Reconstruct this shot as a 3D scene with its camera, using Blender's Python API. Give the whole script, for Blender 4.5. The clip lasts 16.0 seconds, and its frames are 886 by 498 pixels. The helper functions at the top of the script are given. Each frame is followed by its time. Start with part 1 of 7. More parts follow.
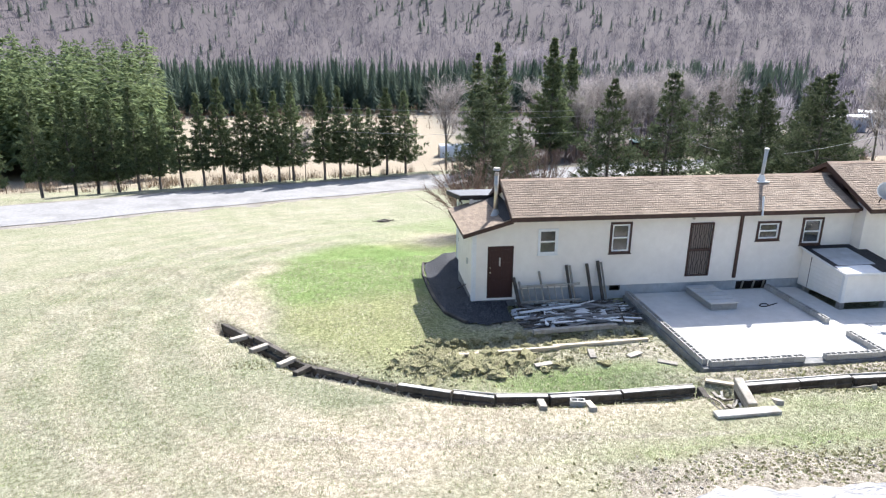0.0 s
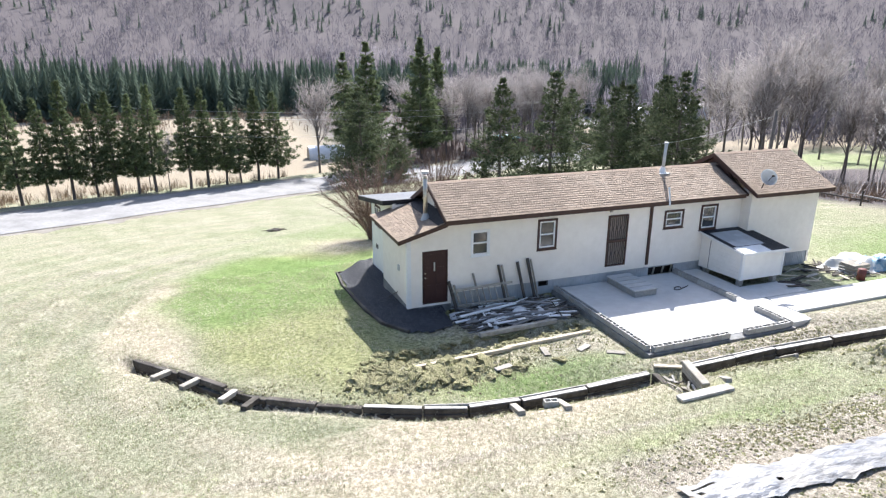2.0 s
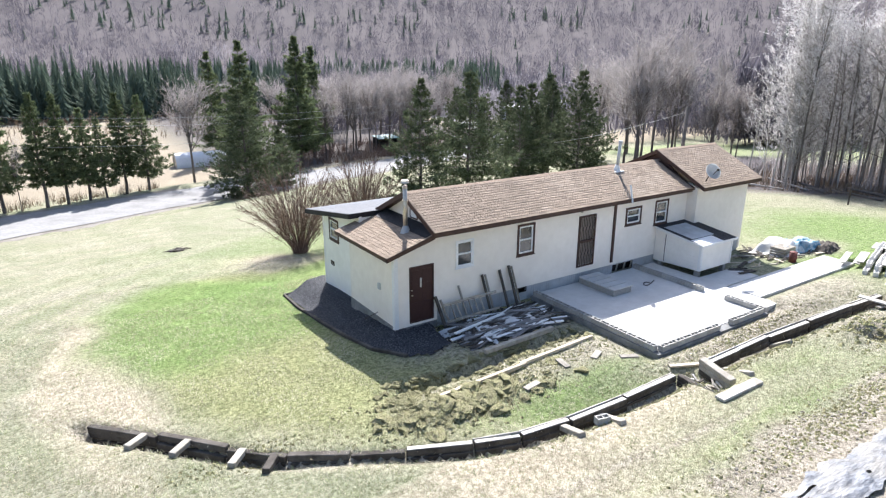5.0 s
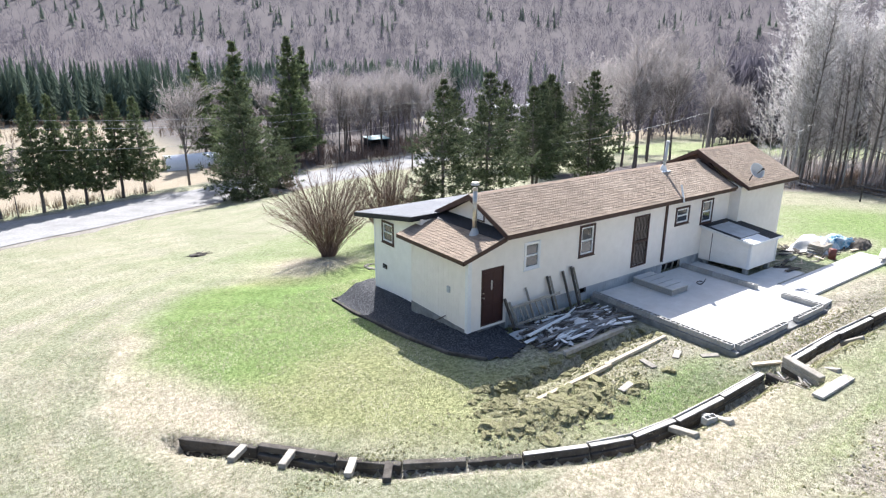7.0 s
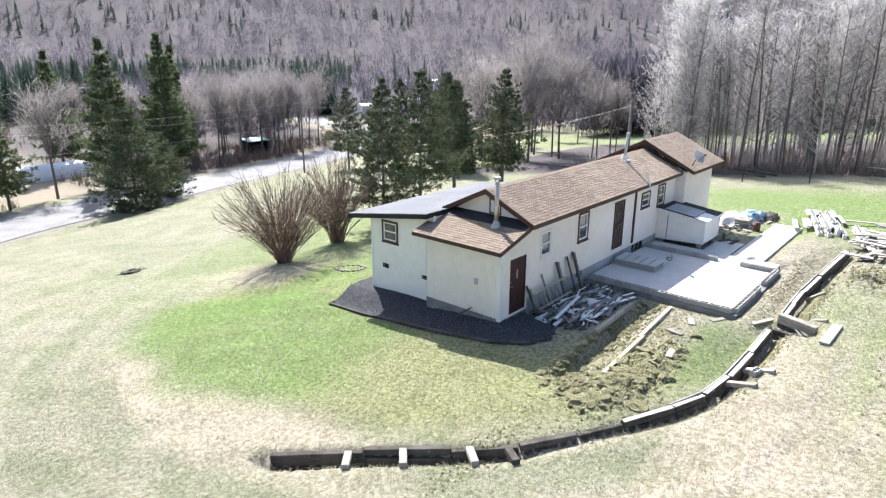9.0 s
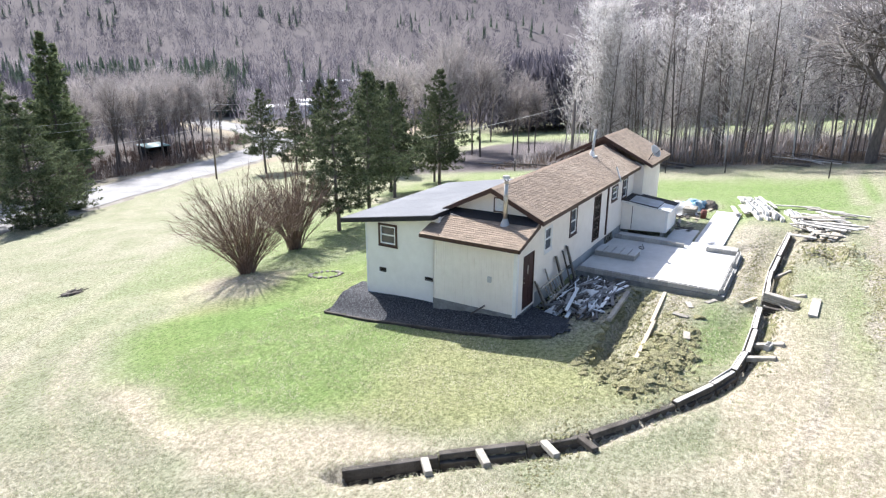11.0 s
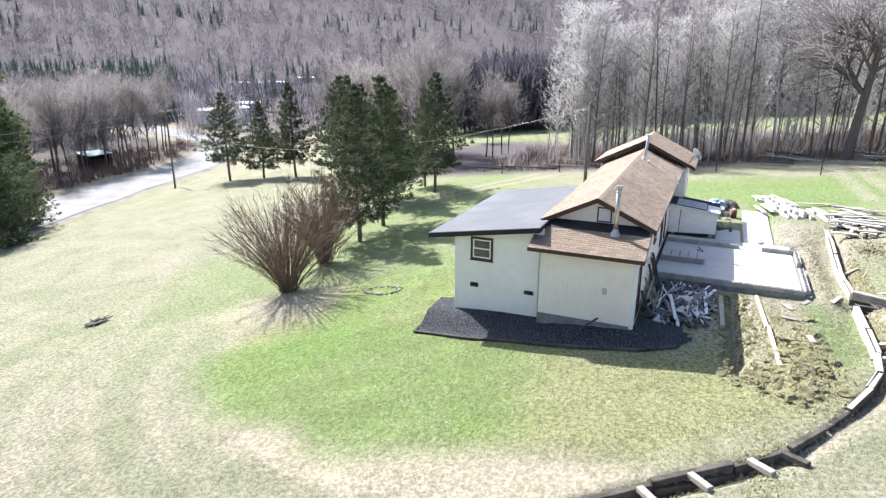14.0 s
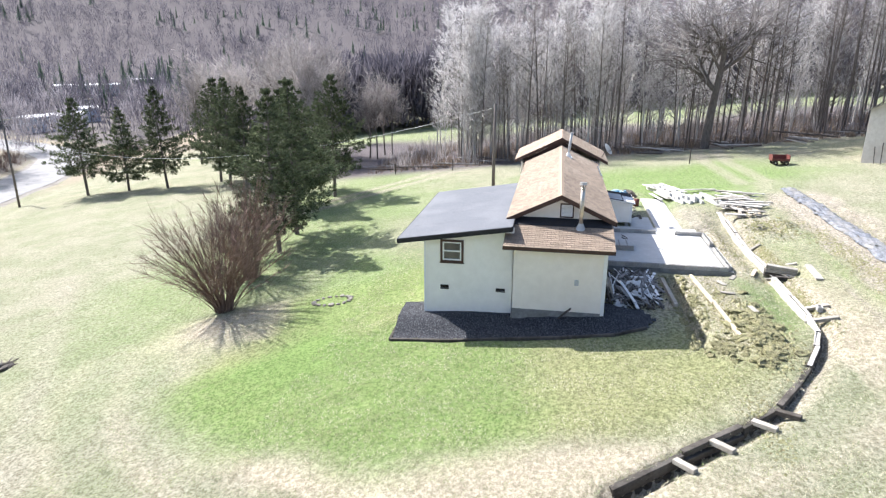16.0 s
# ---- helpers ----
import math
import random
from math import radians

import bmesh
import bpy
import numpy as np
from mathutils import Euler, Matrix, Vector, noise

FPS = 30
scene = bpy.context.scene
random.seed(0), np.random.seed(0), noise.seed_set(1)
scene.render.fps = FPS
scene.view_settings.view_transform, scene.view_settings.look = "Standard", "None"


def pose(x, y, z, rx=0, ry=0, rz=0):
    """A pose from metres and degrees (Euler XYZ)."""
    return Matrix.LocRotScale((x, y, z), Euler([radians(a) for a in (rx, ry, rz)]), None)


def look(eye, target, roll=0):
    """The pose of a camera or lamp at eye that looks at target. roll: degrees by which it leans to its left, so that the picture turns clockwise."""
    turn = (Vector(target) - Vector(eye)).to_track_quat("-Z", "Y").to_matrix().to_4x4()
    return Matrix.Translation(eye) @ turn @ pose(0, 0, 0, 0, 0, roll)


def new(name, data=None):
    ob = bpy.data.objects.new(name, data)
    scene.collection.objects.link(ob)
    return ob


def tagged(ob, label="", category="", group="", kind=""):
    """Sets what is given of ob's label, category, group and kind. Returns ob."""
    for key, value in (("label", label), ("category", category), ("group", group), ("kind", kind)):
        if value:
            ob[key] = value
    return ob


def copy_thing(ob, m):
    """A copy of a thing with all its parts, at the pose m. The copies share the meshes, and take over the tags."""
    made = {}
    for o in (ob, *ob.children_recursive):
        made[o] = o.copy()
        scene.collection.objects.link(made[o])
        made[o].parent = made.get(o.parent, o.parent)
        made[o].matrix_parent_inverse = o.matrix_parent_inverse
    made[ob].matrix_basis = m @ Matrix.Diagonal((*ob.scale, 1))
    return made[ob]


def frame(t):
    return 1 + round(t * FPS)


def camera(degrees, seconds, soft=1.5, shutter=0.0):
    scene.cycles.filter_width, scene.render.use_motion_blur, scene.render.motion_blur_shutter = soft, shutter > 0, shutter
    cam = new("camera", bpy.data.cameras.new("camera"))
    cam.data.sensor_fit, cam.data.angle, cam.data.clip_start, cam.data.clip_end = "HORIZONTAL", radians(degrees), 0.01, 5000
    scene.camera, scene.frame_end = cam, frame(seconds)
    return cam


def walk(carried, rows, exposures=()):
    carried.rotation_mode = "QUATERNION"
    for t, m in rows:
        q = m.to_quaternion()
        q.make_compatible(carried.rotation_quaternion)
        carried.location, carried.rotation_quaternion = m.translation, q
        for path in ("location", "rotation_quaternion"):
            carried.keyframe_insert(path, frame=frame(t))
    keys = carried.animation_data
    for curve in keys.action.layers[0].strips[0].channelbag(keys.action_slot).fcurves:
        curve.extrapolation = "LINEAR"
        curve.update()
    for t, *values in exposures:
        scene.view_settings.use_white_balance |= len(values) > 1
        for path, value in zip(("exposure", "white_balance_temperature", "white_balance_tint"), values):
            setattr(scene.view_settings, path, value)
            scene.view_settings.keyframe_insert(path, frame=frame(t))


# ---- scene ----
cam = camera(71.4, 16.0, soft=1.25)
METRES, EYE, TILT, LEAN, TURN = 32.79, 8.624, 0.0, 0.0, -7.3
ROWS = [
    (0.0, 0.0, 0.0, 0.0, 0.08, -17.27, -0.27),
    (0.5, -0.0225, 0.0068, 0.0007, -2.27, -17.27, -0.25),
    (1.0, -0.0423, 0.0137, 0.0008, -5.18, -17.27, -0.24),
    (1.5, -0.0604, 0.0216, 0.001, -9.21, -17.28, -0.2),
    (2.0, -0.0782, 0.0312, 0.0014, -13.07, -17.29, -0.21),
    (2.5, -0.0955, 0.0427, 0.0017, -16.62, -17.29, -0.17),
    (3.0, -0.1125, 0.0562, 0.0019, -19.89, -17.3, -0.16),
    (3.5, -0.131, 0.0717, 0.0022, -22.73, -17.31, -0.13),
    (6.0, -0.2293, 0.1503, 0.0019, -26.53, -17.3, -0.16),
    (6.5, -0.2496, 0.1611, 0.0024, -26.94, -17.29, -0.13),
    (7.0, -0.2792, 0.1736, 0.0029, -28.38, -17.29, -0.12),
    (7.5, -0.3186, 0.1915, 0.0034, -31.85, -17.32, -0.11),
    (8.0, -0.3639, 0.2155, 0.0035, -34.88, -17.36, -0.12),
    (8.5, -0.4047, 0.2398, 0.0037, -38.0, -17.4, -0.11),
    (9.0, -0.4389, 0.2625, 0.0042, -41.66, -17.42, -0.09),
    (9.5, -0.4665, 0.2837, 0.0042, -45.32, -17.42, -0.08),
    (12.0, -0.5649, 0.4164, 0.0079, -53.57, -17.42, -0.07),
    (12.5, -0.5813, 0.4482, 0.0095, -54.42, -17.41, -0.06),
    (13.0, -0.5968, 0.4806, 0.0111, -55.25, -17.42, -0.04),
    (13.5, -0.6116, 0.5147, 0.0127, -56.77, -17.43, -0.04),
    (14.0, -0.6256, 0.5473, 0.0142, -58.56, -17.43, -0.02),
    (14.5, -0.6416, 0.58, 0.0158, -61.82, -17.44, 0.01),
    (15.0, -0.657, 0.6116, 0.0174, -65.66, -17.45, -0.01),
    (15.5, -0.6711, 0.6425, 0.0191, -69.42, -17.48, -0.0),
    (16.0, -0.684, 0.6741, 0.0205, -72.31, -17.5, 0.0),
]
walk(cam, [(t, pose(0, 0, EYE, TILT, LEAN, TURN) @ pose(METRES * x, METRES * y, METRES * z, 90 + pitch, roll, yaw)) for t, x, y, z, yaw, pitch, roll in ROWS], [(0.0, 1.55, 6200, 12), (16.0, 1.55, 6200, 12)])

# ---- world and sun ----
SUN_TO = Vector((0.56, 0.90, 1.0)).normalized()
world = bpy.data.worlds.new("sky")
scene.world = world
world.use_nodes = True
wn = world.node_tree
wn.nodes.clear()
w_out = wn.nodes.new("ShaderNodeOutputWorld")
w_bg = wn.nodes.new("ShaderNodeBackground")
w_sky = wn.nodes.new("ShaderNodeTexSky")
w_sky.sky_type = "NISHITA"
w_sky.sun_disc = False
w_sky.sun_elevation = math.asin(SUN_TO.z)
w_sky.sun_rotation = math.atan2(SUN_TO.x, SUN_TO.y)
w_sky.air_density = 1.0
w_sky.dust_density = 2.0
w_bg.inputs[1].default_value = 0.09
wn.links.new(w_sky.outputs[0], w_bg.inputs[0])
wn.links.new(w_bg.outputs[0], w_out.inputs[0])
sun = new("sun", bpy.data.lights.new("sun", "SUN"))
sun.data.energy = 4.05
sun.data.angle = radians(0.6)
sun.data.color = (1.0, 0.965, 0.915)
sun.matrix_world = look(SUN_TO * 100, (0, 0, 0))

# ---- materials ----
def mat(name, stops, scale=6.0, detail=6.0, rough=0.8, metal=0.0, bump=0.2, bump_scale=None, stain=None, stain_scale=0.7,
        stain_amount=0.5, per_object=0.0, per_island=0.0, stretch=(1, 1, 1), coords="Object", spec=0.3, thin=0.0):
    """A node material: a colour ramp over grain noise, a larger stain layer, variation per piece and a bump."""
    m = bpy.data.materials.new(name)
    m.use_nodes = True
    nt = m.node_tree
    nt.nodes.clear()
    nd, ln = nt.nodes.new, nt.links.new
    out, bsdf = nd("ShaderNodeOutputMaterial"), nd("ShaderNodeBsdfPrincipled")
    if thin:
        # light that comes through leaves and fine twigs
        tr, mx = nd("ShaderNodeBsdfTranslucent"), nd("ShaderNodeMixShader")
        mx.inputs[0].default_value = thin
        ln(bsdf.outputs[0], mx.inputs[1])
        ln(tr.outputs[0], mx.inputs[2])
        ln(mx.outputs[0], out.inputs[0])
    else:
        ln(bsdf.outputs[0], out.inputs[0])
    tc, mp = nd("ShaderNodeTexCoord"), nd("ShaderNodeMapping")
    mp.inputs["Scale"].default_value = stretch
    ln(tc.outputs[coords], mp.inputs[0])
    n1 = nd("ShaderNodeTexNoise")
    n1.inputs["Scale"].default_value, n1.inputs["Detail"].default_value = scale, detail
    n1.inputs["Roughness"].default_value = 0.65
    ln(mp.outputs[0], n1.inputs[0])
    ramp = nd("ShaderNodeValToRGB")
    el = ramp.color_ramp.elements
    while len(el) < len(stops):
        el.new(0.5)
    for e, (p, c) in zip(el, stops):
        e.position, e.color = p, (*c, 1)
    ln(n1.outputs[0], ramp.inputs[0])
    col = ramp.outputs[0]

    def mix(kind, fac, a, b):
        x = nd("ShaderNodeMix")
        x.data_type, x.blend_type = "RGBA", kind
        for s, v in ((x.inputs[0], fac), (x.inputs[6], a), (x.inputs[7], b)):
            if isinstance(v, bpy.types.NodeSocket):
                ln(v, s)
            else:
                s.default_value = v
        return x.outputs[2]

    if stain:
        n2 = nd("ShaderNodeTexNoise")
        n2.inputs["Scale"].default_value, n2.inputs["Detail"].default_value = stain_scale, 5
        ln(tc.outputs[coords], n2.inputs[0])
        r2 = nd("ShaderNodeMapRange")
        r2.inputs[1].default_value, r2.inputs[2].default_value = 0.45, 0.7
        r2.inputs[3].default_value, r2.inputs[4].default_value = 0.0, stain_amount
        ln(n2.outputs[0], r2.inputs[0])
        col = mix("MIX", r2.outputs[0], col, (*stain, 1))
    for amount, source, socket in ((per_object, "ShaderNodeObjectInfo", "Random"), (per_island, "ShaderNodeNewGeometry", "Random Per Island")):
        if amount:
            oi, r3 = nd(source), nd("ShaderNodeMapRange")
            r3.inputs[3].default_value, r3.inputs[4].default_value = 1 - amount, 1 + amount
            ln(oi.outputs[socket], r3.inputs[0])
            col = mix("MULTIPLY", 1.0, col, r3.outputs[0])
    ln(col, bsdf.inputs["Base Color"])
    if thin:
        ln(col, tr.inputs["Color"])
    bsdf.inputs["Roughness"].default_value, bsdf.inputs["Metallic"].default_value = rough, metal
    bsdf.inputs["Specular IOR Level"].default_value = spec
    if bump:
        n3 = nd("ShaderNodeTexNoise")
        n3.inputs["Scale"].default_value, n3.inputs["Detail"].default_value = bump_scale or scale * 3, 5
        ln(mp.outputs[0], n3.inputs[0])
        bp = nd("ShaderNodeBump")
        bp.inputs["Strength"].default_value, bp.inputs["Distance"].default_value = bump, 0.05
        ln(n3.outputs[0], bp.inputs["Height"])
        ln(bp.outputs[0], bsdf.inputs["Normal"])
    return m


M = {}
M["siding"] = mat("cream_siding", [(0.3, (0.80, 0.745, 0.665)), (0.7, (0.87, 0.815, 0.735))], 3, rough=0.7, bump=0.05, stain=(0.66, 0.6, 0.52), stain_scale=0.6, stain_amount=0.25)
M["siding_white"] = mat("white_siding", [(0.3, (0.8, 0.775, 0.72)), (0.7, (0.87, 0.845, 0.79))], 3, rough=0.7, bump=0.05, stain=(0.66, 0.62, 0.56), stain_scale=0.5, stain_amount=0.2)
M["brown_trim"] = mat("brown_painted_trim", [(0.3, (0.05, 0.028, 0.022)), (0.7, (0.085, 0.048, 0.038))], 8, rough=0.6, bump=0.1)
M["white_trim"] = mat("white_painted_trim", [(0.3, (0.72, 0.72, 0.70)), (0.7, (0.8, 0.8, 0.78))], 8, rough=0.5, bump=0.05)
M["shingle"] = mat("tan_asphalt_shingle", [(0.3, (0.225, 0.17, 0.125)), (0.7, (0.335, 0.265, 0.2))], 25, rough=0.92, bump=0.4, bump_scale=120, stain=(0.4, 0.325, 0.25), stain_scale=0.5, stain_amount=0.4, per_object=0.16, per_island=0.16)
M["ridge"] = mat("shingle_ridge", [(0.3, (0.33, 0.24, 0.17)), (0.7, (0.42, 0.32, 0.24))], 25, rough=0.9, bump=0.4, bump_scale=120)
M["deck_roof"] = mat("grey_rolled_roofing", [(0.3, (0.115, 0.121, 0.133)), (0.7, (0.165, 0.172, 0.187))], 30, rough=0.8, bump=0.3, bump_scale=90, stain=(0.22, 0.225, 0.235), stain_scale=0.5, stain_amount=0.5, spec=0.2)
M["tar"] = mat("black_roof_felt", [(0.3, (0.012, 0.012, 0.014)), (0.7, (0.03, 0.03, 0.034))], 12, rough=0.7, bump=0.3)
M["door"] = mat("maroon_painted_door", [(0.3, (0.036, 0.016, 0.015)), (0.7, (0.058, 0.026, 0.024))], 10, rough=0.5, bump=0.08, stretch=(6, 6, 0.6))
# pale planks; on the wall this tone also carries sunlight on top and inner side
M["white_timber"] = mat("bleached_and_sunlit_timber", [(0.25, (0.42, 0.395, 0.35)), (0.75, (0.66, 0.63, 0.58))], 6, rough=0.9, bump=0.5, bump_scale=18, stain=(0.2, 0.17, 0.13), stain_scale=2.2, stain_amount=0.6, per_object=0.15)
M["concrete"] = mat("pale_concrete", [(0.25, (0.50, 0.49, 0.465)), (0.75, (0.60, 0.59, 0.565))], 4, rough=0.85, bump=0.15, bump_scale=40, stain=(0.42, 0.41, 0.385), stain_scale=0.8, stain_amount=0.5)
M["block"] = mat("grey_concrete_block", [(0.3, (0.30, 0.29, 0.27)), (0.7, (0.42, 0.41, 0.38))], 14, rough=0.95, bump=0.4, bump_scale=70, per_object=0.14)
M["foundation"] = mat("grey_foundation", [(0.3, (0.16, 0.16, 0.155)), (0.7, (0.27, 0.27, 0.26))], 5, rough=0.9, bump=0.3, bump_scale=40, stain=(0.09, 0.085, 0.08), stain_scale=1.5, stain_amount=0.5)
M["skirt"] = mat("ribbed_metal_skirting", [(0.3, (0.40, 0.42, 0.43)), (0.7, (0.5, 0.52, 0.53))], 5, rough=0.5, bump=0.05, stain=(0.25, 0.24, 0.22), stain_scale=1.0, stain_amount=0.5)
M["galv"] = mat("galvanised_flue", [(0.3, (0.45, 0.42, 0.36)), (0.7, (0.62, 0.58, 0.50))], 9, rough=0.38, metal=0.85, bump=0.05, stain=(0.35, 0.22, 0.12), stain_scale=3, stain_amount=0.4)
M["glass"] = mat("window_glass", [(0.4, (0.02, 0.024, 0.028)), (0.6, (0.05, 0.055, 0.06))], 1.5, rough=0.08, bump=0.0, spec=0.8)
M["curtain"] = mat("pale_curtain", [(0.3, (0.4, 0.38, 0.34)), (0.7, (0.55, 0.53, 0.48))], 6, rough=0.9, bump=0.1, stretch=(12, 12, 1))
M["screen"] = mat("dull_brown_mesh", [(0.3, (0.2, 0.16, 0.135)), (0.7, (0.3, 0.25, 0.215))], 14, rough=0.7, bump=0.1)
M["scrap_grey"] = mat("rotten_grey_timber", [(0.25, (0.13, 0.125, 0.12)), (0.75, (0.33, 0.32, 0.31))], 6, rough=0.9, bump=0.4, bump_scale=25, stain=(0.08, 0.07, 0.06), stain_scale=1.5, stain_amount=0.5, per_object=0.3)
M["iron"] = mat("black_iron", [(0.3, (0.02, 0.018, 0.016)), (0.7, (0.05, 0.04, 0.035))], 20, rough=0.6, bump=0.1)
M["old_timber"] = mat("weathered_dark_timber", [(0.25, (0.028, 0.023, 0.019)), (0.75, (0.095, 0.083, 0.07))], 5, rough=0.9, bump=0.5, bump_scale=18, stain=(0.16, 0.145, 0.125), stain_scale=1.2, stain_amount=0.45, per_object=0.25)
M["grey_timber"] = mat("silvered_timber", [(0.25, (0.24, 0.215, 0.18)), (0.75, (0.46, 0.43, 0.37))], 6, rough=0.9, bump=0.4, bump_scale=25, stain=(0.15, 0.13, 0.1), stain_scale=1.0, stain_amount=0.4, per_object=0.25)
M["new_timber"] = mat("pale_sawn_timber", [(0.25, (0.48, 0.40, 0.29)), (0.75, (0.66, 0.58, 0.45))], 6, rough=0.85, bump=0.25, stain=(0.35, 0.28, 0.2), stain_scale=1.0, stain_amount=0.4, per_object=0.2)
M["gravel"] = mat("grey_gravel", [(0.38, (0.009, 0.01, 0.013)), (0.52, (0.035, 0.037, 0.044)), (0.72, (0.23, 0.235, 0.245))], 20, detail=9, rough=0.9, bump=1.0, bump_scale=26)
M["soil"] = mat("turned_sods", [(0.3, (0.09, 0.07, 0.04)), (0.42, (0.2, 0.175, 0.095)), (0.55, (0.34, 0.32, 0.18)), (0.75, (0.46, 0.425, 0.28))], 9, detail=9, rough=1.0, bump=1.0, bump_scale=22, stain=(0.26, 0.28, 0.11), stain_scale=2.5, stain_amount=0.6)
M["asphalt"] = mat("pale_worn_road", [(0.3, (0.215, 0.212, 0.21)), (0.7, (0.31, 0.306, 0.302))], 3, rough=0.9, bump=0.3, stain=(0.16, 0.157, 0.155), stain_scale=0.4, stain_amount=0.6)
M["shoulder"] = mat("gravel_shoulder", [(0.3, (0.17, 0.155, 0.135)), (0.7, (0.30, 0.28, 0.25))], 4, rough=1.0, bump=0.4, stain=(0.12, 0.1, 0.07), stain_scale=0.4, stain_amount=0.6)
M["bark"] = mat("grey_brown_bark", [(0.3, (0.085, 0.072, 0.064)), (0.7, (0.19, 0.165, 0.148))], 8, rough=0.95, bump=0.5, stretch=(1, 1, 0.3), per_object=0.25)
M["twig"] = mat("grey_twigs", [(0.3, (0.26, 0.235, 0.228)), (0.7, (0.41, 0.38, 0.368))], 2, rough=0.9, bump=0, per_object=0.25, per_island=0.25, thin=0.45)
M["pale_twig"] = mat("pale_budding_twigs", [(0.3, (0.52, 0.50, 0.495)), (0.7, (0.74, 0.72, 0.71))], 2, rough=0.9, bump=0, per_object=0.2, per_island=0.3, thin=0.5)
M["pale_bark"] = mat("pale_bark", [(0.3, (0.30, 0.28, 0.26)), (0.7, (0.52, 0.50, 0.47))], 6, rough=0.9, bump=0.4, stretch=(1, 1, 0.3), per_object=0.25)
M["shrub_twig"] = mat("brown_shrub_stems", [(0.3, (0.13, 0.085, 0.065)), (0.7, (0.25, 0.175, 0.14))], 3, rough=0.85, bump=0, per_island=0.25)
M["needle"] = mat("dark_spruce_needles", [(0.3, (0.05, 0.07, 0.042)), (0.7, (0.135, 0.155, 0.085))], 3, rough=0.85, bump=0, per_object=0.2, per_island=0.5, spec=0.1, thin=0.3)
M["pine_needle"] = mat("pine_needles", [(0.3, (0.085, 0.115, 0.06)), (0.7, (0.19, 0.225, 0.115))], 3, rough=0.85, bump=0, per_object=0.2, per_island=0.4, spec=0.1, thin=0.35)
M["far_needle"] = mat("far_conifer_needles", [(0.3, (0.065, 0.092, 0.07)), (0.7, (0.125, 0.165, 0.12))], 0.05, rough=0.9, bump=0, per_island=0.3, spec=0.1, thin=0.35)
M["plantation"] = mat("plantation_needles", [(0.3, (0.11, 0.15, 0.07)), (0.7, (0.22, 0.27, 0.135))], 0.4, rough=0.85, bump=0, per_island=0.4, spec=0.1, thin=0.35)
# distance haze is put into the bluish colour of these bare crowns
M["far_twig"] = mat("far_hazy_crowns", [(0.35, (0.09, 0.084, 0.102)), (0.65, (0.135, 0.127, 0.15))], 0.012, rough=1.0, bump=0, per_island=0.12, spec=0.0, thin=0.45)
M["pale_hill"] = mat("pale_far_crowns", [(0.35, (0.22, 0.205, 0.225)), (0.65, (0.33, 0.31, 0.325))], 0.03, rough=1.0, bump=0, per_island=0.15, spec=0.0, thin=0.45)
M["dry_brush"] = mat("dry_brush", [(0.3, (0.19, 0.135, 0.10)), (0.7, (0.31, 0.24, 0.17))], 0.3, rough=1.0, bump=0, per_island=0.3)


# ---- small builders ----
def part(name, bm, material, parent=None, label="", smooth=False):
    """Links a bmesh as one mesh object, under a thing or a part."""
    me = bpy.data.meshes.new(name)
    bm.to_mesh(me)
    bm.free()
    me.materials.append(material)
    if smooth:
        me.polygons.foreach_set("use_smooth", [True] * len(me.polygons))
    return attach(new(name, me), parent, label)


def attach(ob, parent, label=""):
    if parent is not None:
        ob.parent = parent
        root, m = parent, parent.matrix_basis.copy()
        while root.parent is not None:
            root = root.parent
            m = root.matrix_basis @ m
        if parent.parent is None:
            ob.matrix_parent_inverse = Matrix.Translation(-parent.location)
    if label:
        tagged(ob, label)
    return ob


def mesh_part(name, verts, faces, material, parent=None, label="", smooth=False):
    me = bpy.data.meshes.new(name)
    me.from_pydata(verts, [], faces)
    me.materials.append(material)
    if smooth:
        me.polygons.foreach_set("use_smooth", [True] * len(me.polygons))
    return attach(new(name, me), parent, label)


def thing(name, label, category, at=(0, 0, 0), group="", kind=""):
    ob = new(name)
    ob.location = at
    ob.empty_display_size = 0.1
    return tagged(ob, label, category, group, kind)


def box(bm, x0, x1, y0, y1, z0, z1, bevel=0.0):
    vs = [bm.verts.new((x, y, z)) for z in (z0, z1) for y in (y0, y1) for x in (x0, x1)]
    fs = [bm.faces.new([vs[i] for i in f]) for f in ((0, 2, 3, 1), (4, 5, 7, 6), (0, 1, 5, 4), (2, 6, 7, 3), (0, 4, 6, 2), (1, 3, 7, 5))]
    if bevel:
        edges = list({e for f in fs for e in f.edges})
        bmesh.ops.bevel(bm, geom=edges, offset=bevel, segments=1, affect="EDGES")
    return vs


def cuboid(x0, x1, y0, y1, z0, z1, bevel=0.0):
    bm = bmesh.new()
    box(bm, x0, x1, y0, y1, z0, z1, bevel)
    return bm


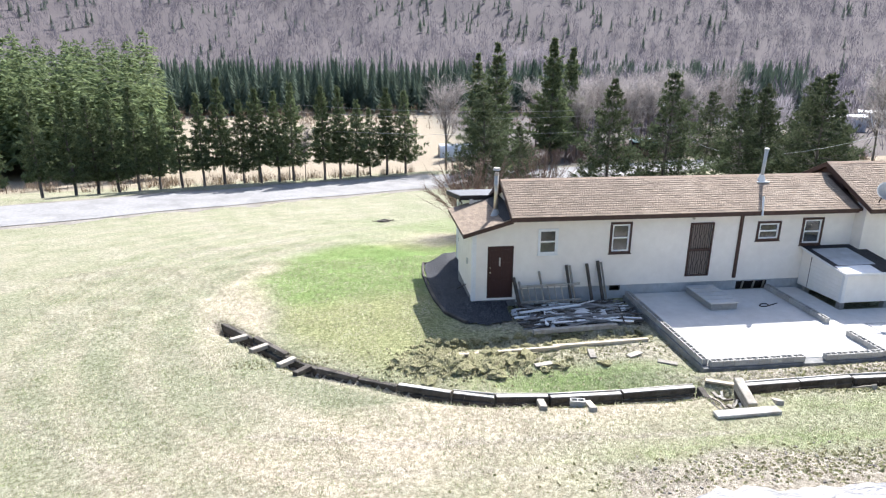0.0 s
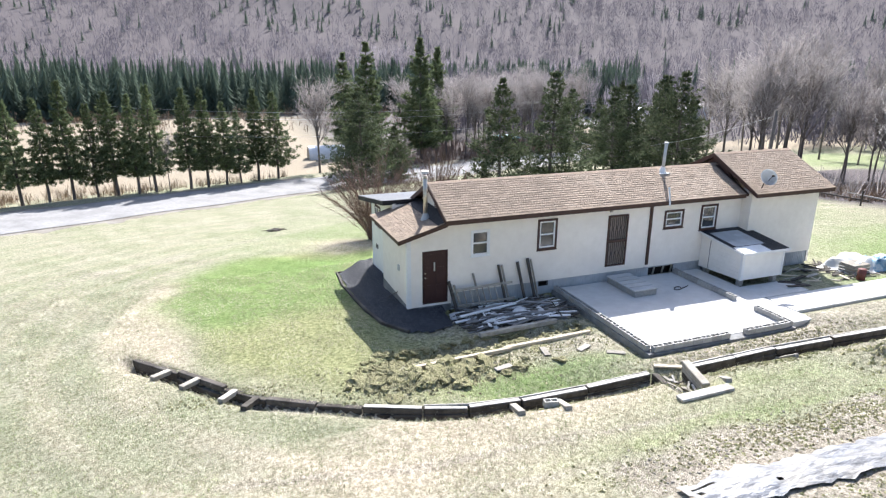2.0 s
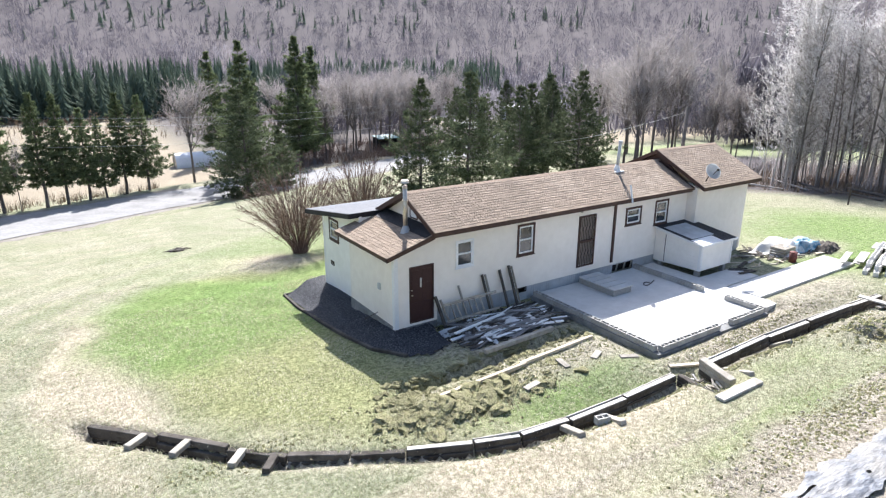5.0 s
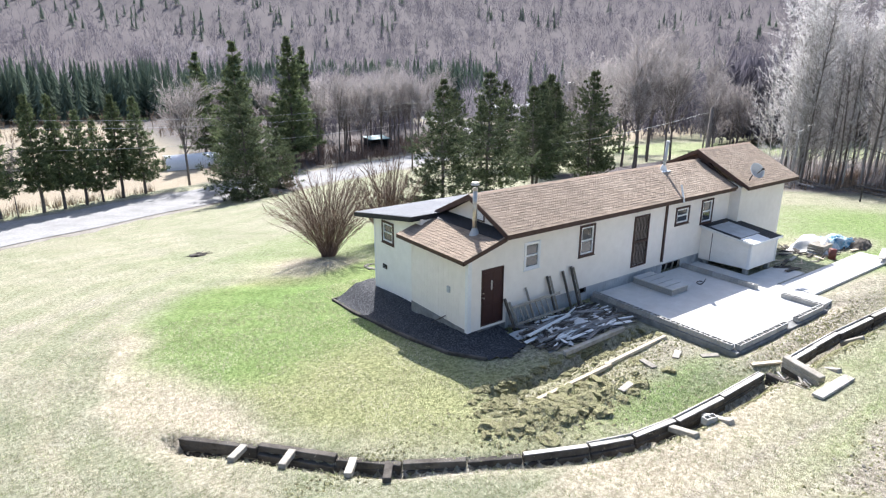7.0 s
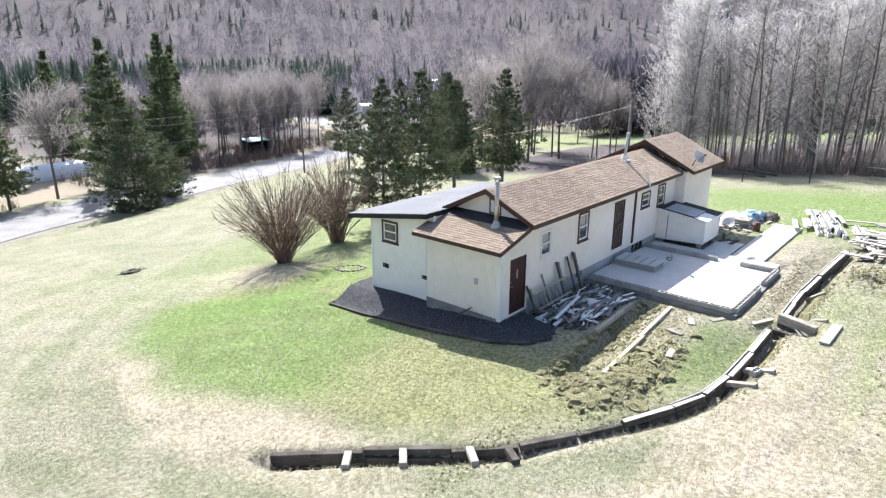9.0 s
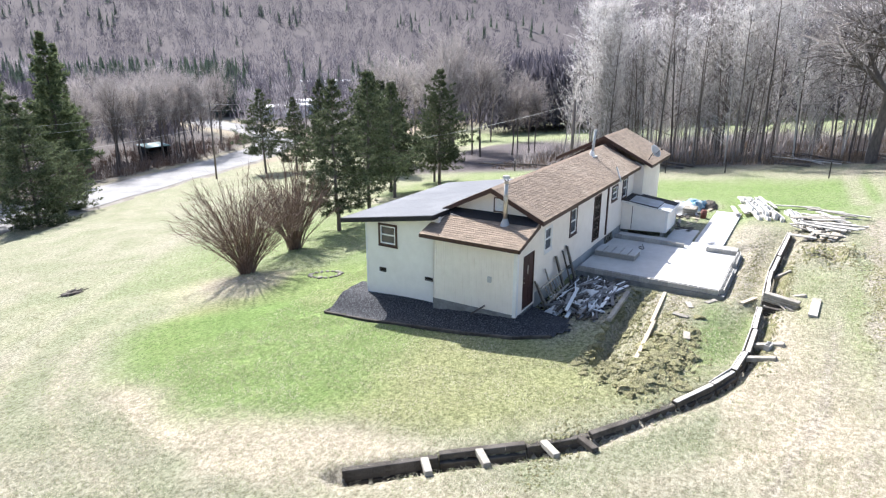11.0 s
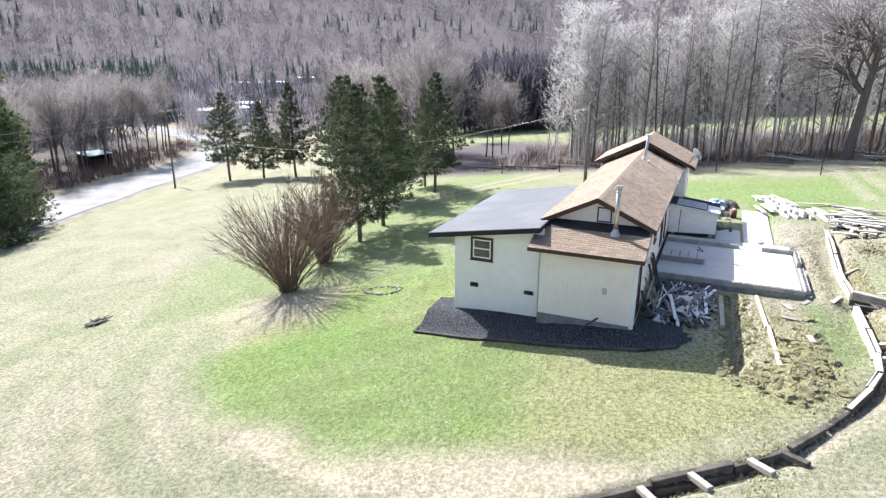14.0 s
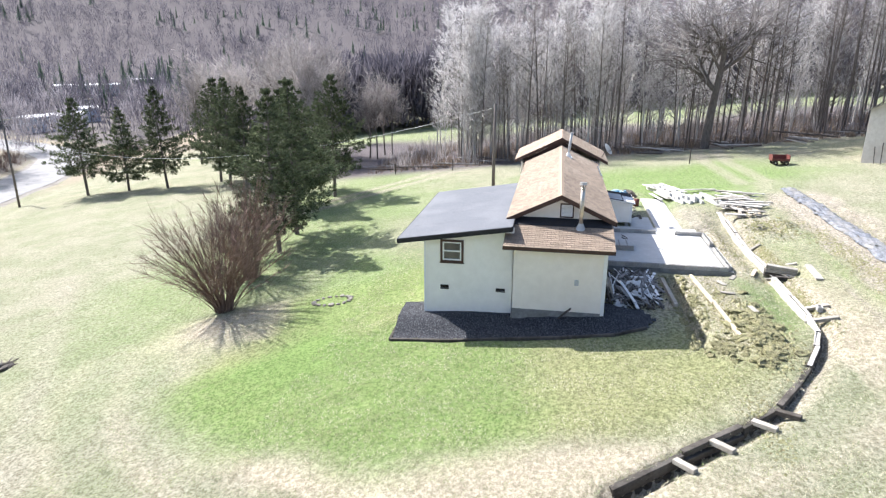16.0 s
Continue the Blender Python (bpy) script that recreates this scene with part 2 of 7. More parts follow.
def beam_bm(p, q, w, h, bevel=0.0, bm=None, twist=0.0):
    """A bar of width w and height h from p to q."""
    bm = bm or bmesh.new()
    p, q = Vector(p), Vector(q)
    d = (q - p).normalized()
    side = d.cross(Vector((0, 0, 1)))
    side = side.normalized() if side.length > 1e-3 else Vector((1, 0, 0))
    up = side.cross(d)
    if twist:
        r = Matrix.Rotation(radians(twist), 3, d)
        side, up = r @ side, r @ up
    vs = [bm.verts.new(a + side * (sx * w / 2) + up * (sz * h / 2)) for a in (p, q) for sz in (-1, 1) for sx in (-1, 1)]
    fs = [bm.faces.new([vs[i] for i in f]) for f in ((0, 1, 3, 2), (4, 6, 7, 5), (0, 4, 5, 1), (2, 3, 7, 6), (0, 2, 6, 4), (1, 5, 7, 3))]
    if bevel:
        bmesh.ops.bevel(bm, geom=list({e for f in fs for e in f.edges}), offset=bevel, segments=1, affect="EDGES")
    bmesh.ops.recalc_face_normals(bm, faces=bm.faces)
    return bm


def rod_bm(p, q, r0, r1=None, n=12, bm=None, caps=True):
    bm = bm or bmesh.new()
    p, q = Vector(p), Vector(q)
    r1 = r0 if r1 is None else r1
    d = (q - p).normalized()
    a = d.orthogonal().normalized()
    b = d.cross(a)
    rings = []
    for c, r in ((p, r0), (q, r1)):
        rings.append([bm.verts.new(c + (a * math.cos(6.28319 * i / n) + b * math.sin(6.28319 * i / n)) * r) for i in range(n)])
    for i in range(n):
        bm.faces.new((rings[0][i], rings[0][(i + 1) % n], rings[1][(i + 1) % n], rings[1][i]))
    if caps:
        bm.faces.new(rings[0][::-1])
        bm.faces.new(rings[1])
    return bm


def tube(V, F, p, q, r0, r1, n):
    """Adds an open tapered tube to plain vertex and face lists."""
    d = (q - p)
    d = d / (np.linalg.norm(d) + 1e-9)
    a = np.cross(d, (0.31, 0.87, 0.11))
    a /= np.linalg.norm(a) + 1e-9
    b = np.cross(d, a)
    k = len(V)
    for c, r in ((p, r0), (q, r1)):
        for i in range(n):
            w = 2 * math.pi * i / n
            V.append(tuple(c + (a * math.cos(w) + b * math.sin(w)) * r))
    for i in range(n):
        j = (i + 1) % n
        F.append((k + i, k + j, k + n + j, k + n + i))


# ---- the lie of the land ----
ROAD = [(-150, -45), (-80, 20), (-52, 44), (-33, 58.8), (-16, 71.0), (0, 80.8), (12, 87.5), (29, 94), (45, 101.5), (62, 107.5), (76, 113.5), (88, 121), (97, 132), (103, 147), (109, 170), (122, 215)]
WALL_WEST = [(-5.65, 22.95), (-4.15, 20.95), (-2.8, 19.1), (-1.68, 17.78), (-0.4, 16.86), (0.75, 16.14), (2.25, 15.35), (3.4, 14.9), (4.9, 14.72), (7.0, 14.68), (9.2, 14.68)]
WALL_EAST = [(10.5, 14.62), (12.4, 14.66), (14.1, 14.66), (16.5, 14.55), (19.3, 14.4), (21.6, 14.3)]


def dist_line(X, Y, line):
    """Distance to a polyline, and the side of it (negative: to the right of its run)."""
    best, side = np.full(np.shape(X), 1e9), np.zeros(np.shape(X))
    along, run = np.zeros(np.shape(X)), 0.0
    for (ax, ay), (bx, by) in zip(line, line[1:]):
        dx, dy = bx - ax, by - ay
        L2 = dx * dx + dy * dy
        u = np.clip(((X - ax) * dx + (Y - ay) * dy) / L2, 0, 1)
        d = np.hypot(X - ax - u * dx, Y - ay - u * dy)
        s = np.sign(dx * (Y - ay) - dy * (X - ax))
        near = d < best
        best, side, along = np.where(near, d, best), np.where(near, s, side), np.where(near, run + u * math.sqrt(L2), along)
        run += math.sqrt(L2)
    return best, side, along


def smooth(e0, e1, v):
    u = np.clip((v - e0) / (e1 - e0), 0, 1)
    return u * u * (3 - 2 * u)


def base_land(X, Y):
    """The slope from the yard to the valley floor and the hills round it."""
    p = 1.1263 - 0.1081 * Y + 0.0024 * X - 0.012 * np.maximum(0, X - 25)
    p = np.minimum(p, 2.5 + 0.02 * (p - 2.5))
    p = 0.7 * np.logaddexp(p / 0.7, -10.6 / 0.7)
    p = p + 0.55 * np.exp(-((X - 14) / 15) ** 2 - ((Y - 27) / 8.5) ** 2)
    r, az = np.hypot(X, Y - 20), np.degrees(np.arctan2(X, Y - 20))
    top = 175 - 62 * np.exp(-((az - 76) / 13) ** 2) + 20 * np.sin(az * 0.11)
    hill = top * smooth(265, 1150, r)
    hill = hill + smooth(300, 500, r) * (3 * np.sin(X * 0.018 + 1.3) * np.cos(Y * 0.015) + 1.2 * np.sin(X * 0.05 + Y * 0.033))
    return p + hill


ROAD_S = np.array([base_land(np.array([x * 1.0]), np.array([y * 1.0]))[0] for x, y in ROAD])
ROAD_L = np.concatenate([[0], np.cumsum([math.hypot(b[0] - a[0], b[1] - a[1]) for a, b in zip(ROAD, ROAD[1:])])])


def road_height(along):
    return np.interp(along, ROAD_L, ROAD_S)


def land(X, Y, detail=True):
    X, Y = np.asarray(X, float), np.asarray(Y, float)
    z = base_land(X, Y)
    d, _, along = dist_line(X, Y, ROAD)
    k = 1 - smooth(7.5, 12.0, d)
    z = z * (1 - k) + (road_height(along) - 0.06) * k
    near = 1 - smooth(30, 60, np.hypot(X - 8, Y - 20))
    z = z + near * (0.035 * np.sin(X * 0.9 + 1) * np.cos(Y * 0.7) + 0.02 * np.sin(X * 2.3 + Y * 1.7))
    if detail:
        for line, deep in ((WALL_WEST, 0.5), (WALL_EAST, 0.5)):
            d, s, a = dist_line(X, Y, line)
            end = line[-1] if line is WALL_WEST else line[0]
            dip = np.where(s < 0, (1 - smooth(0.12, 0.75, d)) * smooth(-0.02, 0.10, d), 0)
            run = math.fsum(math.hypot(b[0] - q[0], b[1] - q[1]) for q, b in zip(line, line[1:]))
            dip = dip * smooth(0.0, 0.6, a + 0.3) * smooth(0.0, 0.6, run - a + 0.3)
            if line is WALL_WEST:
                dip = dip * (1 - 0.5 * np.exp(-((a - 8.3) / 3.2) ** 2)) * (1 + 0.35 * np.exp(-(a / 3.0) ** 2))
            z = z - deep * dip
            lee = np.where(s > 0, (1 - smooth(0.15, 1.5, d)) * smooth(-0.02, 0.10, d), 0) * smooth(3.0, 6.0, X) * (1 - smooth(19, 21.5, X))
            z = z - 0.34 * lee
        # the dug trench beside the house, and the heap thrown out of it
        ty = 19.05 + 0.03 * (X - 6)
        z = z - 0.52 * np.exp(-((Y - ty) / 0.25) ** 2) * smooth(2.0, 2.7, X) * (1 - smooth(9.6, 10.3, X))
        heap = np.exp(-((X - 2.9) / 1.6) ** 2 - ((Y - 17.1) / 0.75) ** 2) + 0.5 * np.exp(-((X - 5.6) / 1.4) ** 2 - ((Y - 17.0) / 0.6) ** 2)
        z = z + heap * (0.2 + 0.12 * np.sin(X * 5.1 + 2 * np.sin(Y * 4)) * np.cos(Y * 6.3 + X))
        # the pit of the old steps in the wall gap
        pit = smooth(-0.12, 0.12, np.minimum(np.minimum(X - 9.3, 10.45 - X), np.minimum(Y - 13.35, 14.85 - Y)))
        z = z - 0.34 * pit
        # a hole by the far wall
        z = z - 0.95 * np.exp(-((X - 17.0) / 0.55) ** 2 - ((Y - 12.6) / 0.45) ** 2) + 0.3 * np.exp(-((X - 17.6) / 0.6) ** 2 - ((Y - 11.6) / 0.5) ** 2) + 0.25 * np.exp(-((X - 16.1) / 0.5) ** 2 - ((Y - 12.9) / 0.5) ** 2)
        # level under the house, the slab and the gravel
        flat = smooth(-0.8, 0.2, np.minimum(np.minimum(X - 10.0, 17.5 - X), np.minimum(Y - 16.2, 24 - Y)))
        z = z * (1 - flat) + (-0.84) * flat
        path = smooth(-0.5, 0.1, np.minimum(np.minimum(X - 17.2, 26.1 - X), np.minimum(Y - 17.05, 18.7 - Y)))
        z = z * (1 - path) + np.minimum(z, -0.72) * path
    return z


def gz(x, y):
    return float(land(np.array([x]), np.array([y]))[0])


def steps(*runs):
    """Grid lines: (start, end, step) runs joined."""
    out = []
    for a, b, s in runs:
        out += list(np.arange(a, b, s))
    return np.array(out)


gx = np.concatenate([-np.geomspace(2600, 160, 26), steps((-150, -60, 4), (-60, -14, 1.1), (-14, 27, 0.21), (27, 50, 0.6), (50, 120, 2.0), (120, 240, 6)), np.geomspace(245, 2600, 26)])
gy = np.concatenate([-np.geomspace(1500, 70, 12), steps((-60, -6, 3), (-6, 8, 0.5), (8, 25, 0.18), (25, 46, 0.5), (46, 132, 1.1), (132, 260, 5)), np.geomspace(265, 2600, 30)])
GX, GY = np.meshgrid(gx, gy)
GZ = land(GX, GY)
nx, ny = len(gx), len(gy)
idx = np.arange(nx * ny).reshape(ny, nx)
quads = np.stack([idx[:-1, :-1], idx[:-1, 1:], idx[1:, 1:], idx[1:, :-1]], -1).reshape(-1, 4)
me = bpy.data.meshes.new("ground")
me.from_pydata(np.stack([GX, GY, GZ], -1).reshape(-1, 3).tolist(), [], quads.tolist())
me.polygons.foreach_set("use_smooth", [True] * len(me.polygons))


def blob(X, Y, cx, cy, rx, ry, soft=0.35, wob=0.12):
    """An uneven oval patch: 1 inside, 0 outside."""
    a = np.arctan2(Y - cy, X - cx)
    r = np.hypot((X - cx) / rx, (Y - cy) / ry) + wob * np.sin(3 * a + cx) + wob * 0.6 * np.sin(7 * a + cy)
    return 1 - smooth(1 - soft, 1 + soft, r)


def add_mask(name, values):
    at = me.attributes.new(name, "FLOAT", "POINT")
    at.data.foreach_set("value", np.clip(values, 0, 1).reshape(-1).astype(np.float32))


wd, ws, wa = dist_line(GX, GY, WALL_WEST)
ed, es, ea = dist_line(GX, GY, WALL_EAST)
inside = np.where(GX < 10, smooth(-0.3, 0.3, wd * ws), smooth(-0.3, 0.3, ed * es))
lawn = blob(GX, GY, 3.6, 28.0, 8.2, 11.5, 0.12, 0.05) * inside
lush = np.clip(0.82 * blob(GX, GY, -0.6, 31.2, 4.7, 6.8, 0.25, 0.1) + 0.7 * blob(GX, GY, 9.3, 34, 7, 4, 0.5) + 0.75 * blob(GX, GY, 7.5, 15.6, 3.5, 1.0, 0.6), 0, 1) * inside
lush = np.maximum(lush, 0.8 * blob(GX, GY, 33, 16, 8, 11, 0.5, 0.15))
lush = np.maximum(lush, 0.6 * blob(GX, GY, 12, 11.8, 8, 1.7, 0.6, 0.1))
lush = np.maximum(lush, 0.55 * blob(GX, GY, 28, 42, 26, 8, 0.5, 0.15))
straw = np.clip(0.9 * blob(GX, GY, -5.4, 26.5, 1.5, 6.5, 0.5, 0.2) + 0.9 * blob(GX, GY, 4, 12.6, 9, 2.3, 0.6, 0.15) * (GY < 15) * (wd * ws < 0) + 0.9 * blob(GX, GY, 4.6, 40.0, 2.6, 2.8, 0.5), 0, 1) * (1 - 0.8 * lawn * inside)
straw = np.maximum(straw, 0.6 * blob(GX, GY, 5.6, 39.2, 2.3, 2.4, 0.3, 0.12))
lush = lush * (1 - blob(GX, GY, 5.6, 39.2, 2.3, 2.4, 0.3, 0.12))
mow = np.hypot(GX - 9, GY - 26)
straw = np.clip(straw + 0.28 * smooth(0.2, 0.9, np.sin(mow * 2.9 + 0.6 * np.sin(GX * 0.4))) * (GX < 2) * smooth(12.5, 14, mow) * (1 - smooth(34, 42, mow)) * (1 - lawn), 0, 1)
bare = np.clip(0.6 * blob(GX, GY, 6.0, 18.2, 4.6, 1.5, 0.45, 0.12) + 0.8 * blob(GX, GY, 13.5, 15.6, 4.5, 0.7, 0.6) + (1 - smooth(1.6, 2.3, np.abs(GY - 9.35 + 0.03 * (GX - 6)) + 0.25 * np.sin(GX * 1.3))) * smooth(4.4, 5.6, GX) * (1 - smooth(24, 28, GX)) + 0.8 * blob(GX, GY, 18.2, 12.7, 3.5, 1.3, 0.6, 0.2)
               + 0.7 * blob(GX, GY, 20, 16, 4, 1.1, 0.6) + 0.9 * blob(GX, GY, 27.5, 20.5, 3, 1.6, 0.5) + 0.6 * blob(GX, GY, 7.5, 20.8, 3.5, 1.3, 0.4), 0, 1)
for line, amount, wide in ((((-3, 13.6), (1.5, 12.6), (6.5, 12.35), (9, 12.1)), 0.8, 0.12), (((-2, 11.9), (3, 11.2), (9, 10.95), (13, 11.3)), 0.5, 0.14), (((-12, 19), (-9, 15), (-4, 11)), 0.4, 0.2)):
    ld, _, _ = dist_line(GX, GY, line)
    bare = np.maximum(bare, amount * (1 - smooth(wide * 0.4, wide * 1.8, ld)))
bare = np.maximum(bare, np.where(ws < 0, (1 - smooth(0.25, 0.8, wd)), 0) * 0.9)
bare = np.maximum(bare, np.where(es < 0, (1 - smooth(0.3, 1.1, ed)), 0) * 0.9)
rd, _, _ = dist_line(GX, GY, ROAD)
# wheel ruts across the yard and the drive beyond the house
for line, amount in ((((-20, 27), (-10, 38), (2, 47), (14, 56)), 0.35), (((26, 50), (50, 36), (62, 33)), 0.7), (((27, 47.6), (49, 33.8), (61, 31)), 0.7), (((3, 12.2), (10, 12.6), (18, 11.2), (30, 9.5)), 0.35),
                     (((30, 9), (40, 9.5), (60, 7.5)), 0.5), (((30, 10.8), (41, 11.2), (60, 9.5)), 0.5)):
    ld, _, _ = dist_line(GX, GY, line)
    bare = np.maximum(bare, amount * (1 - smooth(0.2, 0.9, ld)))
litter = np.clip(smooth(47, 52, GX + 0.05 * GY) * (1 - smooth(74, 86, GX + 5 * np.sin(GY * 0.2))) * (GY < 62), 0, 1)
litter = np.maximum(litter, 0.9 * smooth(16, 30, GX) * smooth(6, 14, rd) * (GY > 0.3 * GX + 84))
litter = np.maximum(litter, smooth(235, 275, np.hypot(GX, GY - 20)))
litter = np.maximum(litter, 0.8 * (1 - smooth(0, 6, np.abs(dist_line(GX, GY, [(x + 4.5, y + 13) for x, y in ROAD])[0]))) * (GX > 15))
field = smooth(96, 104, GY - 0.45 * np.minimum(GX, 0)) * (1 - litter) * (rd > 6)
lush = np.maximum(lush, 0.4 * smooth(78, 84, GX) * (1 - smooth(108, 116, GX)) * (GY < 90) * (GY > -60))
for n, v in (("lush", lush), ("lawn", lawn), ("straw", straw), ("bare", bare), ("litter", litter), ("field", field)):
    add_mask(n, v)


def ground_material():
    m = bpy.data.materials.new("patchy_spring_grass")
    m.use_nodes = True
    nt = m.node_tree
    nd, ln = nt.nodes.new, nt.links.new
    bsdf = nt.nodes["Principled BSDF"]
    tc = nd("ShaderNodeTexCoord")

    def tex(scale, detail=6, rough=0.65):
        n = nd("ShaderNodeTexNoise")
        n.inputs["Scale"].default_value, n.inputs["Detail"].default_value, n.inputs["Roughness"].default_value = scale, detail, rough
        ln(tc.outputs["Object"], n.inputs[0])
        return n.outputs[0]

    def ramp(source, *stops):
        r = nd("ShaderNodeValToRGB")
        el = r.color_ramp.elements
        while len(el) < len(stops):
            el.new(0.5)
        for e, (p, c) in zip(el, stops):
            e.position, e.color = p, (*c, 1)
        ln(source, r.inputs[0])
        return r.outputs[0]

    def mask(name, grain, strength=0.55):
        a, s, c = nd("ShaderNodeAttribute"), nd("ShaderNodeMath"), nd("ShaderNodeMath")
        a.attribute_name = name
        s.operation, c.operation = "MULTIPLY_ADD", "ADD"
        c.use_clamp = True
        ln(grain, s.inputs[0])
        s.inputs[1].default_value, s.inputs[2].default_value = strength * 2, -strength
        g, t = nd("ShaderNodeMath"), nd("ShaderNodeMath")
        # grain breaks the edge up only where the patch is present
        g.operation = "MULTIPLY"
        ln(s.outputs[0], g.inputs[0])
        e = nd("ShaderNodeMath")
        e.operation = "MULTIPLY"
        ln(a.outputs["Fac"], e.inputs[0])
        t.operation = "SUBTRACT"
        t.inputs[0].default_value = 1.35
        ln(a.outputs["Fac"], t.inputs[1])
        ln(t.outputs[0], e.inputs[1])
        q = nd("ShaderNodeMath")
        q.operation = "MULTIPLY"
        q.inputs[1].default_value = 3.0
        ln(e.outputs[0], q.inputs[0])
        ln(q.outputs[0], g.inputs[1])
        ln(g.outputs[0], c.inputs[0])
        ln(a.outputs["Fac"], c.inputs[1])
        return c.outputs[0]

    def mix(fac, a, b):
        x = nd("ShaderNodeMix")
        x.data_type = "RGBA"
        ln(fac, x.inputs[0])
        ln(a, x.inputs[6])
        ln(b, x.inputs[7])
        return x.outputs[2]

    fine, mid, big, clump = tex(17, 9, 0.8), tex(3.2, 8, 0.75), tex(0.35, 6), tex(7.0, 7, 0.75)

    def grass(dark, pale, lo=0.43, hi=0.575):
        """Two scales of speckle between a dark and a pale tone."""
        a = ramp(fine, (lo, dark), (hi, pale))
        b = ramp(clump, (lo, tuple(c * 0.78 for c in dark)), (hi, tuple(min(1, c * 1.12) for c in pale)))
        x = nd("ShaderNodeMix")
        x.data_type = "RGBA"
        x.inputs[0].default_value = 0.5
        ln(a, x.inputs[6])
        ln(b, x.inputs[7])
        return x.outputs[2]

    col = mix(ramp(big, (0.40, (0, 0, 0)), (0.60, (1, 1, 1))),
              grass((0.14, 0.15, 0.08), (0.345, 0.352, 0.24)),
              grass((0.18, 0.172, 0.105), (0.42, 0.4, 0.305)))
    col = mix(mask("field", mid), col, ramp(mid, (0.35, (0.24, 0.2, 0.145)), (0.65, (0.37, 0.32, 0.245))))
    col = mix(mask("lawn", mid, 0.5), col, grass((0.122, 0.133, 0.053), (0.385, 0.388, 0.2)))
    col = mix(mask("straw", mid, 0.7), col, grass((0.29, 0.245, 0.17), (0.60, 0.53, 0.415)))
    col = mix(mask("lush", mid, 0.6), col, grass((0.088, 0.145, 0.038), (0.235, 0.328, 0.112)))
    col = mix(mask("bare", mid, 0.8), col, grass((0.16, 0.135, 0.1), (0.52, 0.47, 0.385)))
    col = mix(mask("litter", mid, 0.6), col, ramp(mid, (0.35, (0.08, 0.069, 0.072)), (0.65, (0.15, 0.132, 0.136))))
    ln(col, bsdf.inputs["Base Color"])
    bsdf.inputs["Roughness"].default_value = 1.0
    bsdf.inputs["Specular IOR Level"].default_value = 0.1
    bp = nd("ShaderNodeBump")
    bp.inputs["Strength"].default_value, bp.inputs["Distance"].default_value = 0.9, 0.08
    ln(tex(26, 8, 0.75), bp.inputs["Height"])
    ln(bp.outputs[0], bsdf.inputs["Normal"])
    return m


me.materials.append(ground_material())
tagged(new("ground", me), "sloping patchy grass in green and straw reaching wooded hills", "ground", kind="structure")


def strip(name, line, half, lift, material, label, category):
    """A band of given half width that follows a line over the land."""
    pts = []
    for (ax, ay), (bx, by) in zip(line, line[1:]):
        n = max(2, int(math.hypot(bx - ax, by - ay) / 2.0))
        pts += [(ax + (bx - ax) * i / n, ay + (by - ay) * i / n) for i in range(n)]
    pts.append(line[-1])
    P = np.array(pts, float)
    for _ in range(6):
        P[1:-1] = 0.5 * P[1:-1] + 0.25 * (P[:-2] + P[2:])
    T = np.gradient(P, axis=0)
    T /= np.linalg.norm(T, axis=1)[:, None]
    N = np.stack([-T[:, 1], T[:, 0]], 1)
    _, _, al = dist_line(P[:, 0], P[:, 1], ROAD)
    zc = road_height(al) + lift
    V, F, cols = [], [], (-1, -0.5, 0, 0.5, 1)
    for i in range(len(P)):
        for c in cols:
            q = P[i] + N[i] * half * c * (1 + 0.04 * math.sin(i * 0.9 + c))
            V.append((q[0], q[1], zc[i] - 0.06 * abs(c) ** 2))
    m = len(cols)
    for i in range(len(P) - 1):
        for j in range(m - 1):
            F.append((i * m + j + 1, i * m + j, (i + 1) * m + j, (i + 1) * m + j + 1))
    return tagged(mesh_part(name, V, F, material, None, "", True), label, category, kind="structure")


strip("road_shoulder", ROAD, 6.3, -0.01, M["shoulder"], "gravel shoulders beside the worn country road", "road")
strip("road", ROAD, 4.6, 0.07, M["asphalt"], "pale worn asphalt country road with rough edges", "road")


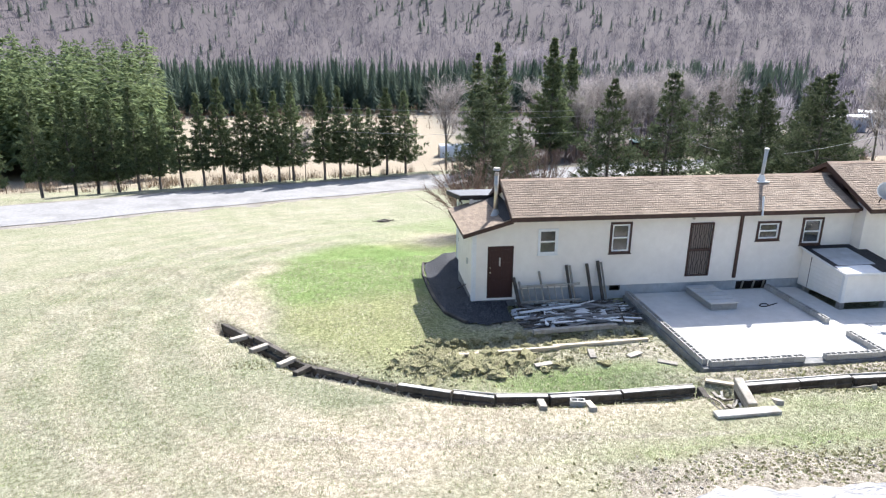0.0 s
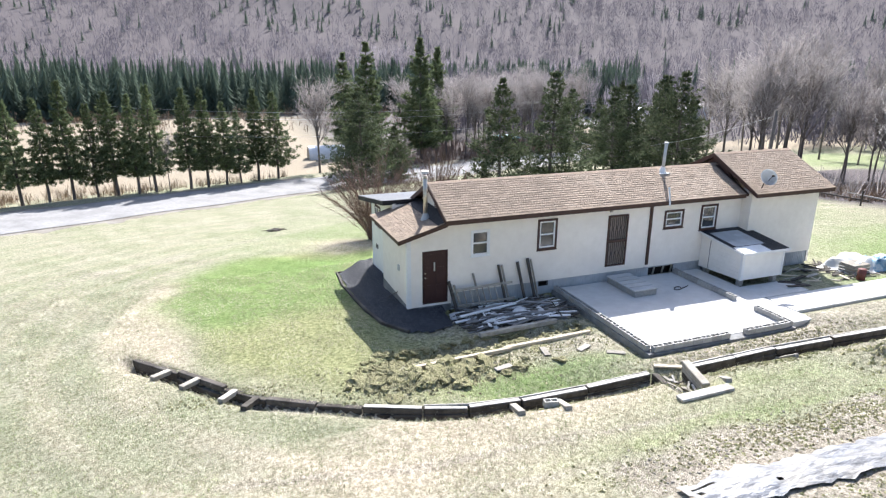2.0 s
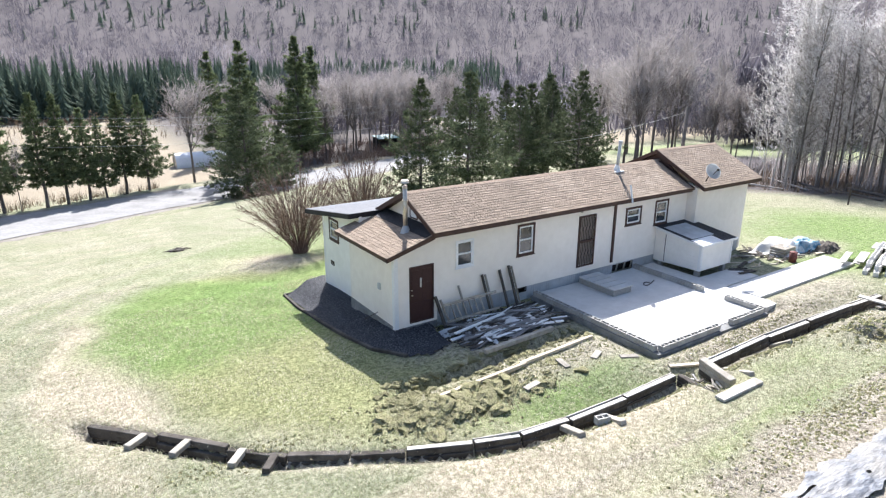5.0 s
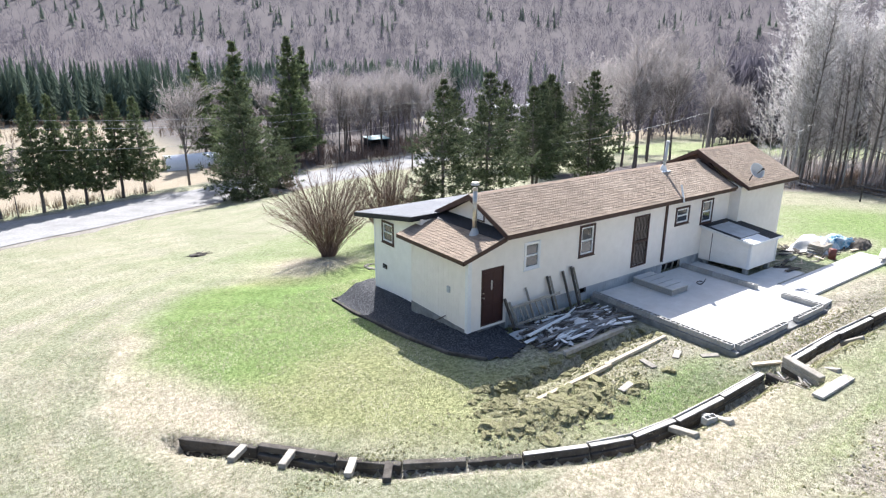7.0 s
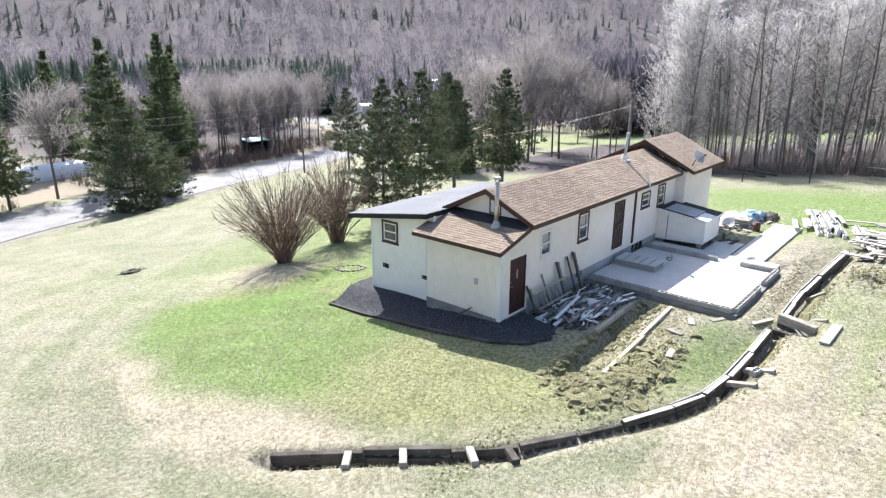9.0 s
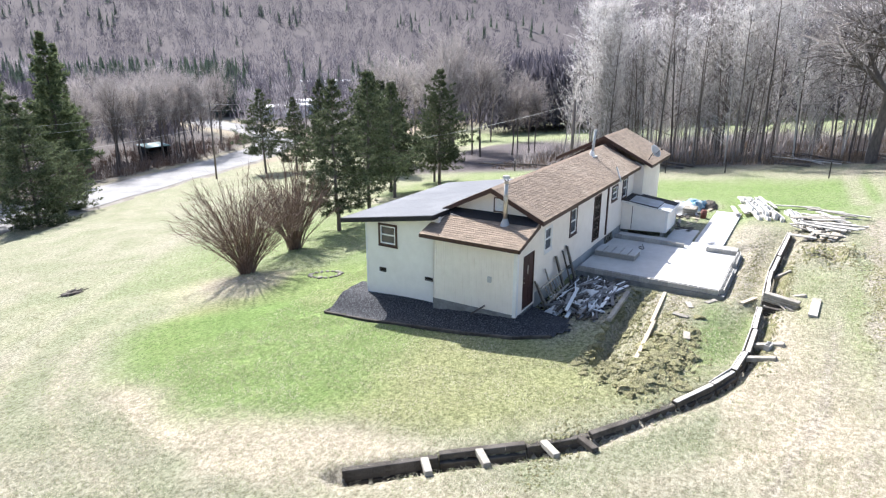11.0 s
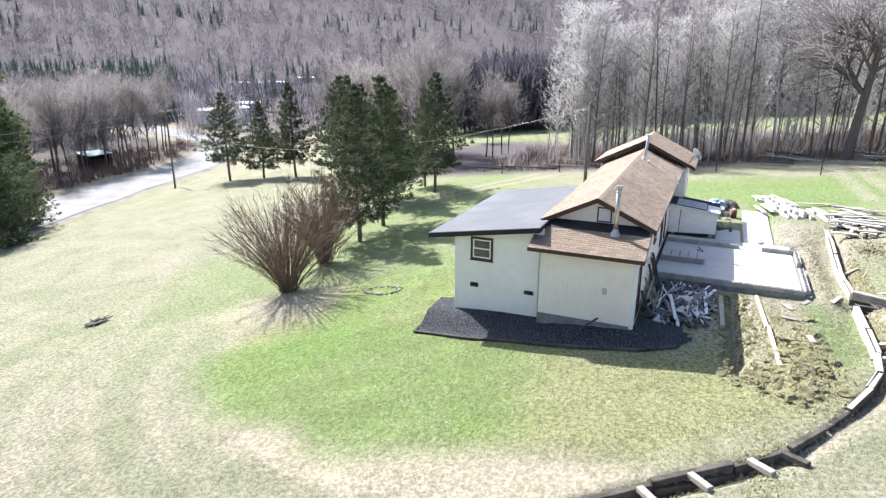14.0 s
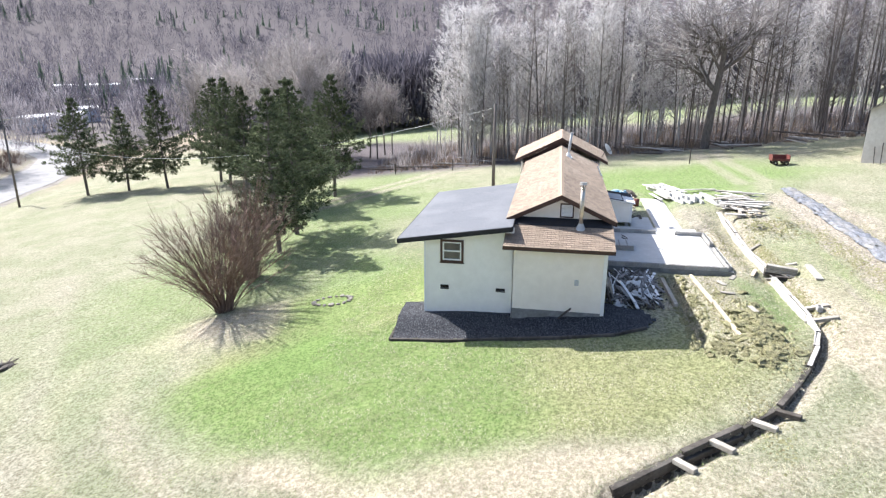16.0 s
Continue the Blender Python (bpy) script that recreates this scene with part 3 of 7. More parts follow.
# ---- trees ----
def conifer_mesh(rng, height, spread, clear, level, arms, clumps, size, droop=0.25, thin=0.0):
    """Vertex and face lists of trunk and crown for a layered conifer."""
    TV, TF, CV, CF = [], [], [], []
    n = 7
    lean = rng.normal(0, 0.015, 2)
    for i in range(n):
        a, b = i / n, (i + 1) / n
        pa, pb = np.array([lean[0] * a * height, lean[1] * a * height, a * height]), np.array([lean[0] * b * height, lean[1] * b * height, b * height])
        r = 0.014 * height
        tube(TV, TF, pa, pb, r * (1 - a) + 0.01, r * (1 - b) + 0.01, 7)
    z = clear
    while z < height * 0.985:
        u = (z - clear) / (height - clear)
        reach = spread * ((1 - u) ** 0.88) * (0.6 + 0.4 * min(1, u * 6 + 0.2)) * rng.uniform(0.78, 1.15) + 0.10
        k = max(3, int(arms * (0.5 + 0.5 * (1 - u)) + 0.5))
        turn = rng.uniform(0, 6.28)
        for j in range(k):
            if rng.random() < thin:
                continue
            ang = turn + 6.283 * j / k + rng.normal(0, 0.22)
            L = reach * rng.uniform(0.5, 1.22)
            zz = z + rng.normal(0, level * 0.35)
            root = np.array([lean[0] * zz, lean[1] * zz, zz])
            out = np.array([math.cos(ang), math.sin(ang), 0])
            side = np.array([-math.sin(ang), math.cos(ang), 0])
            rise = (0.25 if u > 0.6 else 0.0) - droop * (1 - u)
            if clumps > 4:
                tube(TV, TF, root, root + out * L * 0.85 + np.array([0, 0, rise * L * 0.8]), 0.018, 0.006, 3)
            for c in range(clumps):
                s = (c + 0.5 + rng.uniform(-0.3, 0.3)) / clumps
                if s < 0.16 and u < 0.7 and clumps > 1:
                    continue
                p = root + out * (L * s) + np.array([0, 0, rise * L * s + 0.10 * L * (s * s)])
                w = size * (1.25 - 0.75 * s) * rng.uniform(0.7, 1.3) * (0.34 + 0.66 * (1 - u) ** 0.7)
                for sg in (-1, 1):
                    tip = p + side * (sg * w * rng.uniform(0.8, 1.3)) + out * (w * rng.uniform(0.5, 1.1)) + np.array([0, 0, -w * rng.uniform(0.1, 0.55)])
                    m = len(CV)
                    bw = out * (w * 0.34)
                    up = np.array([0, 0, w * rng.uniform(-0.12, 0.3)])
                    mid = (p + tip) / 2
                    CV.extend([tuple(p), tuple(mid - bw + up), tuple(tip), tuple(mid + bw - up * 0.3)])
                    CF.append((m, m + 1, m + 2, m + 3))
        z += level * rng.uniform(0.8, 1.2)
    m = len(CV)
    top = np.array([lean[0] * height, lean[1] * height, height])
    for j in range(5):
        a = 6.283 * j / 5
        CV.extend([tuple(top + np.array([0, 0, 0.25])), tuple(top + np.array([math.cos(a) * 0.16, math.sin(a) * 0.16, -0.45])), tuple(top + np.array([math.cos(a + 0.9) * 0.16, math.sin(a + 0.9) * 0.16, -0.5]))])
        CF.append((m, m + 1, m + 2))
        m += 3
    return TV, TF, CV, CF


def pine_mesh(rng, height, spread, clear, whorls, arms, tufts, blades, needle, width):
    """Vertex and face lists of trunk with limbs, and of needle tufts, for a soft open-crowned conifer."""
    TV, TF, CV, CF = [], [], [], []
    n = 9
    way = np.cumsum(np.vstack([np.zeros(2), rng.normal(0, 0.012 * height / n * 3, (n, 2))]), 0)
    pts = [np.array([way[i, 0], way[i, 1], height * i / n - (0.1 if i == 0 else 0)]) for i in range(n + 1)]
    r = 0.0145 * height
    for i in range(n):
        tube(TV, TF, pts[i], pts[i + 1], r * (1 - 0.95 * i / n) + 0.008, r * (1 - 0.95 * (i + 1) / n) + 0.008, 8)
    for i in range(whorls):
        u = (i + rng.uniform(-0.3, 0.3)) / whorls
        z = min(max(clear + (height - clear) * u, clear * 0.8), height * 0.985)
        f = z / height * n
        k = min(n - 1, int(f))
        root = pts[k] + (pts[k + 1] - pts[k]) * (f - k)
        reach = spread * max(0.03, 1 - u) ** 1.05 * (0.62 + 0.38 * min(1.0, max(0, u) / 0.18)) * rng.uniform(0.8, 1.15) + 0.08
        m, turn = max(3, int(arms * (1 - 0.45 * u) + 0.5)), rng.uniform(0, 6.283)
        for j in range(m):
            a = turn + 6.283 * j / m + rng.normal(0, 0.3)
            L = reach * rng.uniform(0.4, 1.25)
            out, side = np.array([math.cos(a), math.sin(a), 0]), np.array([-math.sin(a), math.cos(a), 0])
            lift, sag = rng.uniform(0.0, 0.3) + 0.45 * max(0, u), rng.uniform(0.1, 0.35) * (1 - max(0, u))

            def along(t):
                return root + out * (L * t) + np.array([0, 0, L * (lift * t - sag * t * (1.3 - t))])

            tube(TV, TF, root, along(0.5), 0.012 + 0.006 * L, 0.008 + 0.003 * L, 3)
            tube(TV, TF, along(0.5), along(0.97), 0.008 + 0.003 * L, 0.005, 3)
            for _ in range(max(3, int(tufts * (0.35 + 0.65 * L / (spread + 0.1))))):
                t = 0.22 + 0.8 * rng.random() ** 0.75
                s = rng.uniform(-1, 1) * 0.42 * L * (1.12 - t)
                p = along(t) + side * s + np.array([0, 0, rng.normal(0, 0.06) - 0.1 * abs(s)])
                d = out * 0.75 + side * (0.9 * s / (0.3 * L + 0.1)) + np.array([0, 0, 0.28])
                B = d + rng.normal(0, 0.55, (blades, 3))
                B *= (needle * (1 - 0.45 * max(0, u)) * rng.uniform(0.55, 1.2, blades) / (np.linalg.norm(B, axis=1) + 1e-6))[:, None]
                W = np.cross(B, rng.normal(0, 1, (blades, 3)))
                W *= (width / (np.linalg.norm(W, axis=1) + 1e-6))[:, None]
                for b, w in zip(B, W):
                    q = len(CV)
                    CV.extend([tuple(p - w * 0.4), tuple(p + b * 0.55 + w), tuple(p + b), tuple(p + b * 0.5 - w)])
                    CF.append((q, q + 1, q + 2, q + 3))
    return TV, TF, CV, CF


def bare_mesh(rng, height, trunk_r, fork, spread, depth, twigs, lean=0.05, twig_len=0.7, twig_w=0.018):
    """Vertex and face lists of trunk with limbs, and of fine twigs, for a leafless tree."""
    TV, TF, CV, CF = [], [], [], []

    def twig(p, d, L):
        d = d / np.linalg.norm(d)
        s = np.cross(d, rng.normal(0, 1, 3))
        s /= np.linalg.norm(s) + 1e-9
        q = p + d * L * 0.55 + rng.normal(0, 0.06 * L, 3)
        e = q + (d + rng.normal(0, 0.25, 3)) * L * 0.5
        m = len(CV)
        CV.extend([tuple(p - s * twig_w), tuple(p + s * twig_w), tuple(q + s * twig_w * 0.7), tuple(q - s * twig_w * 0.7), tuple(e)])
        CF.append((m, m + 1, m + 2, m + 3))
        CF.append((m + 3, m + 2, m + 4))

    def grow(p, d, L, r, k):
        segs = 5 if k == 0 else 3 if k < 2 else 2
        for i in range(segs):
            d = d + rng.normal(0, 0.025 if k == 0 else 0.10 + 0.03 * k, 3) + np.array([0, 0, 0.05 if k else 0.2])
            d /= np.linalg.norm(d)
            q = p + d * (L / segs)
            ra, rb = r * (1 - 0.45 * i / segs), r * (1 - 0.45 * (i + 1) / segs)
            tube(TV, TF, p, q, ra, rb, 6 if k == 0 else 4 if k == 1 else 3)
            if k >= 1:
                for _ in range(twigs if k >= depth - 1 else twigs // 2):
                    o = rng.normal(0, 0.7, 3)
                    o[2] = abs(o[2]) * 0.6
                    twig(p + (q - p) * rng.random(), d * 0.8 + o, twig_len * rng.uniform(0.5, 1.2))
            p = q
            if k < depth and (k > 0 or i >= 2):
                for _ in range(2 if k else 3):
                    a = rng.normal(0, 1, 3)
                    a -= d * np.dot(a, d)
                    a /= np.linalg.norm(a) + 1e-9
                    nd_ = d * (1 - 0.25 * rng.random()) + a * spread * rng.uniform(0.6, 1.2)
                    nd_[2] += 0.15
                    grow(p, nd_ / np.linalg.norm(nd_), L * rng.uniform(0.52, 0.78) * (0.62 if k == 0 else 1.0), rb * rng.uniform(0.5, 0.75), k + 1)
        if k >= depth:
            for _ in range(3):
                twig(p, d + rng.normal(0, 0.4, 3), twig_len)

    d0 = np.array([rng.normal(0, lean), rng.normal(0, lean), 1.0])
    grow(np.array([0.0, 0.0, -0.15]), d0 / np.linalg.norm(d0), height * fork, trunk_r, 0)
    V = np.array(TV)
    k = height / max(0.1, max(V[:, 2].max(), np.array(CV)[:, 2].max() if CV else 0))
    TV = [tuple(v) for v in (V * (k, k, k))]
    CV = [tuple(v) for v in (np.array(CV) * (k, k, k))]
    return TV, TF, CV, CF


def slim_mesh(rng, height, trunk_r, clear, branches, reach, twigs, buds, twig_w=0.026, bend=0.02):
    """A straight slender wood-edge tree: trunk to the top, rising side branches, fine twigs and bud specks."""
    TV, TF, CV, CF = [], [], [], []
    n = 9
    pts = [np.array([0.0, 0.0, -0.15])]
    d = np.array([rng.normal(0, bend), rng.normal(0, bend), 1.0])
    for i in range(n):
        d = d + np.append(rng.normal(0, 0.02, 2), 0)
        pts.append(pts[-1] + d / np.linalg.norm(d) * (height / n))
    for i in range(n):
        tube(TV, TF, pts[i], pts[i + 1], trunk_r * (1 - 0.92 * i / n), trunk_r * (1 - 0.92 * (i + 1) / n), 6)

    def blade(p, q, w):
        s = np.cross(q - p, rng.normal(0, 1, 3))
        s = s / (np.linalg.norm(s) + 1e-9) * w
        m = len(CV)
        CV.extend([tuple(p - s), tuple(p + s), tuple(q)])
        CF.append((m, m + 1, m + 2))

    for _ in range(branches):
        u = clear + (0.97 - clear) * rng.random() ** 0.8
        k = min(n - 1, int(u * n))
        p = pts[k] + (pts[k + 1] - pts[k]) * (u * n - k)
        a, L = rng.uniform(0, 6.283), reach * (1.15 - u) * rng.uniform(0.45, 1.15) + 0.5
        e = np.array([math.cos(a), math.sin(a), rng.uniform(0.35, 1.25)])
        e /= np.linalg.norm(e)
        m = p + e * L * 0.55
        q = m + (e + np.array([0, 0, 0.3]) + rng.normal(0, 0.15, 3)) * L * 0.5
        r = trunk_r * 0.28 * (1.1 - u)
        tube(TV, TF, p, m, r + 0.012, r * 0.6 + 0.01, 3)
        tube(TV, TF, m, q, r * 0.6 + 0.01, 0.008, 3)
        for _ in range(twigs):
            t = rng.uniform(0.2, 1.0)
            b = p + (m - p) * (t * 2) if t < 0.5 else m + (q - m) * (t * 2 - 1)
            f = e * 0.7 + rng.normal(0, 0.55, 3) + np.array([0, 0, 0.25])
            tip = b + f * rng.uniform(0.35, 1.0)
            blade(b, tip, twig_w)
            for _ in range(buds):
                c = b + (tip - b) * rng.uniform(0.3, 1.05) + rng.normal(0, 0.05, 3)
                blade(c, c + rng.normal(0, 0.11, 3), 0.035)
    return TV, TF, CV, CF


def tree_thing(name, meshes, wood, leaf, label, group):
    TV, TF, CV, CF = meshes
    root = thing(name, label, "tree", group=group)
    mesh_part("trunk", TV, TF, wood, root, "", True)
    mesh_part("crown", CV, CF, leaf, root)
    return root


def plant(kinds, spots, seed):
    """Sets templates down at spots of (x, y, height factor): the first of each is moved, the rest are copies."""
    rng = np.random.default_rng(seed)
    used = set()
    for x, y, s in spots:
        i = int(rng.integers(len(kinds)))
        m = pose(x, y, gz(x, y) - 0.05, 0, 0, float(rng.uniform(0, 360))) @ Matrix.Diagonal((s * float(rng.uniform(0.9, 1.1)), s * float(rng.uniform(0.9, 1.1)), s, 1))
        if i in used:
            copy_thing(kinds[i], m)
        else:
            used.add(i)
            kinds[i].matrix_basis = m
    for i, k in enumerate(kinds):
        if i not in used:
            for o in (*k.children_recursive, k):
                bpy.data.objects.remove(o)


rng = np.random.default_rng(11)
spruce = [tree_thing("pine_tree", pine_mesh(rng, 11.4, w, c, 25, 8, 26, 6, 0.42, 0.034), M["bark"], M["needle"], "soft dark green conifer standing on the lawn behind the house", "conifers behind the house") for w, c in ((4.4, 2.6), (4.0, 2.2), (3.8, 1.8))]
plant(spruce, [(17.6, 42.8, 0.95), (22.2, 43.5, 1.0), (36.2, 45.6, 1.02), (30.5, 47.0, 0.92), (33.5, 49.5, 0.95), (40.0, 48.5, 0.88), (49.4, 84.2, 1.1), (50.8, 79.2, 1.0), (50.6, 73.4, 1.12), (52.5, 67.0, 1.15), (46.0, 60.0, 0.9), (48.5, 63.5, 1.0)], 3)
big_spruce = [tree_thing("spruce_tree", pine_mesh(rng, 13.4, 6.2, 0.5, 30, 11, 28, 6, 0.5, 0.045), M["bark"], M["needle"], "broad dark spruce standing alone beside the road", "spruces by the road") for _ in range(1)]
plant(big_spruce, [(16.2, 83.0, 1.0), (22.5, 88.5, 0.62)], 4)
row_spruce = [tree_thing("spruce_tree", pine_mesh(rng, 11.0, w, c, 27, 8, 17, 6, 0.42, 0.045), M["bark"], M["pine_needle"], "slender dark spruce in a row along the road", "row of roadside spruces") for w, c in ((2.5, 1.9), (2.1, 2.4), (2.7, 1.7), (1.9, 2.2))]
ROW = [(-39.5, 69.5, 0.98), (-35.5, 71.9, 1.1), (-32.8, 73.8, 1.05), (-31.2, 75.7, 1.0), (-29.0, 76.4, 0.95), (-27.0, 77.2, 1.05), (-24.8, 78.0, 0.88), (-22.4, 78.6, 1.05), (-20.0, 79.4, 0.95), (-17.7, 80.3, 1.1), (-15.4, 81.0, 1.0), (-13.4, 81.8, 1.05),
       (-11.2, 82.3, 0.98), (-9.4, 83.4, 1.12), (-5.5, 85.2, 1.1), (-3.4, 86.4, 1.05), (-1.1, 87.9, 0.95), (0.8, 89.0, 0.92), (3.2, 90.8, 1.1), (6.1, 92.6, 1.15)]
plant(row_spruce, ROW, 5)
tall_pine = [tree_thing("pine_tree", pine_mesh(rng, 21.5, w, 3.0, 28, 8, 26, 6, 0.85, 0.075), M["bark"], M["pine_needle"], "tall dark green conifer behind the country road", "tall conifers across the road") for w in (5.6, 4.8)]
plant(tall_pine, [(21.5, 101.5, 0.95), (33.8, 110, 1.05), (40.5, 121, 0.95), (24.0, 130, 1.0), (47.0, 138, 0.85)], 6)

grey = [tree_thing("bare_tree", bare_mesh(rng, h, 0.16, f, s, 3, 2, 0.04, 1.2, 0.018), M["bark"], M["twig"], "leafless grey-brown deciduous tree with fine twigs", "bare roadside trees") for h, f, s in ((17, 0.5, 0.42), (19, 0.55, 0.4), (15, 0.45, 0.5))]
plant(grey, [(13.3, 100.0, 1.12), (44, 113.5, 1.0), (47.5, 116, 0.9), (49, 121, 1.0), (54, 120.5, 0.95), (64, 119.5, 1.0), (46, 126, 1.05), (66, 131, 1.1), (41, 116, 0.9), (60.4, 120, 0.9), (65.1, 118, 1.0), (64.8, 129.2, 1.05), (70, 121.5, 0.9), (74.5, 124, 1.0), (79, 130, 1.05), (57, 134, 1.1), (50, 134, 1.0), (51, 117, 1.0), (56, 118, 1.05), (62, 121, 0.95), (67, 126, 1.0), (60, 130, 1.1), (70, 136, 1.0), (53, 128, 1.0), (-7.9, 83.6, 0.45), (-10.2, 85, 0.4), (37, 131, 1.0), (30, 140, 1.0),
             (58, 57, 0.9), (60.5, 58.5, 1.0), (63, 55, 0.95), (66, 58, 1.05), (62, 62, 1.0), (69, 63, 1.1), (64, 50.5, 0.62), (66.5, 49, 0.68), (62.5, 49, 0.7), (65, 47.5, 0.6), (73, 66, 1.1), (78, 72, 1.1), (70, 74, 1.0), (84, 80, 1.1), (76, 84, 1.0), (90, 90, 1.1), (95, 78, 1.1), (88, 66, 1.0)], 7)

pale = [tree_thing("bare_tree", slim_mesh(rng, h, 0.11, c, 85, w, 9, 2, 0.018), M["pale_bark"], M["pale_twig"], "tall slender pale tree in early bud at the field edge", "trees at the wood edge") for h, c, w in ((20, 0.16, 4.6), (23, 0.22, 4.2), (17, 0.12, 4.4))]
dark = [tree_thing("bare_tree", slim_mesh(rng, h, 0.13, c, 45, w, 7, 0, 0.016), M["bark"], M["twig"], "tall slender leafless tree at the field edge", "trees at the wood edge") for h, c, w in ((21, 0.22, 3.8), (18, 0.15, 3.8), (24, 0.28, 3.4))]
r2 = np.random.default_rng(21)
pale_spots, dark_spots = [], []
for i in range(190):
    y = float(r2.uniform(-24, 40))
    x = 50.5 + 0.05 * abs(y - 20) + float(r2.beta(1.0, 1.5)) * 24
    (pale_spots if r2.random() < (0.6 if y > 15 else 0.5) else dark_spots).append((x, y, float(r2.uniform(0.45, 1.1)) if r2.random() < 0.4 else float(r2.uniform(0.8, 1.1))))
for i in range(20):
    pale_spots.append((float(r2.uniform(52, 61)), float(r2.uniform(28, 40)), float(r2.uniform(0.85, 1.1))))
for i in range(60):
    y = float(r2.uniform(-22, 38))
    dark_spots.append((float(r2.uniform(49.6, 54.0)) + 0.05 * abs(y - 20), y, float(r2.uniform(0.45, 0.95))))
plant(pale, pale_spots, 8)
plant(dark, dark_spots, 9)
oak = [tree_thing("bare_tree", bare_mesh(rng, 18, 0.2, 0.26, 1.15, 3, 1, 0.03, 1.3, 0.016), M["bark"], M["twig"], "large spreading leafless tree with thick dark limbs", "trees at the wood edge")]
plant(oak, [(49.0, 9.6, 1.05)], 10)


# far woods, one joined mesh each
def far_conifers(name, spots, seed, h0, h1, label, shapes, material=None):
    """Conifers from a few shapes, turned and scaled, as one mesh."""
    rng = np.random.default_rng(seed)
    base = [(np.array(c[2]), c[3]) for c in shapes]
    V, F, k = [], [], 0
    for x, y, z in spots:
        P, faces = base[int(rng.integers(len(base)))]
        h, a, w = rng.uniform(h0, h1) / 20.0, rng.uniform(0, 6.283), rng.uniform(0.85, 1.2)
        c, s_ = math.cos(a) * h * w, math.sin(a) * h * w
        Q = np.stack([P[:, 0] * c - P[:, 1] * s_ + x, P[:, 0] * s_ + P[:, 1] * c + y, P[:, 2] * h + z], -1)
        V.append(Q)
        F.extend([tuple(i + k for i in f) for f in faces])
        k += len(P)
    return tagged(mesh_part(name, np.concatenate(V).tolist(), F, material or M["far_needle"]), label, "trees", kind="stuff")


def tier_mesh(rng, height, spread, tiers, petals):
    """A small distant conifer: tiers of drooping pointed sprays round a stem."""
    V, F = [], []
    for i in range(tiers):
        u = i / tiers
        z, r = height * (0.08 + 0.86 * u), spread * (1 - u) ** 0.9 + 0.15
        for j in range(petals):
            a = 6.283 * (j + 0.5 * (i % 2)) / petals + rng.normal(0, 0.15)
            L, w = r * rng.uniform(0.7, 1.2), 2.2 / petals
            c, q = height / tiers * rng.uniform(1.2, 1.7), len(V)
            V.extend([(math.cos(a - w) * L * 0.45, math.sin(a - w) * L * 0.45, z + c * 0.25), (math.cos(a) * L, math.sin(a) * L, z - c * 0.2), (math.cos(a + w) * L * 0.45, math.sin(a + w) * L * 0.45, z + c * 0.25), (0, 0, z + c)])
            F.append((q, q + 1, q + 2, q + 3))
    return [], [], V, F


def far_bare(name, spots, seed, h0, h1, blades, label, material, fine=1.0):
    rng = np.random.default_rng(seed)
    V, F = [], []
    for x, y, z in spots:
        h = rng.uniform(h0, h1)
        k = len(V)
        V.extend([(x - 0.09, y, z), (x + 0.09, y, z), (x, y, z + h * 0.8)])
        F.append((k, k + 1, k + 2))
        for j in range(blades):
            a, u = rng.uniform(0, 6.28), rng.uniform(0.08, 0.8)
            r, L = h * rng.uniform(0.03, 0.26) * (1.1 - 0.6 * u), h * rng.uniform(0.08, 0.24)
            w = h * rng.uniform(0.010, 0.026) * fine
            x1, y1, z1 = x + math.cos(a) * r, y + math.sin(a) * r, z + h * u
            a2 = a + rng.normal(0, 0.9)
            c, s_ = math.cos(a2 + 1.57) * w, math.sin(a2 + 1.57) * w
            k = len(V)
            V.extend([(x1 - c, y1 - s_, z1), (x1 + c, y1 + s_, z1 + rng.normal(0, w)), (x1 + math.cos(a2) * L * 0.5, y1 + math.sin(a2) * L * 0.5, min(z1 + L, z + h))])
            F.append((k, k + 1, k + 2))
    return tagged(mesh_part(name, V, F, material), label, "trees", kind="stuff")


def open_view(x, y, u, r):
    """Leaves a gap in the valley trees towards the homes."""
    az = np.degrees(np.arctan2(x + 19, y - 25))
    return ~((az > 39) & (az < 60) & (r < 262)) | (u < 0.1)


def scatter(seed, n, r0, r1, a0, a1, keep):
    rng = np.random.default_rng(seed)
    r = np.sqrt(rng.uniform(r0 * r0, r1 * r1, n))
    a = np.radians(rng.uniform(a0, a1, n))
    x, y = r * np.sin(a), 20 + r * np.cos(a)
    g = np.array([noise.noise((px * 0.012, py * 0.012, 3.3)) for px, py in zip(x, y)])
    ok = keep(x, y, g, rng.random(n), r)
    return list(zip(x[ok], y[ok], land(x[ok], y[ok], False) - 0.2))


tiny = [tier_mesh(rng, 20.0, w, 6, 8) for w in (5.2, 6.2, 5.6, 4.6)]
fuller = [tier_mesh(rng, 20.0, w, 11, 11) for w in (4.8, 6.0, 5.4, 4.4)]
pines = [conifer_mesh(rng, 20.0, 3.3, 2.5, 1.05, 8, 3, 1.4, -0.25, 0.05) for _ in range(4)]
far_conifers("hill_conifers", scatter(31, 6500, 270, 1050, -50, 125, lambda x, y, g, u, r: u < np.where(g > 0.11, 0.6, 0.03)), 32, 7, 12, "scattered dark conifers on the wooded hillside", tiny)
far_bare("hill_woods", scatter(33, 21000, 258, 1080, -50, 125, lambda x, y, g, u, r: u < np.where(g > 0.10, 0.55, 0.97)), 34, 11, 17, 34, "leafless grey woods covering the hillside, tinted bluish for haze", M["far_twig"], 0.5)
PL = np.random.default_rng(35)
spots = []
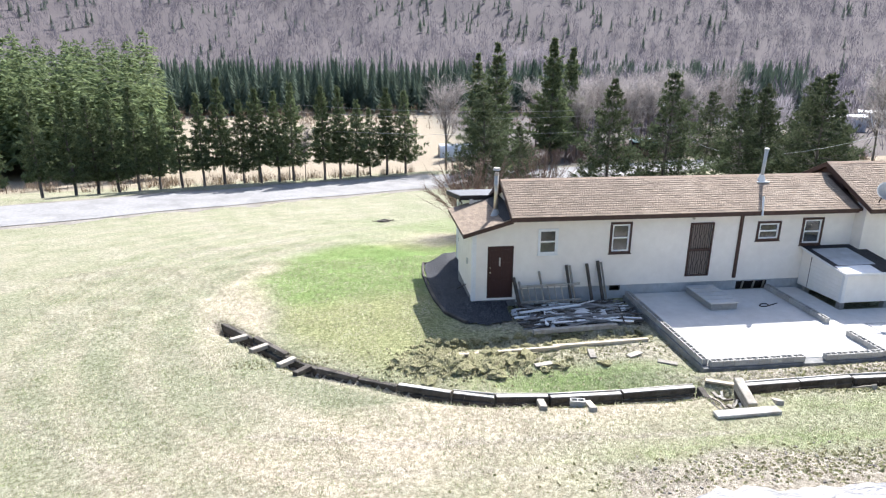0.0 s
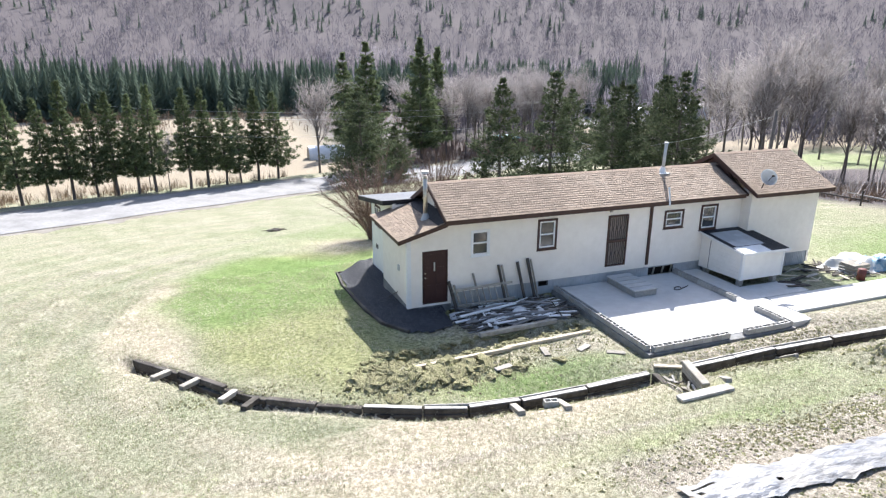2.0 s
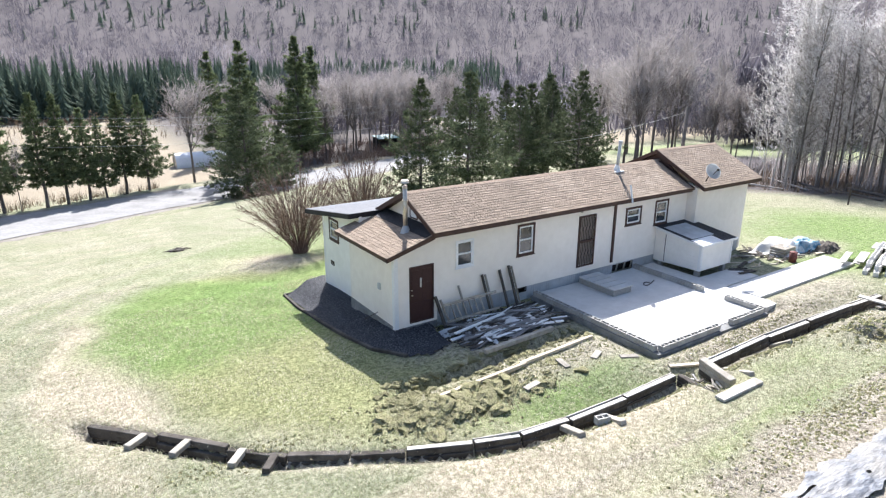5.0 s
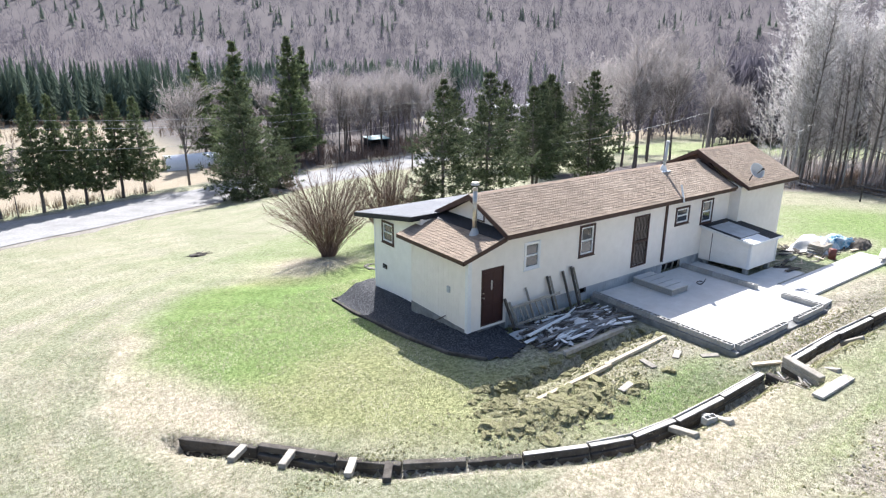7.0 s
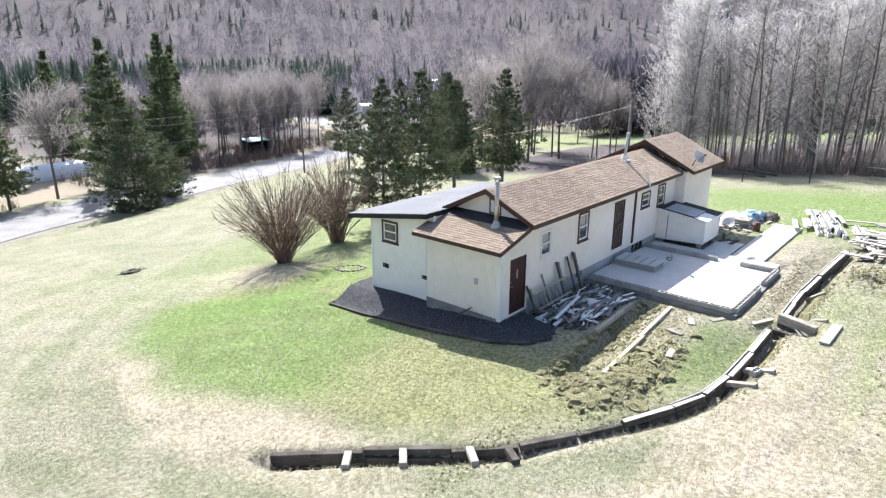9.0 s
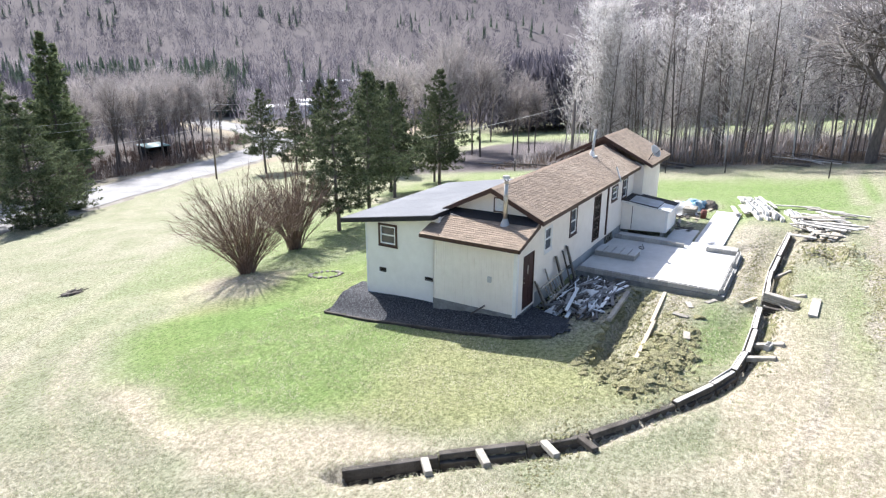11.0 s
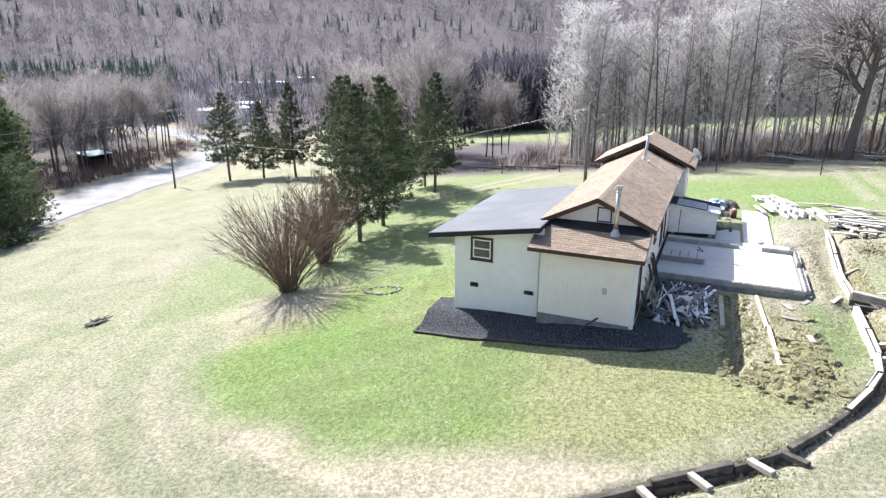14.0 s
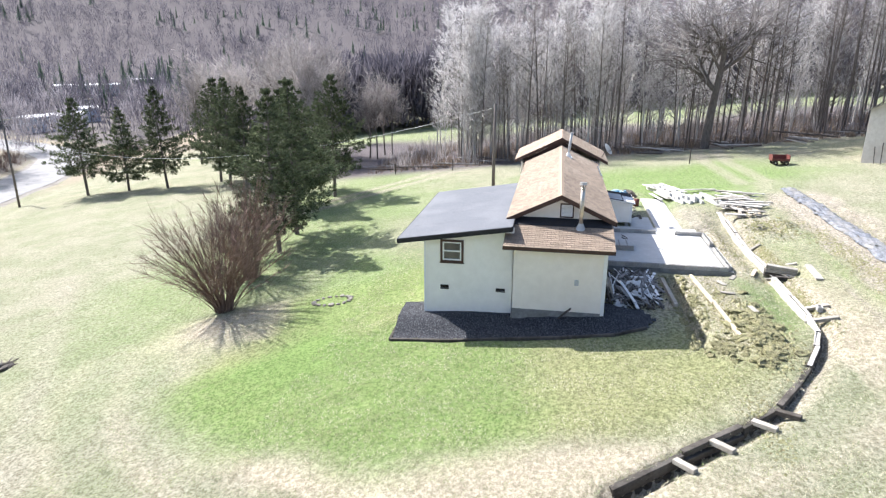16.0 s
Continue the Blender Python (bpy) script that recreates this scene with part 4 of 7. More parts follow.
for i in range(26):
    for j in range(15):
        x, y = -150 + i * 4.7 + PL.normal(0, 0.8), 100 + j * 4.6 + PL.normal(0, 0.8)
        if x < -0.30 * y - 0.5:
            spots.append((x, y, gz(x, y)))
far_conifers("conifer_plantation", spots, 36, 18, 23, "dense plantation of tall green conifers beyond the road", pines, M["plantation"])
far_conifers("conifer_belt", scatter(37, 1050, 205, 262, -18, 40, lambda x, y, g, u, r: (u < 0.8)), 38, 13, 20, "dark belt of conifers across the tan field", fuller)
far_conifers("valley_conifers", scatter(43, 420, 190, 300, 36, 66, lambda x, y, g, u, r: (u < 0.3) & (g > -0.1) & open_view(x, y, u * 1.5, r)), 44, 11, 20, "dark conifers among the homes across the valley", fuller)
far_bare("pale_valley_woods", scatter(45, 500, 150, 270, 28, 60, lambda x, y, g, u, r: (u < 0.09) & open_view(x, y, u * 0.6, r)), 46, 10, 15, 320, "pale budding trees on the valley floor", M["pale_hill"], 0.3)
far_bare("pale_hill_woods", scatter(49, 5000, 262, 420, -45, 80, lambda x, y, g, u, r: (u < np.where(g < -0.18, 0.75, 0.02))), 50, 11, 15, 60, "pale budding woods at the foot of the hillside", M["pale_hill"], 0.4)
far_bare("valley_brush", scatter(39, 3200, 150, 240, -25, 85, lambda x, y, g, u, r: (u < np.where(g > 0.0, 0.5, 0.1)) & open_view(x, y, u * 2, r)), 40, 2.5, 5, 22, "dry brown brush along the valley floor", M["dry_brush"])
far_bare("field_edge_woods", scatter(47, 1500, 100, 142, 62, 118, lambda x, y, g, u, r: (u < 0.6) & (x > 104)), 48, 13, 19, 90, "leafless grey woods beyond the far field", M["far_twig"], 0.6)
far_bare("valley_woods", scatter(41, 2000, 135, 262, 12, 110, lambda x, y, g, u, r: (u < 0.8) & (x > 0.35 * (y - 20)) & open_view(x, y, u, r)), 42, 11, 18, 130, "leafless grey woods on the valley floor", M["far_twig"], 0.4)


# ---- the house ----
def wall_sheet(axis, at, u0, u1, z0, z1, holes=(), thick=0.12, inward=1):
    """A wall in the plane axis = at, from u0 to u1, with rectangular openings (u0, u1, z0, z1) right through it."""
    us = sorted({u0, u1, *[h[0] for h in holes], *[h[1] for h in holes]})
    zs = sorted({z0, z1, *[h[2] for h in holes], *[h[3] for h in holes]})
    bm = bmesh.new()
    solid = {}
    for i in range(len(us) - 1):
        for j in range(len(zs) - 1):
            cu, cz = (us[i] + us[i + 1]) / 2, (zs[j] + zs[j + 1]) / 2
            solid[i, j] = not any(h[0] < cu < h[1] and h[2] < cz < h[3] for h in holes)
    made = {}

    def v(u, z, k):
        key = (round(u, 4), round(z, 4), k)
        if key not in made:
            d = at + (thick * inward if k else 0)
            made[key] = bm.verts.new((u, d, z) if axis == "y" else (d, u, z))
        return made[key]

    for (i, j), s in solid.items():
        if not s:
            continue
        a, b, c, d = us[i], us[i + 1], zs[j], zs[j + 1]
        bm.faces.new((v(a, c, 0), v(b, c, 0), v(b, d, 0), v(a, d, 0)))
        bm.faces.new((v(a, d, 1), v(b, d, 1), v(b, c, 1), v(a, c, 1)))
        for (di, dj), e in (((-1, 0), ((a, c), (a, d))), ((1, 0), ((b, c), (b, d))), ((0, -1), ((a, c), (b, c))), ((0, 1), ((a, d), (b, d)))):
            if not solid.get((i + di, j + dj), False):
                (p, q), (r, t) = e
                bm.faces.new((v(p, q, 0), v(r, t, 0), v(r, t, 1), v(p, q, 1)))
    bmesh.ops.recalc_face_normals(bm, faces=bm.faces)
    return bm


def prism(points, axis, a, b):
    """A solid from an outline of points in the plane across axis, from a to b along it."""
    bm = bmesh.new()

    def put(p, d):
        return {"x": (d, p[0], p[1]), "y": (p[0], d, p[1]), "z": (p[0], p[1], d)}[axis]

    lo, hi = [bm.verts.new(put(p, a)) for p in points], [bm.verts.new(put(p, b)) for p in points]
    bm.faces.new(lo)
    bm.faces.new(hi[::-1])
    for i in range(len(points)):
        j = (i + 1) % len(points)
        bm.faces.new((lo[i], hi[i], hi[j], lo[j]))
    bmesh.ops.recalc_face_normals(bm, faces=bm.faces)
    return bm


def frame_bm(axis, at, u0, u1, z0, z1, width, depth):
    """A rectangular frame of four mitred bars standing proud of a wall, towards minus axis."""
    bm = bmesh.new()
    for a, b, c, d in ((u0, u1, z1 - width, z1), (u0, u1, z0, z0 + width), (u0, u0 + width, z0 + width, z1 - width), (u1 - width, u1, z0 + width, z1 - width)):
        if axis == "y":
            box(bm, a, b, at - depth, at, c, d)
        else:
            box(bm, at - depth, at, a, b, c, d)
    return bm


def add_window(house, axis, at, u0, u1, z0, z1, trim, trim_w, label, curtain=False):
    """A sash window: outer trim, white frame, a meeting rail, two panes and a sill."""
    win = part("window", frame_bm(axis, at, u0, u1, z0, z1, trim_w, 0.035), trim, house, label)
    i0, i1, b0, b1 = u0 + trim_w, u1 - trim_w, z0 + trim_w, z1 - trim_w
    part("frame", frame_bm(axis, at + 0.045, i0, i1, b0, b1, 0.06, 0.06), M["white_trim"], win, "white sash frame")
    mid = b0 + (b1 - b0) * 0.5

    def slab(name, a, b, c, d, y0, y1, m):
        bm = cuboid(a, b, at + y0, at + y1, c, d) if axis == "y" else cuboid(at + y0, at + y1, a, b, c, d)
        return part(name, bm, m, win)

    slab("meeting_rail", i0 + 0.06, i1 - 0.06, mid - 0.03, mid + 0.03, -0.005, 0.035, M["white_trim"])
    slab("pane", i0 + 0.06, i1 - 0.06, mid + 0.03, b1 - 0.06, 0.03, 0.036, M["glass"])
    slab("pane", i0 + 0.06, i1 - 0.06, b0 + 0.06, mid - 0.03, 0.015, 0.021, M["glass"])
    slab("sill", u0 - 0.03, u1 + 0.03, z0 - 0.03, z0 - 0.003, -0.06, 0.0, trim)
    if curtain:
        slab("curtain", i0 + 0.06, i1 - 0.06, b0 + 0.06, b1 - 0.06, 0.1, 0.11, M["curtain"])
    return win


FY, BY = 22.59, 26.25
house = thing("house", "long low cream single-storey house with tan shingle roof and brown trim", "house", (12, 24, -0.8))
SD = (12.97, 13.99, 0.02, 2.3)
WINS = [(6.66, 7.47, 1.17, 2.23), (9.6, 10.5, 1.12, 2.42), (15.88, 16.93, 1.45, 2.28), (17.88, 18.83, 1.2, 2.38)]


def inset(w, d):
    return (w[0] + d, w[1] - d, w[2] + d, w[3] - d)


holes = [inset(WINS[0], 0.05)] + [inset(w, 0.09) for w in WINS[1:]] + [inset(SD, 0.06)]
part("wall", wall_sheet("y", FY, 5.85, 20.2, -0.25, 2.72, holes), M["siding"], house)
part("wall", wall_sheet("y", BY + 0.12, 5.85, 20.2, -0.25, 2.72, (), 0.12, -1), M["siding"], house)
part("floor", cuboid(5.97, 24.2, FY + 0.13, BY - 0.01, -0.3, -0.02), M["old_timber"], house)
# shed end: front wall, west wall of vertical boards, and the gable above its roof
DOOR = (4.66, 5.70, -0.58, 1.58)
part("wall", wall_sheet("y", FY, 4.08, 5.85, -0.68, 2.06, [DOOR]), M["siding"], house)
part("wall", prism([(4.08, 2.06), (5.85, 2.06), (5.85, 2.66), (4.08, 2.16)], "y", FY, FY + 0.12), M["siding"], house)
part("corner_board", cuboid(4.055, 4.20, FY - 0.025, FY - 0.001, -0.68, 2.1), M["white_trim"], house, "white corner board")
part("corner_board", cuboid(4.03, 4.055, FY - 0.025, FY + 0.12, -0.68, 2.05), M["white_trim"], house, "white corner board")
part("wall", wall_sheet("x", 4.08, FY + 0.12, BY, -0.60, 2.1), M["siding"], house)
part("wall", wall_sheet("y", BY, 4.08, 4.6, -0.9, 2.1, (), 0.1, -1), M["siding"], house)
part("foundation", cuboid(4.06, 4.2, FY + 0.02, BY + 0.0, -1.4, -0.60), M["foundation"], house, "rough grey concrete footing")
part("foundation", cuboid(4.16, 5.85, FY + 0.02, FY + 0.14, -1.1, -0.68), M["foundation"], house)
gable = [(22.60, 2.3), (26.36, 2.3), (26.36, 2.74), (24.45, 3.72), (22.60, 2.74)]
part("gable", prism(gable, "x", 5.85, 5.95), M["siding"], house)
part("wall", prism([(22.05, -0.8), (26.95, -0.8), (26.95, 2.78), (24.45, 4.2), (22.05, 2.78)], "x", 24.23, 24.35), M["siding"], house)
part("wall", prism([(22.05, -0.25), (22.59, -0.25), (22.59, 3.0), (22.05, 2.78)], "x", 20.2, 20.32), M["siding"], house)
part("gable", prism([(22.59, 2.7), (26.95, 2.7), (24.45, 4.2)], "x", 20.2, 20.32), M["brown_trim"], house, "brown gable above the lower roof")
part("wall", wall_sheet("y", 22.05, 20.32, 24.23, -0.25, 2.8), M["siding"], house)
part("wall", wall_sheet("y", 26.95, 20.2, 24.23, -0.8, 2.8, (), 0.12, -1), M["siding"], house)
louver = part("gable_vent", frame_bm("x", 5.85, 23.92, 24.48, 2.85, 3.45, 0.05, 0.03), M["brown_trim"], house, "white louvred gable vent in a brown frame")
for i in range(9):
    part("slat", beam_bm((5.838, 23.97, 2.93 + i * 0.055), (5.838, 24.43, 2.93 + i * 0.055), 0.012, 0.046, twist=20), M["white_trim"], louver)
part("backing", cuboid(5.842, 5.848, 23.96, 24.44, 2.9, 3.4), M["skirt"], louver)
# annex under its own flat roof
AX, AY0, AY1 = 4.55, 26.25, 29.98


def annex_z(y):
    return 2.80 - 0.155 * (y - 26.34)


AW = (28.31, 29.28, 1.05, 2.03)
part("wall", wall_sheet("x", AX, AY0 + 0.001, AY1, -1.3, 2.02, [inset(AW, 0.09), (28.95, 29.26, -0.13, 0.02), (26.58, 26.92, -0.12, 0.0)]), M["siding_white"], house)
part("wall", prism([(AY0 + 0.001, 2.02), (AY1, 2.02), (AY1, annex_z(AY1) - 0.16), (AY0 + 0.001, annex_z(AY0) - 0.16)], "x", AX, AX + 0.12), M["siding_white"], house)
part("wall", prism([(AX + 0.12, -1.22), (12.8, -1.22), (12.8, 2.05), (AX + 0.12, 2.05)], "y", AY1 - 0.12, AY1), M["siding_white"], house)
part("wall", prism([(BY + 0.13, -1.0), (AY1 - 0.12, -1.0), (AY1 - 0.12, 2.05), (BY + 0.13, 2.5)], "x", 12.68, 12.8), M["siding_white"], house)
part("wall", prism([(AX + 0.12, 1.9), (5.85, 1.9), (5.85, 2.62), (AX + 0.12, 2.62)], "y", AY0 + 0.06, AY0 + 0.14), M["siding_white"], house)
part("corner_board", cuboid(AX - 0.02, AX - 0.001, AY1 - 0.09, AY1, -1.3, 2.05), M["white_trim"], house)
part("foundation", cuboid(AX + 0.06, AX + 0.16, BY + 0.02, AY1 - 0.05, -1.95, -1.3), M["foundation"], house)
part("foundation", cuboid(AX + 0.16, 12.7, AY1 - 0.14, AY1 - 0.04, -2.2, -1.22), M["foundation"], house)
for a, b, c, d in ((28.95, 29.26, -0.13, 0.02), (26.58, 26.92, -0.12, 0.0)):
    vent = part("wall_vent", frame_bm("x", AX, a - 0.02, b + 0.02, c - 0.02, d + 0.02, 0.03, 0.02), M["iron"], house, "small black crawl space vent")
    part("backing", cuboid(AX + 0.06, AX + 0.07, a, b, c, d), M["iron"], vent)
    for i in range(3):
        part("slat", cuboid(AX + 0.01, AX + 0.03, a, b, c + 0.02 + i * 0.04, c + 0.035 + i * 0.04), M["iron"], vent)
add_window(house, "x", AX, *AW, M["brown_trim"], 0.09, "dark-trimmed white sash window")
# windows and doors of the long front
add_window(house, "y", FY, *WINS[0], M["white_trim"], 0.05, "white-framed sash window")
for w in WINS[1:]:
    add_window(house, "y", FY, *w, M["brown_trim"], 0.09, "brown-trimmed white sash window", w is WINS[3])
sd = part("screen_door", frame_bm("y", FY, *SD, 0.07, 0.04), M["brown_trim"], house, "brown security screen door with curved bars")
part("panel", cuboid(SD[0] + 0.07, SD[1] - 0.07, FY + 0.05, FY + 0.06, SD[2] + 0.07, SD[3] - 0.07), M["screen"], sd)
part("inner_door", cuboid(SD[0] + 0.06, SD[1] - 0.06, FY + 0.1, FY + 0.115, SD[2] + 0.06, SD[3] - 0.06), M["curtain"], sd)
part("cross_rail", cuboid(SD[0] + 0.07, SD[1] - 0.07, FY - 0.03, FY + 0.03, 1.1, 1.2), M["brown_trim"], sd)
for i in range(9):
    u = SD[0] + 0.12 + i * (SD[1] - SD[0] - 0.24) / 8
    for c, d in ((SD[2] + 0.07, 1.1), (1.2, SD[3] - 0.07)):
        bm = rod_bm((u, FY - 0.01, c), (u, FY - 0.01, (c + d) / 2 - 0.12), 0.014, n=5)
        rod_bm((u, FY - 0.01, (c + d) / 2 - 0.12), (u + (0.035 if i % 2 else -0.035), FY - 0.01, (c + d) / 2), 0.014, n=5, bm=bm)
        rod_bm((u + (0.035 if i % 2 else -0.035), FY - 0.01, (c + d) / 2), (u, FY - 0.01, (c + d) / 2 + 0.12), 0.014, n=5, bm=bm)
        rod_bm((u, FY - 0.01, (c + d) / 2 + 0.12), (u, FY - 0.01, d), 0.014, n=5, bm=bm)
        part("bar", bm, M["iron"], sd)
door = part("door", cuboid(DOOR[0] + 0.03, DOOR[1] - 0.03, FY + 0.03, FY + 0.075, DOOR[2] + 0.03, DOOR[3] - 0.03, 0.006), M["door"], house, "weathered maroon panel door")
for cx in (DOOR[0] + 0.29, DOOR[1] - 0.29):
    for c, d in ((-0.42, 0.18), (0.28, 0.9), (1.0, 1.42)):
        bm = cuboid(cx - 0.17, cx + 0.17, FY + 0.018, FY + 0.03, c, d)
        bmesh.ops.inset_individual(bm, faces=[f for f in bm.faces if f.normal.y < -0.9 or abs(f.calc_center_median().y - FY - 0.018) < 1e-4], thickness=0.04, depth=-0.008)
        part("panel", bm, M["door"], door)
part("knob", rod_bm((DOOR[0] + 0.12, FY - 0.03, 0.5), (DOOR[0] + 0.12, FY + 0.03, 0.5), 0.03, 0.022, 10), M["galv"], door, "dull metal knob")
part("knob", rod_bm((DOOR[0] + 0.12, FY + 0.005, 0.68), (DOOR[0] + 0.12, FY + 0.03, 0.68), 0.025, n=10), M["galv"], door)
part("glazing", cuboid(DOOR[0] + 0.47, DOOR[0] + 0.53, FY + 0.012, FY + 0.03, 0.75, 1.1), M["curtain"], door)
part("door_frame", frame_bm("y", FY + 0.08, DOOR[0] - 0.0, DOOR[1], DOOR[2], DOOR[3], 0.03, 0.09), M["brown_trim"], house)
part("downpipe", cuboid(15.08, 15.22, FY - 0.07, FY - 0.001, -0.12, 2.66, 0.012), M["brown_trim"], house, "flat brown vertical cover strip")
part("porch_light", rod_bm((13.05, FY - 0.1, 2.5), (13.05, FY - 0.0, 2.55), 0.05, 0.07, 10), M["galv"], house)
part("meter_box", cuboid(4.0, 4.079, 23.62, 23.78, 0.55, 0.78, 0.01), M["skirt"], house, "small grey outlet box")
# skirting of ribbed metal, with a vent and a basement opening
part("skirting", wall_sheet("y", FY + 0.05, 5.85, 20.2, -1.0, -0.25, [(9.8, 10.2, -0.47, -0.28), (15.35, 16.75, -0.9, -0.32)], 0.04), M["skirt"], house, "grey ribbed metal skirting")
for i in range(118):
    u = 5.95 + i * 0.12
    if not (9.75 < u < 10.25 or 15.3 < u < 16.8):
        part("rib", cuboid(u, u + 0.035, FY + 0.035, FY + 0.05, -1.0, -0.25), M["skirt"], house)
part("basement_wall", cuboid(5.9, 20.1, FY + 0.5, FY + 0.6, -1.1, -0.3), M["iron"], house)
part("vent", frame_bm("y", FY + 0.05, 9.78, 10.22, -0.48, -0.27, 0.03, 0.03), M["iron"], house)
part("skirting", cuboid(20.25, 24.3, 22.12, 22.16, -1.0, -0.25), M["skirt"], house)
for i in range(33):
    part("rib", cuboid(20.3 + i * 0.12, 20.34 + i * 0.12, 22.1, 22.12, -1.0, -0.25), M["skirt"], house)
for k, x in enumerate((15.6, 16.1, 16.55)):
    part("basement_pipe", rod_bm((x, FY + 0.1, -0.95), (x + 0.05, FY + 0.02, -0.3), 0.04, n=8), M["galv"], house)


# ---- roofs ----
def roof_side(y_eave, z_eave, y_ridge, z_ridge, x0, x1, thick=0.14):
    s = 1 if y_ridge > y_eave else -1
    return prism([(y_eave, z_eave - 0.03), (y_ridge, z_ridge - 0.03), (y_ridge, z_ridge - thick - 0.05), (y_eave, z_eave - thick)], "x", x0, x1)


SH = random.Random(5)


def shingles(origin, along, up, length, slope_len, course, tab, parent, material, first_parts):
    """Courses of overlapping shingle tabs up a slope. The first stretch is single pieces, the rest one mesh."""
    o, a, u = Vector(origin), Vector(along).normalized(), Vector(up).normalized()
    n = a.cross(u).normalized()
    if n.z < 0:
        n = -n
    meshes, V, F = {}, [], []
    rows = int(slope_len / course + 0.5)
    for r in range(rows):
        s0 = r * course
        hgt = min(course * 1.35, slope_len - s0 + 0.02)
        p = -(r % 2) * tab * 0.5 - SH.random() * 0.05
        while p < length:
            a0, a1 = max(p, 0), min(p + tab, length)
            p += tab
            if a1 - a0 < 0.03:
                continue
            lift = 0.016 + SH.uniform(-0.003, 0.007)
            g = 0.005
            loc = [(a0 + g, s0, 0.002), (a1 - g, s0, 0.002), (a1 - g, s0 + hgt, 0.001), (a0 + g, s0 + hgt, 0.001), (a0 + g, s0, lift), (a1 - g, s0, lift), (a1 - g, s0 + hgt, 0.004), (a0 + g, s0 + hgt, 0.004)]
            faces = [(4, 5, 6, 7), (0, 1, 5, 4), (1, 2, 6, 5), (0, 4, 7, 3), (3, 7, 6, 2)]
            if a0 < first_parts:
                key = (round(a1 - a0, 2), round(hgt, 2))
                if key not in meshes:
                    w = a1 - a0 - 2 * g
                    mm = bpy.data.meshes.new("shingle")
                    mm.from_pydata([(0, 0, 0.002), (w, 0, 0.002), (w, hgt, 0.001), (0, hgt, 0.001), (0, 0, 0.018), (w, 0, 0.018), (w, hgt, 0.004), (0, hgt, 0.004)], [], faces)
                    mm.materials.append(material)
                    meshes[key] = mm
                ob = new("shingle", meshes[key])
                at = o + a * (a0 + g) + u * s0
                ob.parent = parent
                ob.matrix_basis = Matrix(((a.x, u.x, n.x, at.x), (a.y, u.y, n.y, at.y), (a.z, u.z, n.z, at.z + SH.uniform(0, 0.004)), (0, 0, 0, 1)))
                ob.matrix_parent_inverse = Matrix.Translation(-parent.location) if parent.parent is None else Matrix()
            else:
                k = len(V)
                V.extend([tuple(o + a * q[0] + u * q[1] + n * q[2]) for q in loc])
                F.extend([tuple(k + i for i in f) for f in faces])
    if V:
        tagged(mesh_part("shingles", V, F, material, parent), kind="stuff")


main_s = part("roof", roof_side(22.22, 2.83, 24.45, 3.87, 5.5, 20.19), M["brown_trim"], house)
main_n = part("roof", roof_side(26.62, 2.83, 24.45, 3.87, 5.5, 20.19), M["brown_trim"], house)
shed_roof = part("roof", prism([(3.68, 2.15), (5.85, 2.78), (5.85, 2.66), (3.68, 2.03)], "y", 22.36, 26.62), M["brown_trim"], house)
wing_s = part("roof", roof_side(21.6, 2.94, 24.45, 4.36, 20.0, 24.72), M["brown_trim"], house)
wing_n = part("roof", roof_side(27.3, 2.94, 24.45, 4.36, 20.0, 24.72), M["brown_trim"], house)
for x, ye, ze, yr, zr in ((5.47, 22.2, 2.82, 24.45, 3.87), (5.47, 26.64, 2.82, 24.45, 3.87), (19.97, 21.58, 2.93, 24.45, 4.36), (19.97, 27.32, 2.93, 24.45, 4.36), (24.72, 21.58, 2.93, 24.45, 4.36), (24.72, 27.32, 2.93, 24.45, 4.36)):
    part("rake_board", prism([(ye, ze - 0.02), (yr, zr - 0.01), (yr, zr - 0.2), (ye, ze - 0.19)], "x", x, x + 0.028), M["brown_trim"], house)
for a, b, y, z in ((5.47, 20.0, 22.19, 2.8), (5.47, 20.0, 26.62, 2.8), (20.0, 24.72, 21.57, 2.91), (20.0, 24.72, 27.3, 2.91)):
    part("fascia", cuboid(a, b, y, y + 0.028, z - 0.17, z), M["brown_trim"], house)
part("fascia", cuboid(3.65, 3.678, 22.33, 26.64, 2.0, 2.14), M["brown_trim"], house)
part("rake_board", prism([(3.65, 2.14), (5.6, 2.70), (5.6, 2.54), (3.65, 1.99)], "y", 22.33, 22.358), M["brown_trim"], house)
for a, b, y, z in ((5.49, 20.19, 24.45, 3.86), (20.0, 24.73, 24.45, 4.35)):
    n = int((b - a) / 0.25)
    for i in range(n):
        x = a + (b - a) * i / n
        part("ridge_cap", prism([(y - 0.15, z - 0.055), (y, z + 0.022), (y + 0.15, z - 0.055), (y, z + 0.002)], "x", x, x + 0.27), M["ridge"], house)
annex_roof = part("roof", prism([(26.32, annex_z(26.32)), (31.0, annex_z(31.0)), (31.0, annex_z(31.0) - 0.03), (26.32, annex_z(26.32) - 0.03)], "x", 4.15, 13.2), M["deck_roof"], house, "grey rolled roofing over the annex")
for i in range(5):
    x = 4.18 + i * 1.8
    part("roof_sheet", prism([(26.36, annex_z(26.36) + 0.003 + 0.002 * i), (30.98, annex_z(30.98) + 0.003 + 0.002 * i), (30.98, annex_z(30.98) + 0.009 + 0.002 * i), (26.36, annex_z(26.36) + 0.009 + 0.002 * i)], "x", x, x + 1.84), M["deck_roof"], annex_roof)
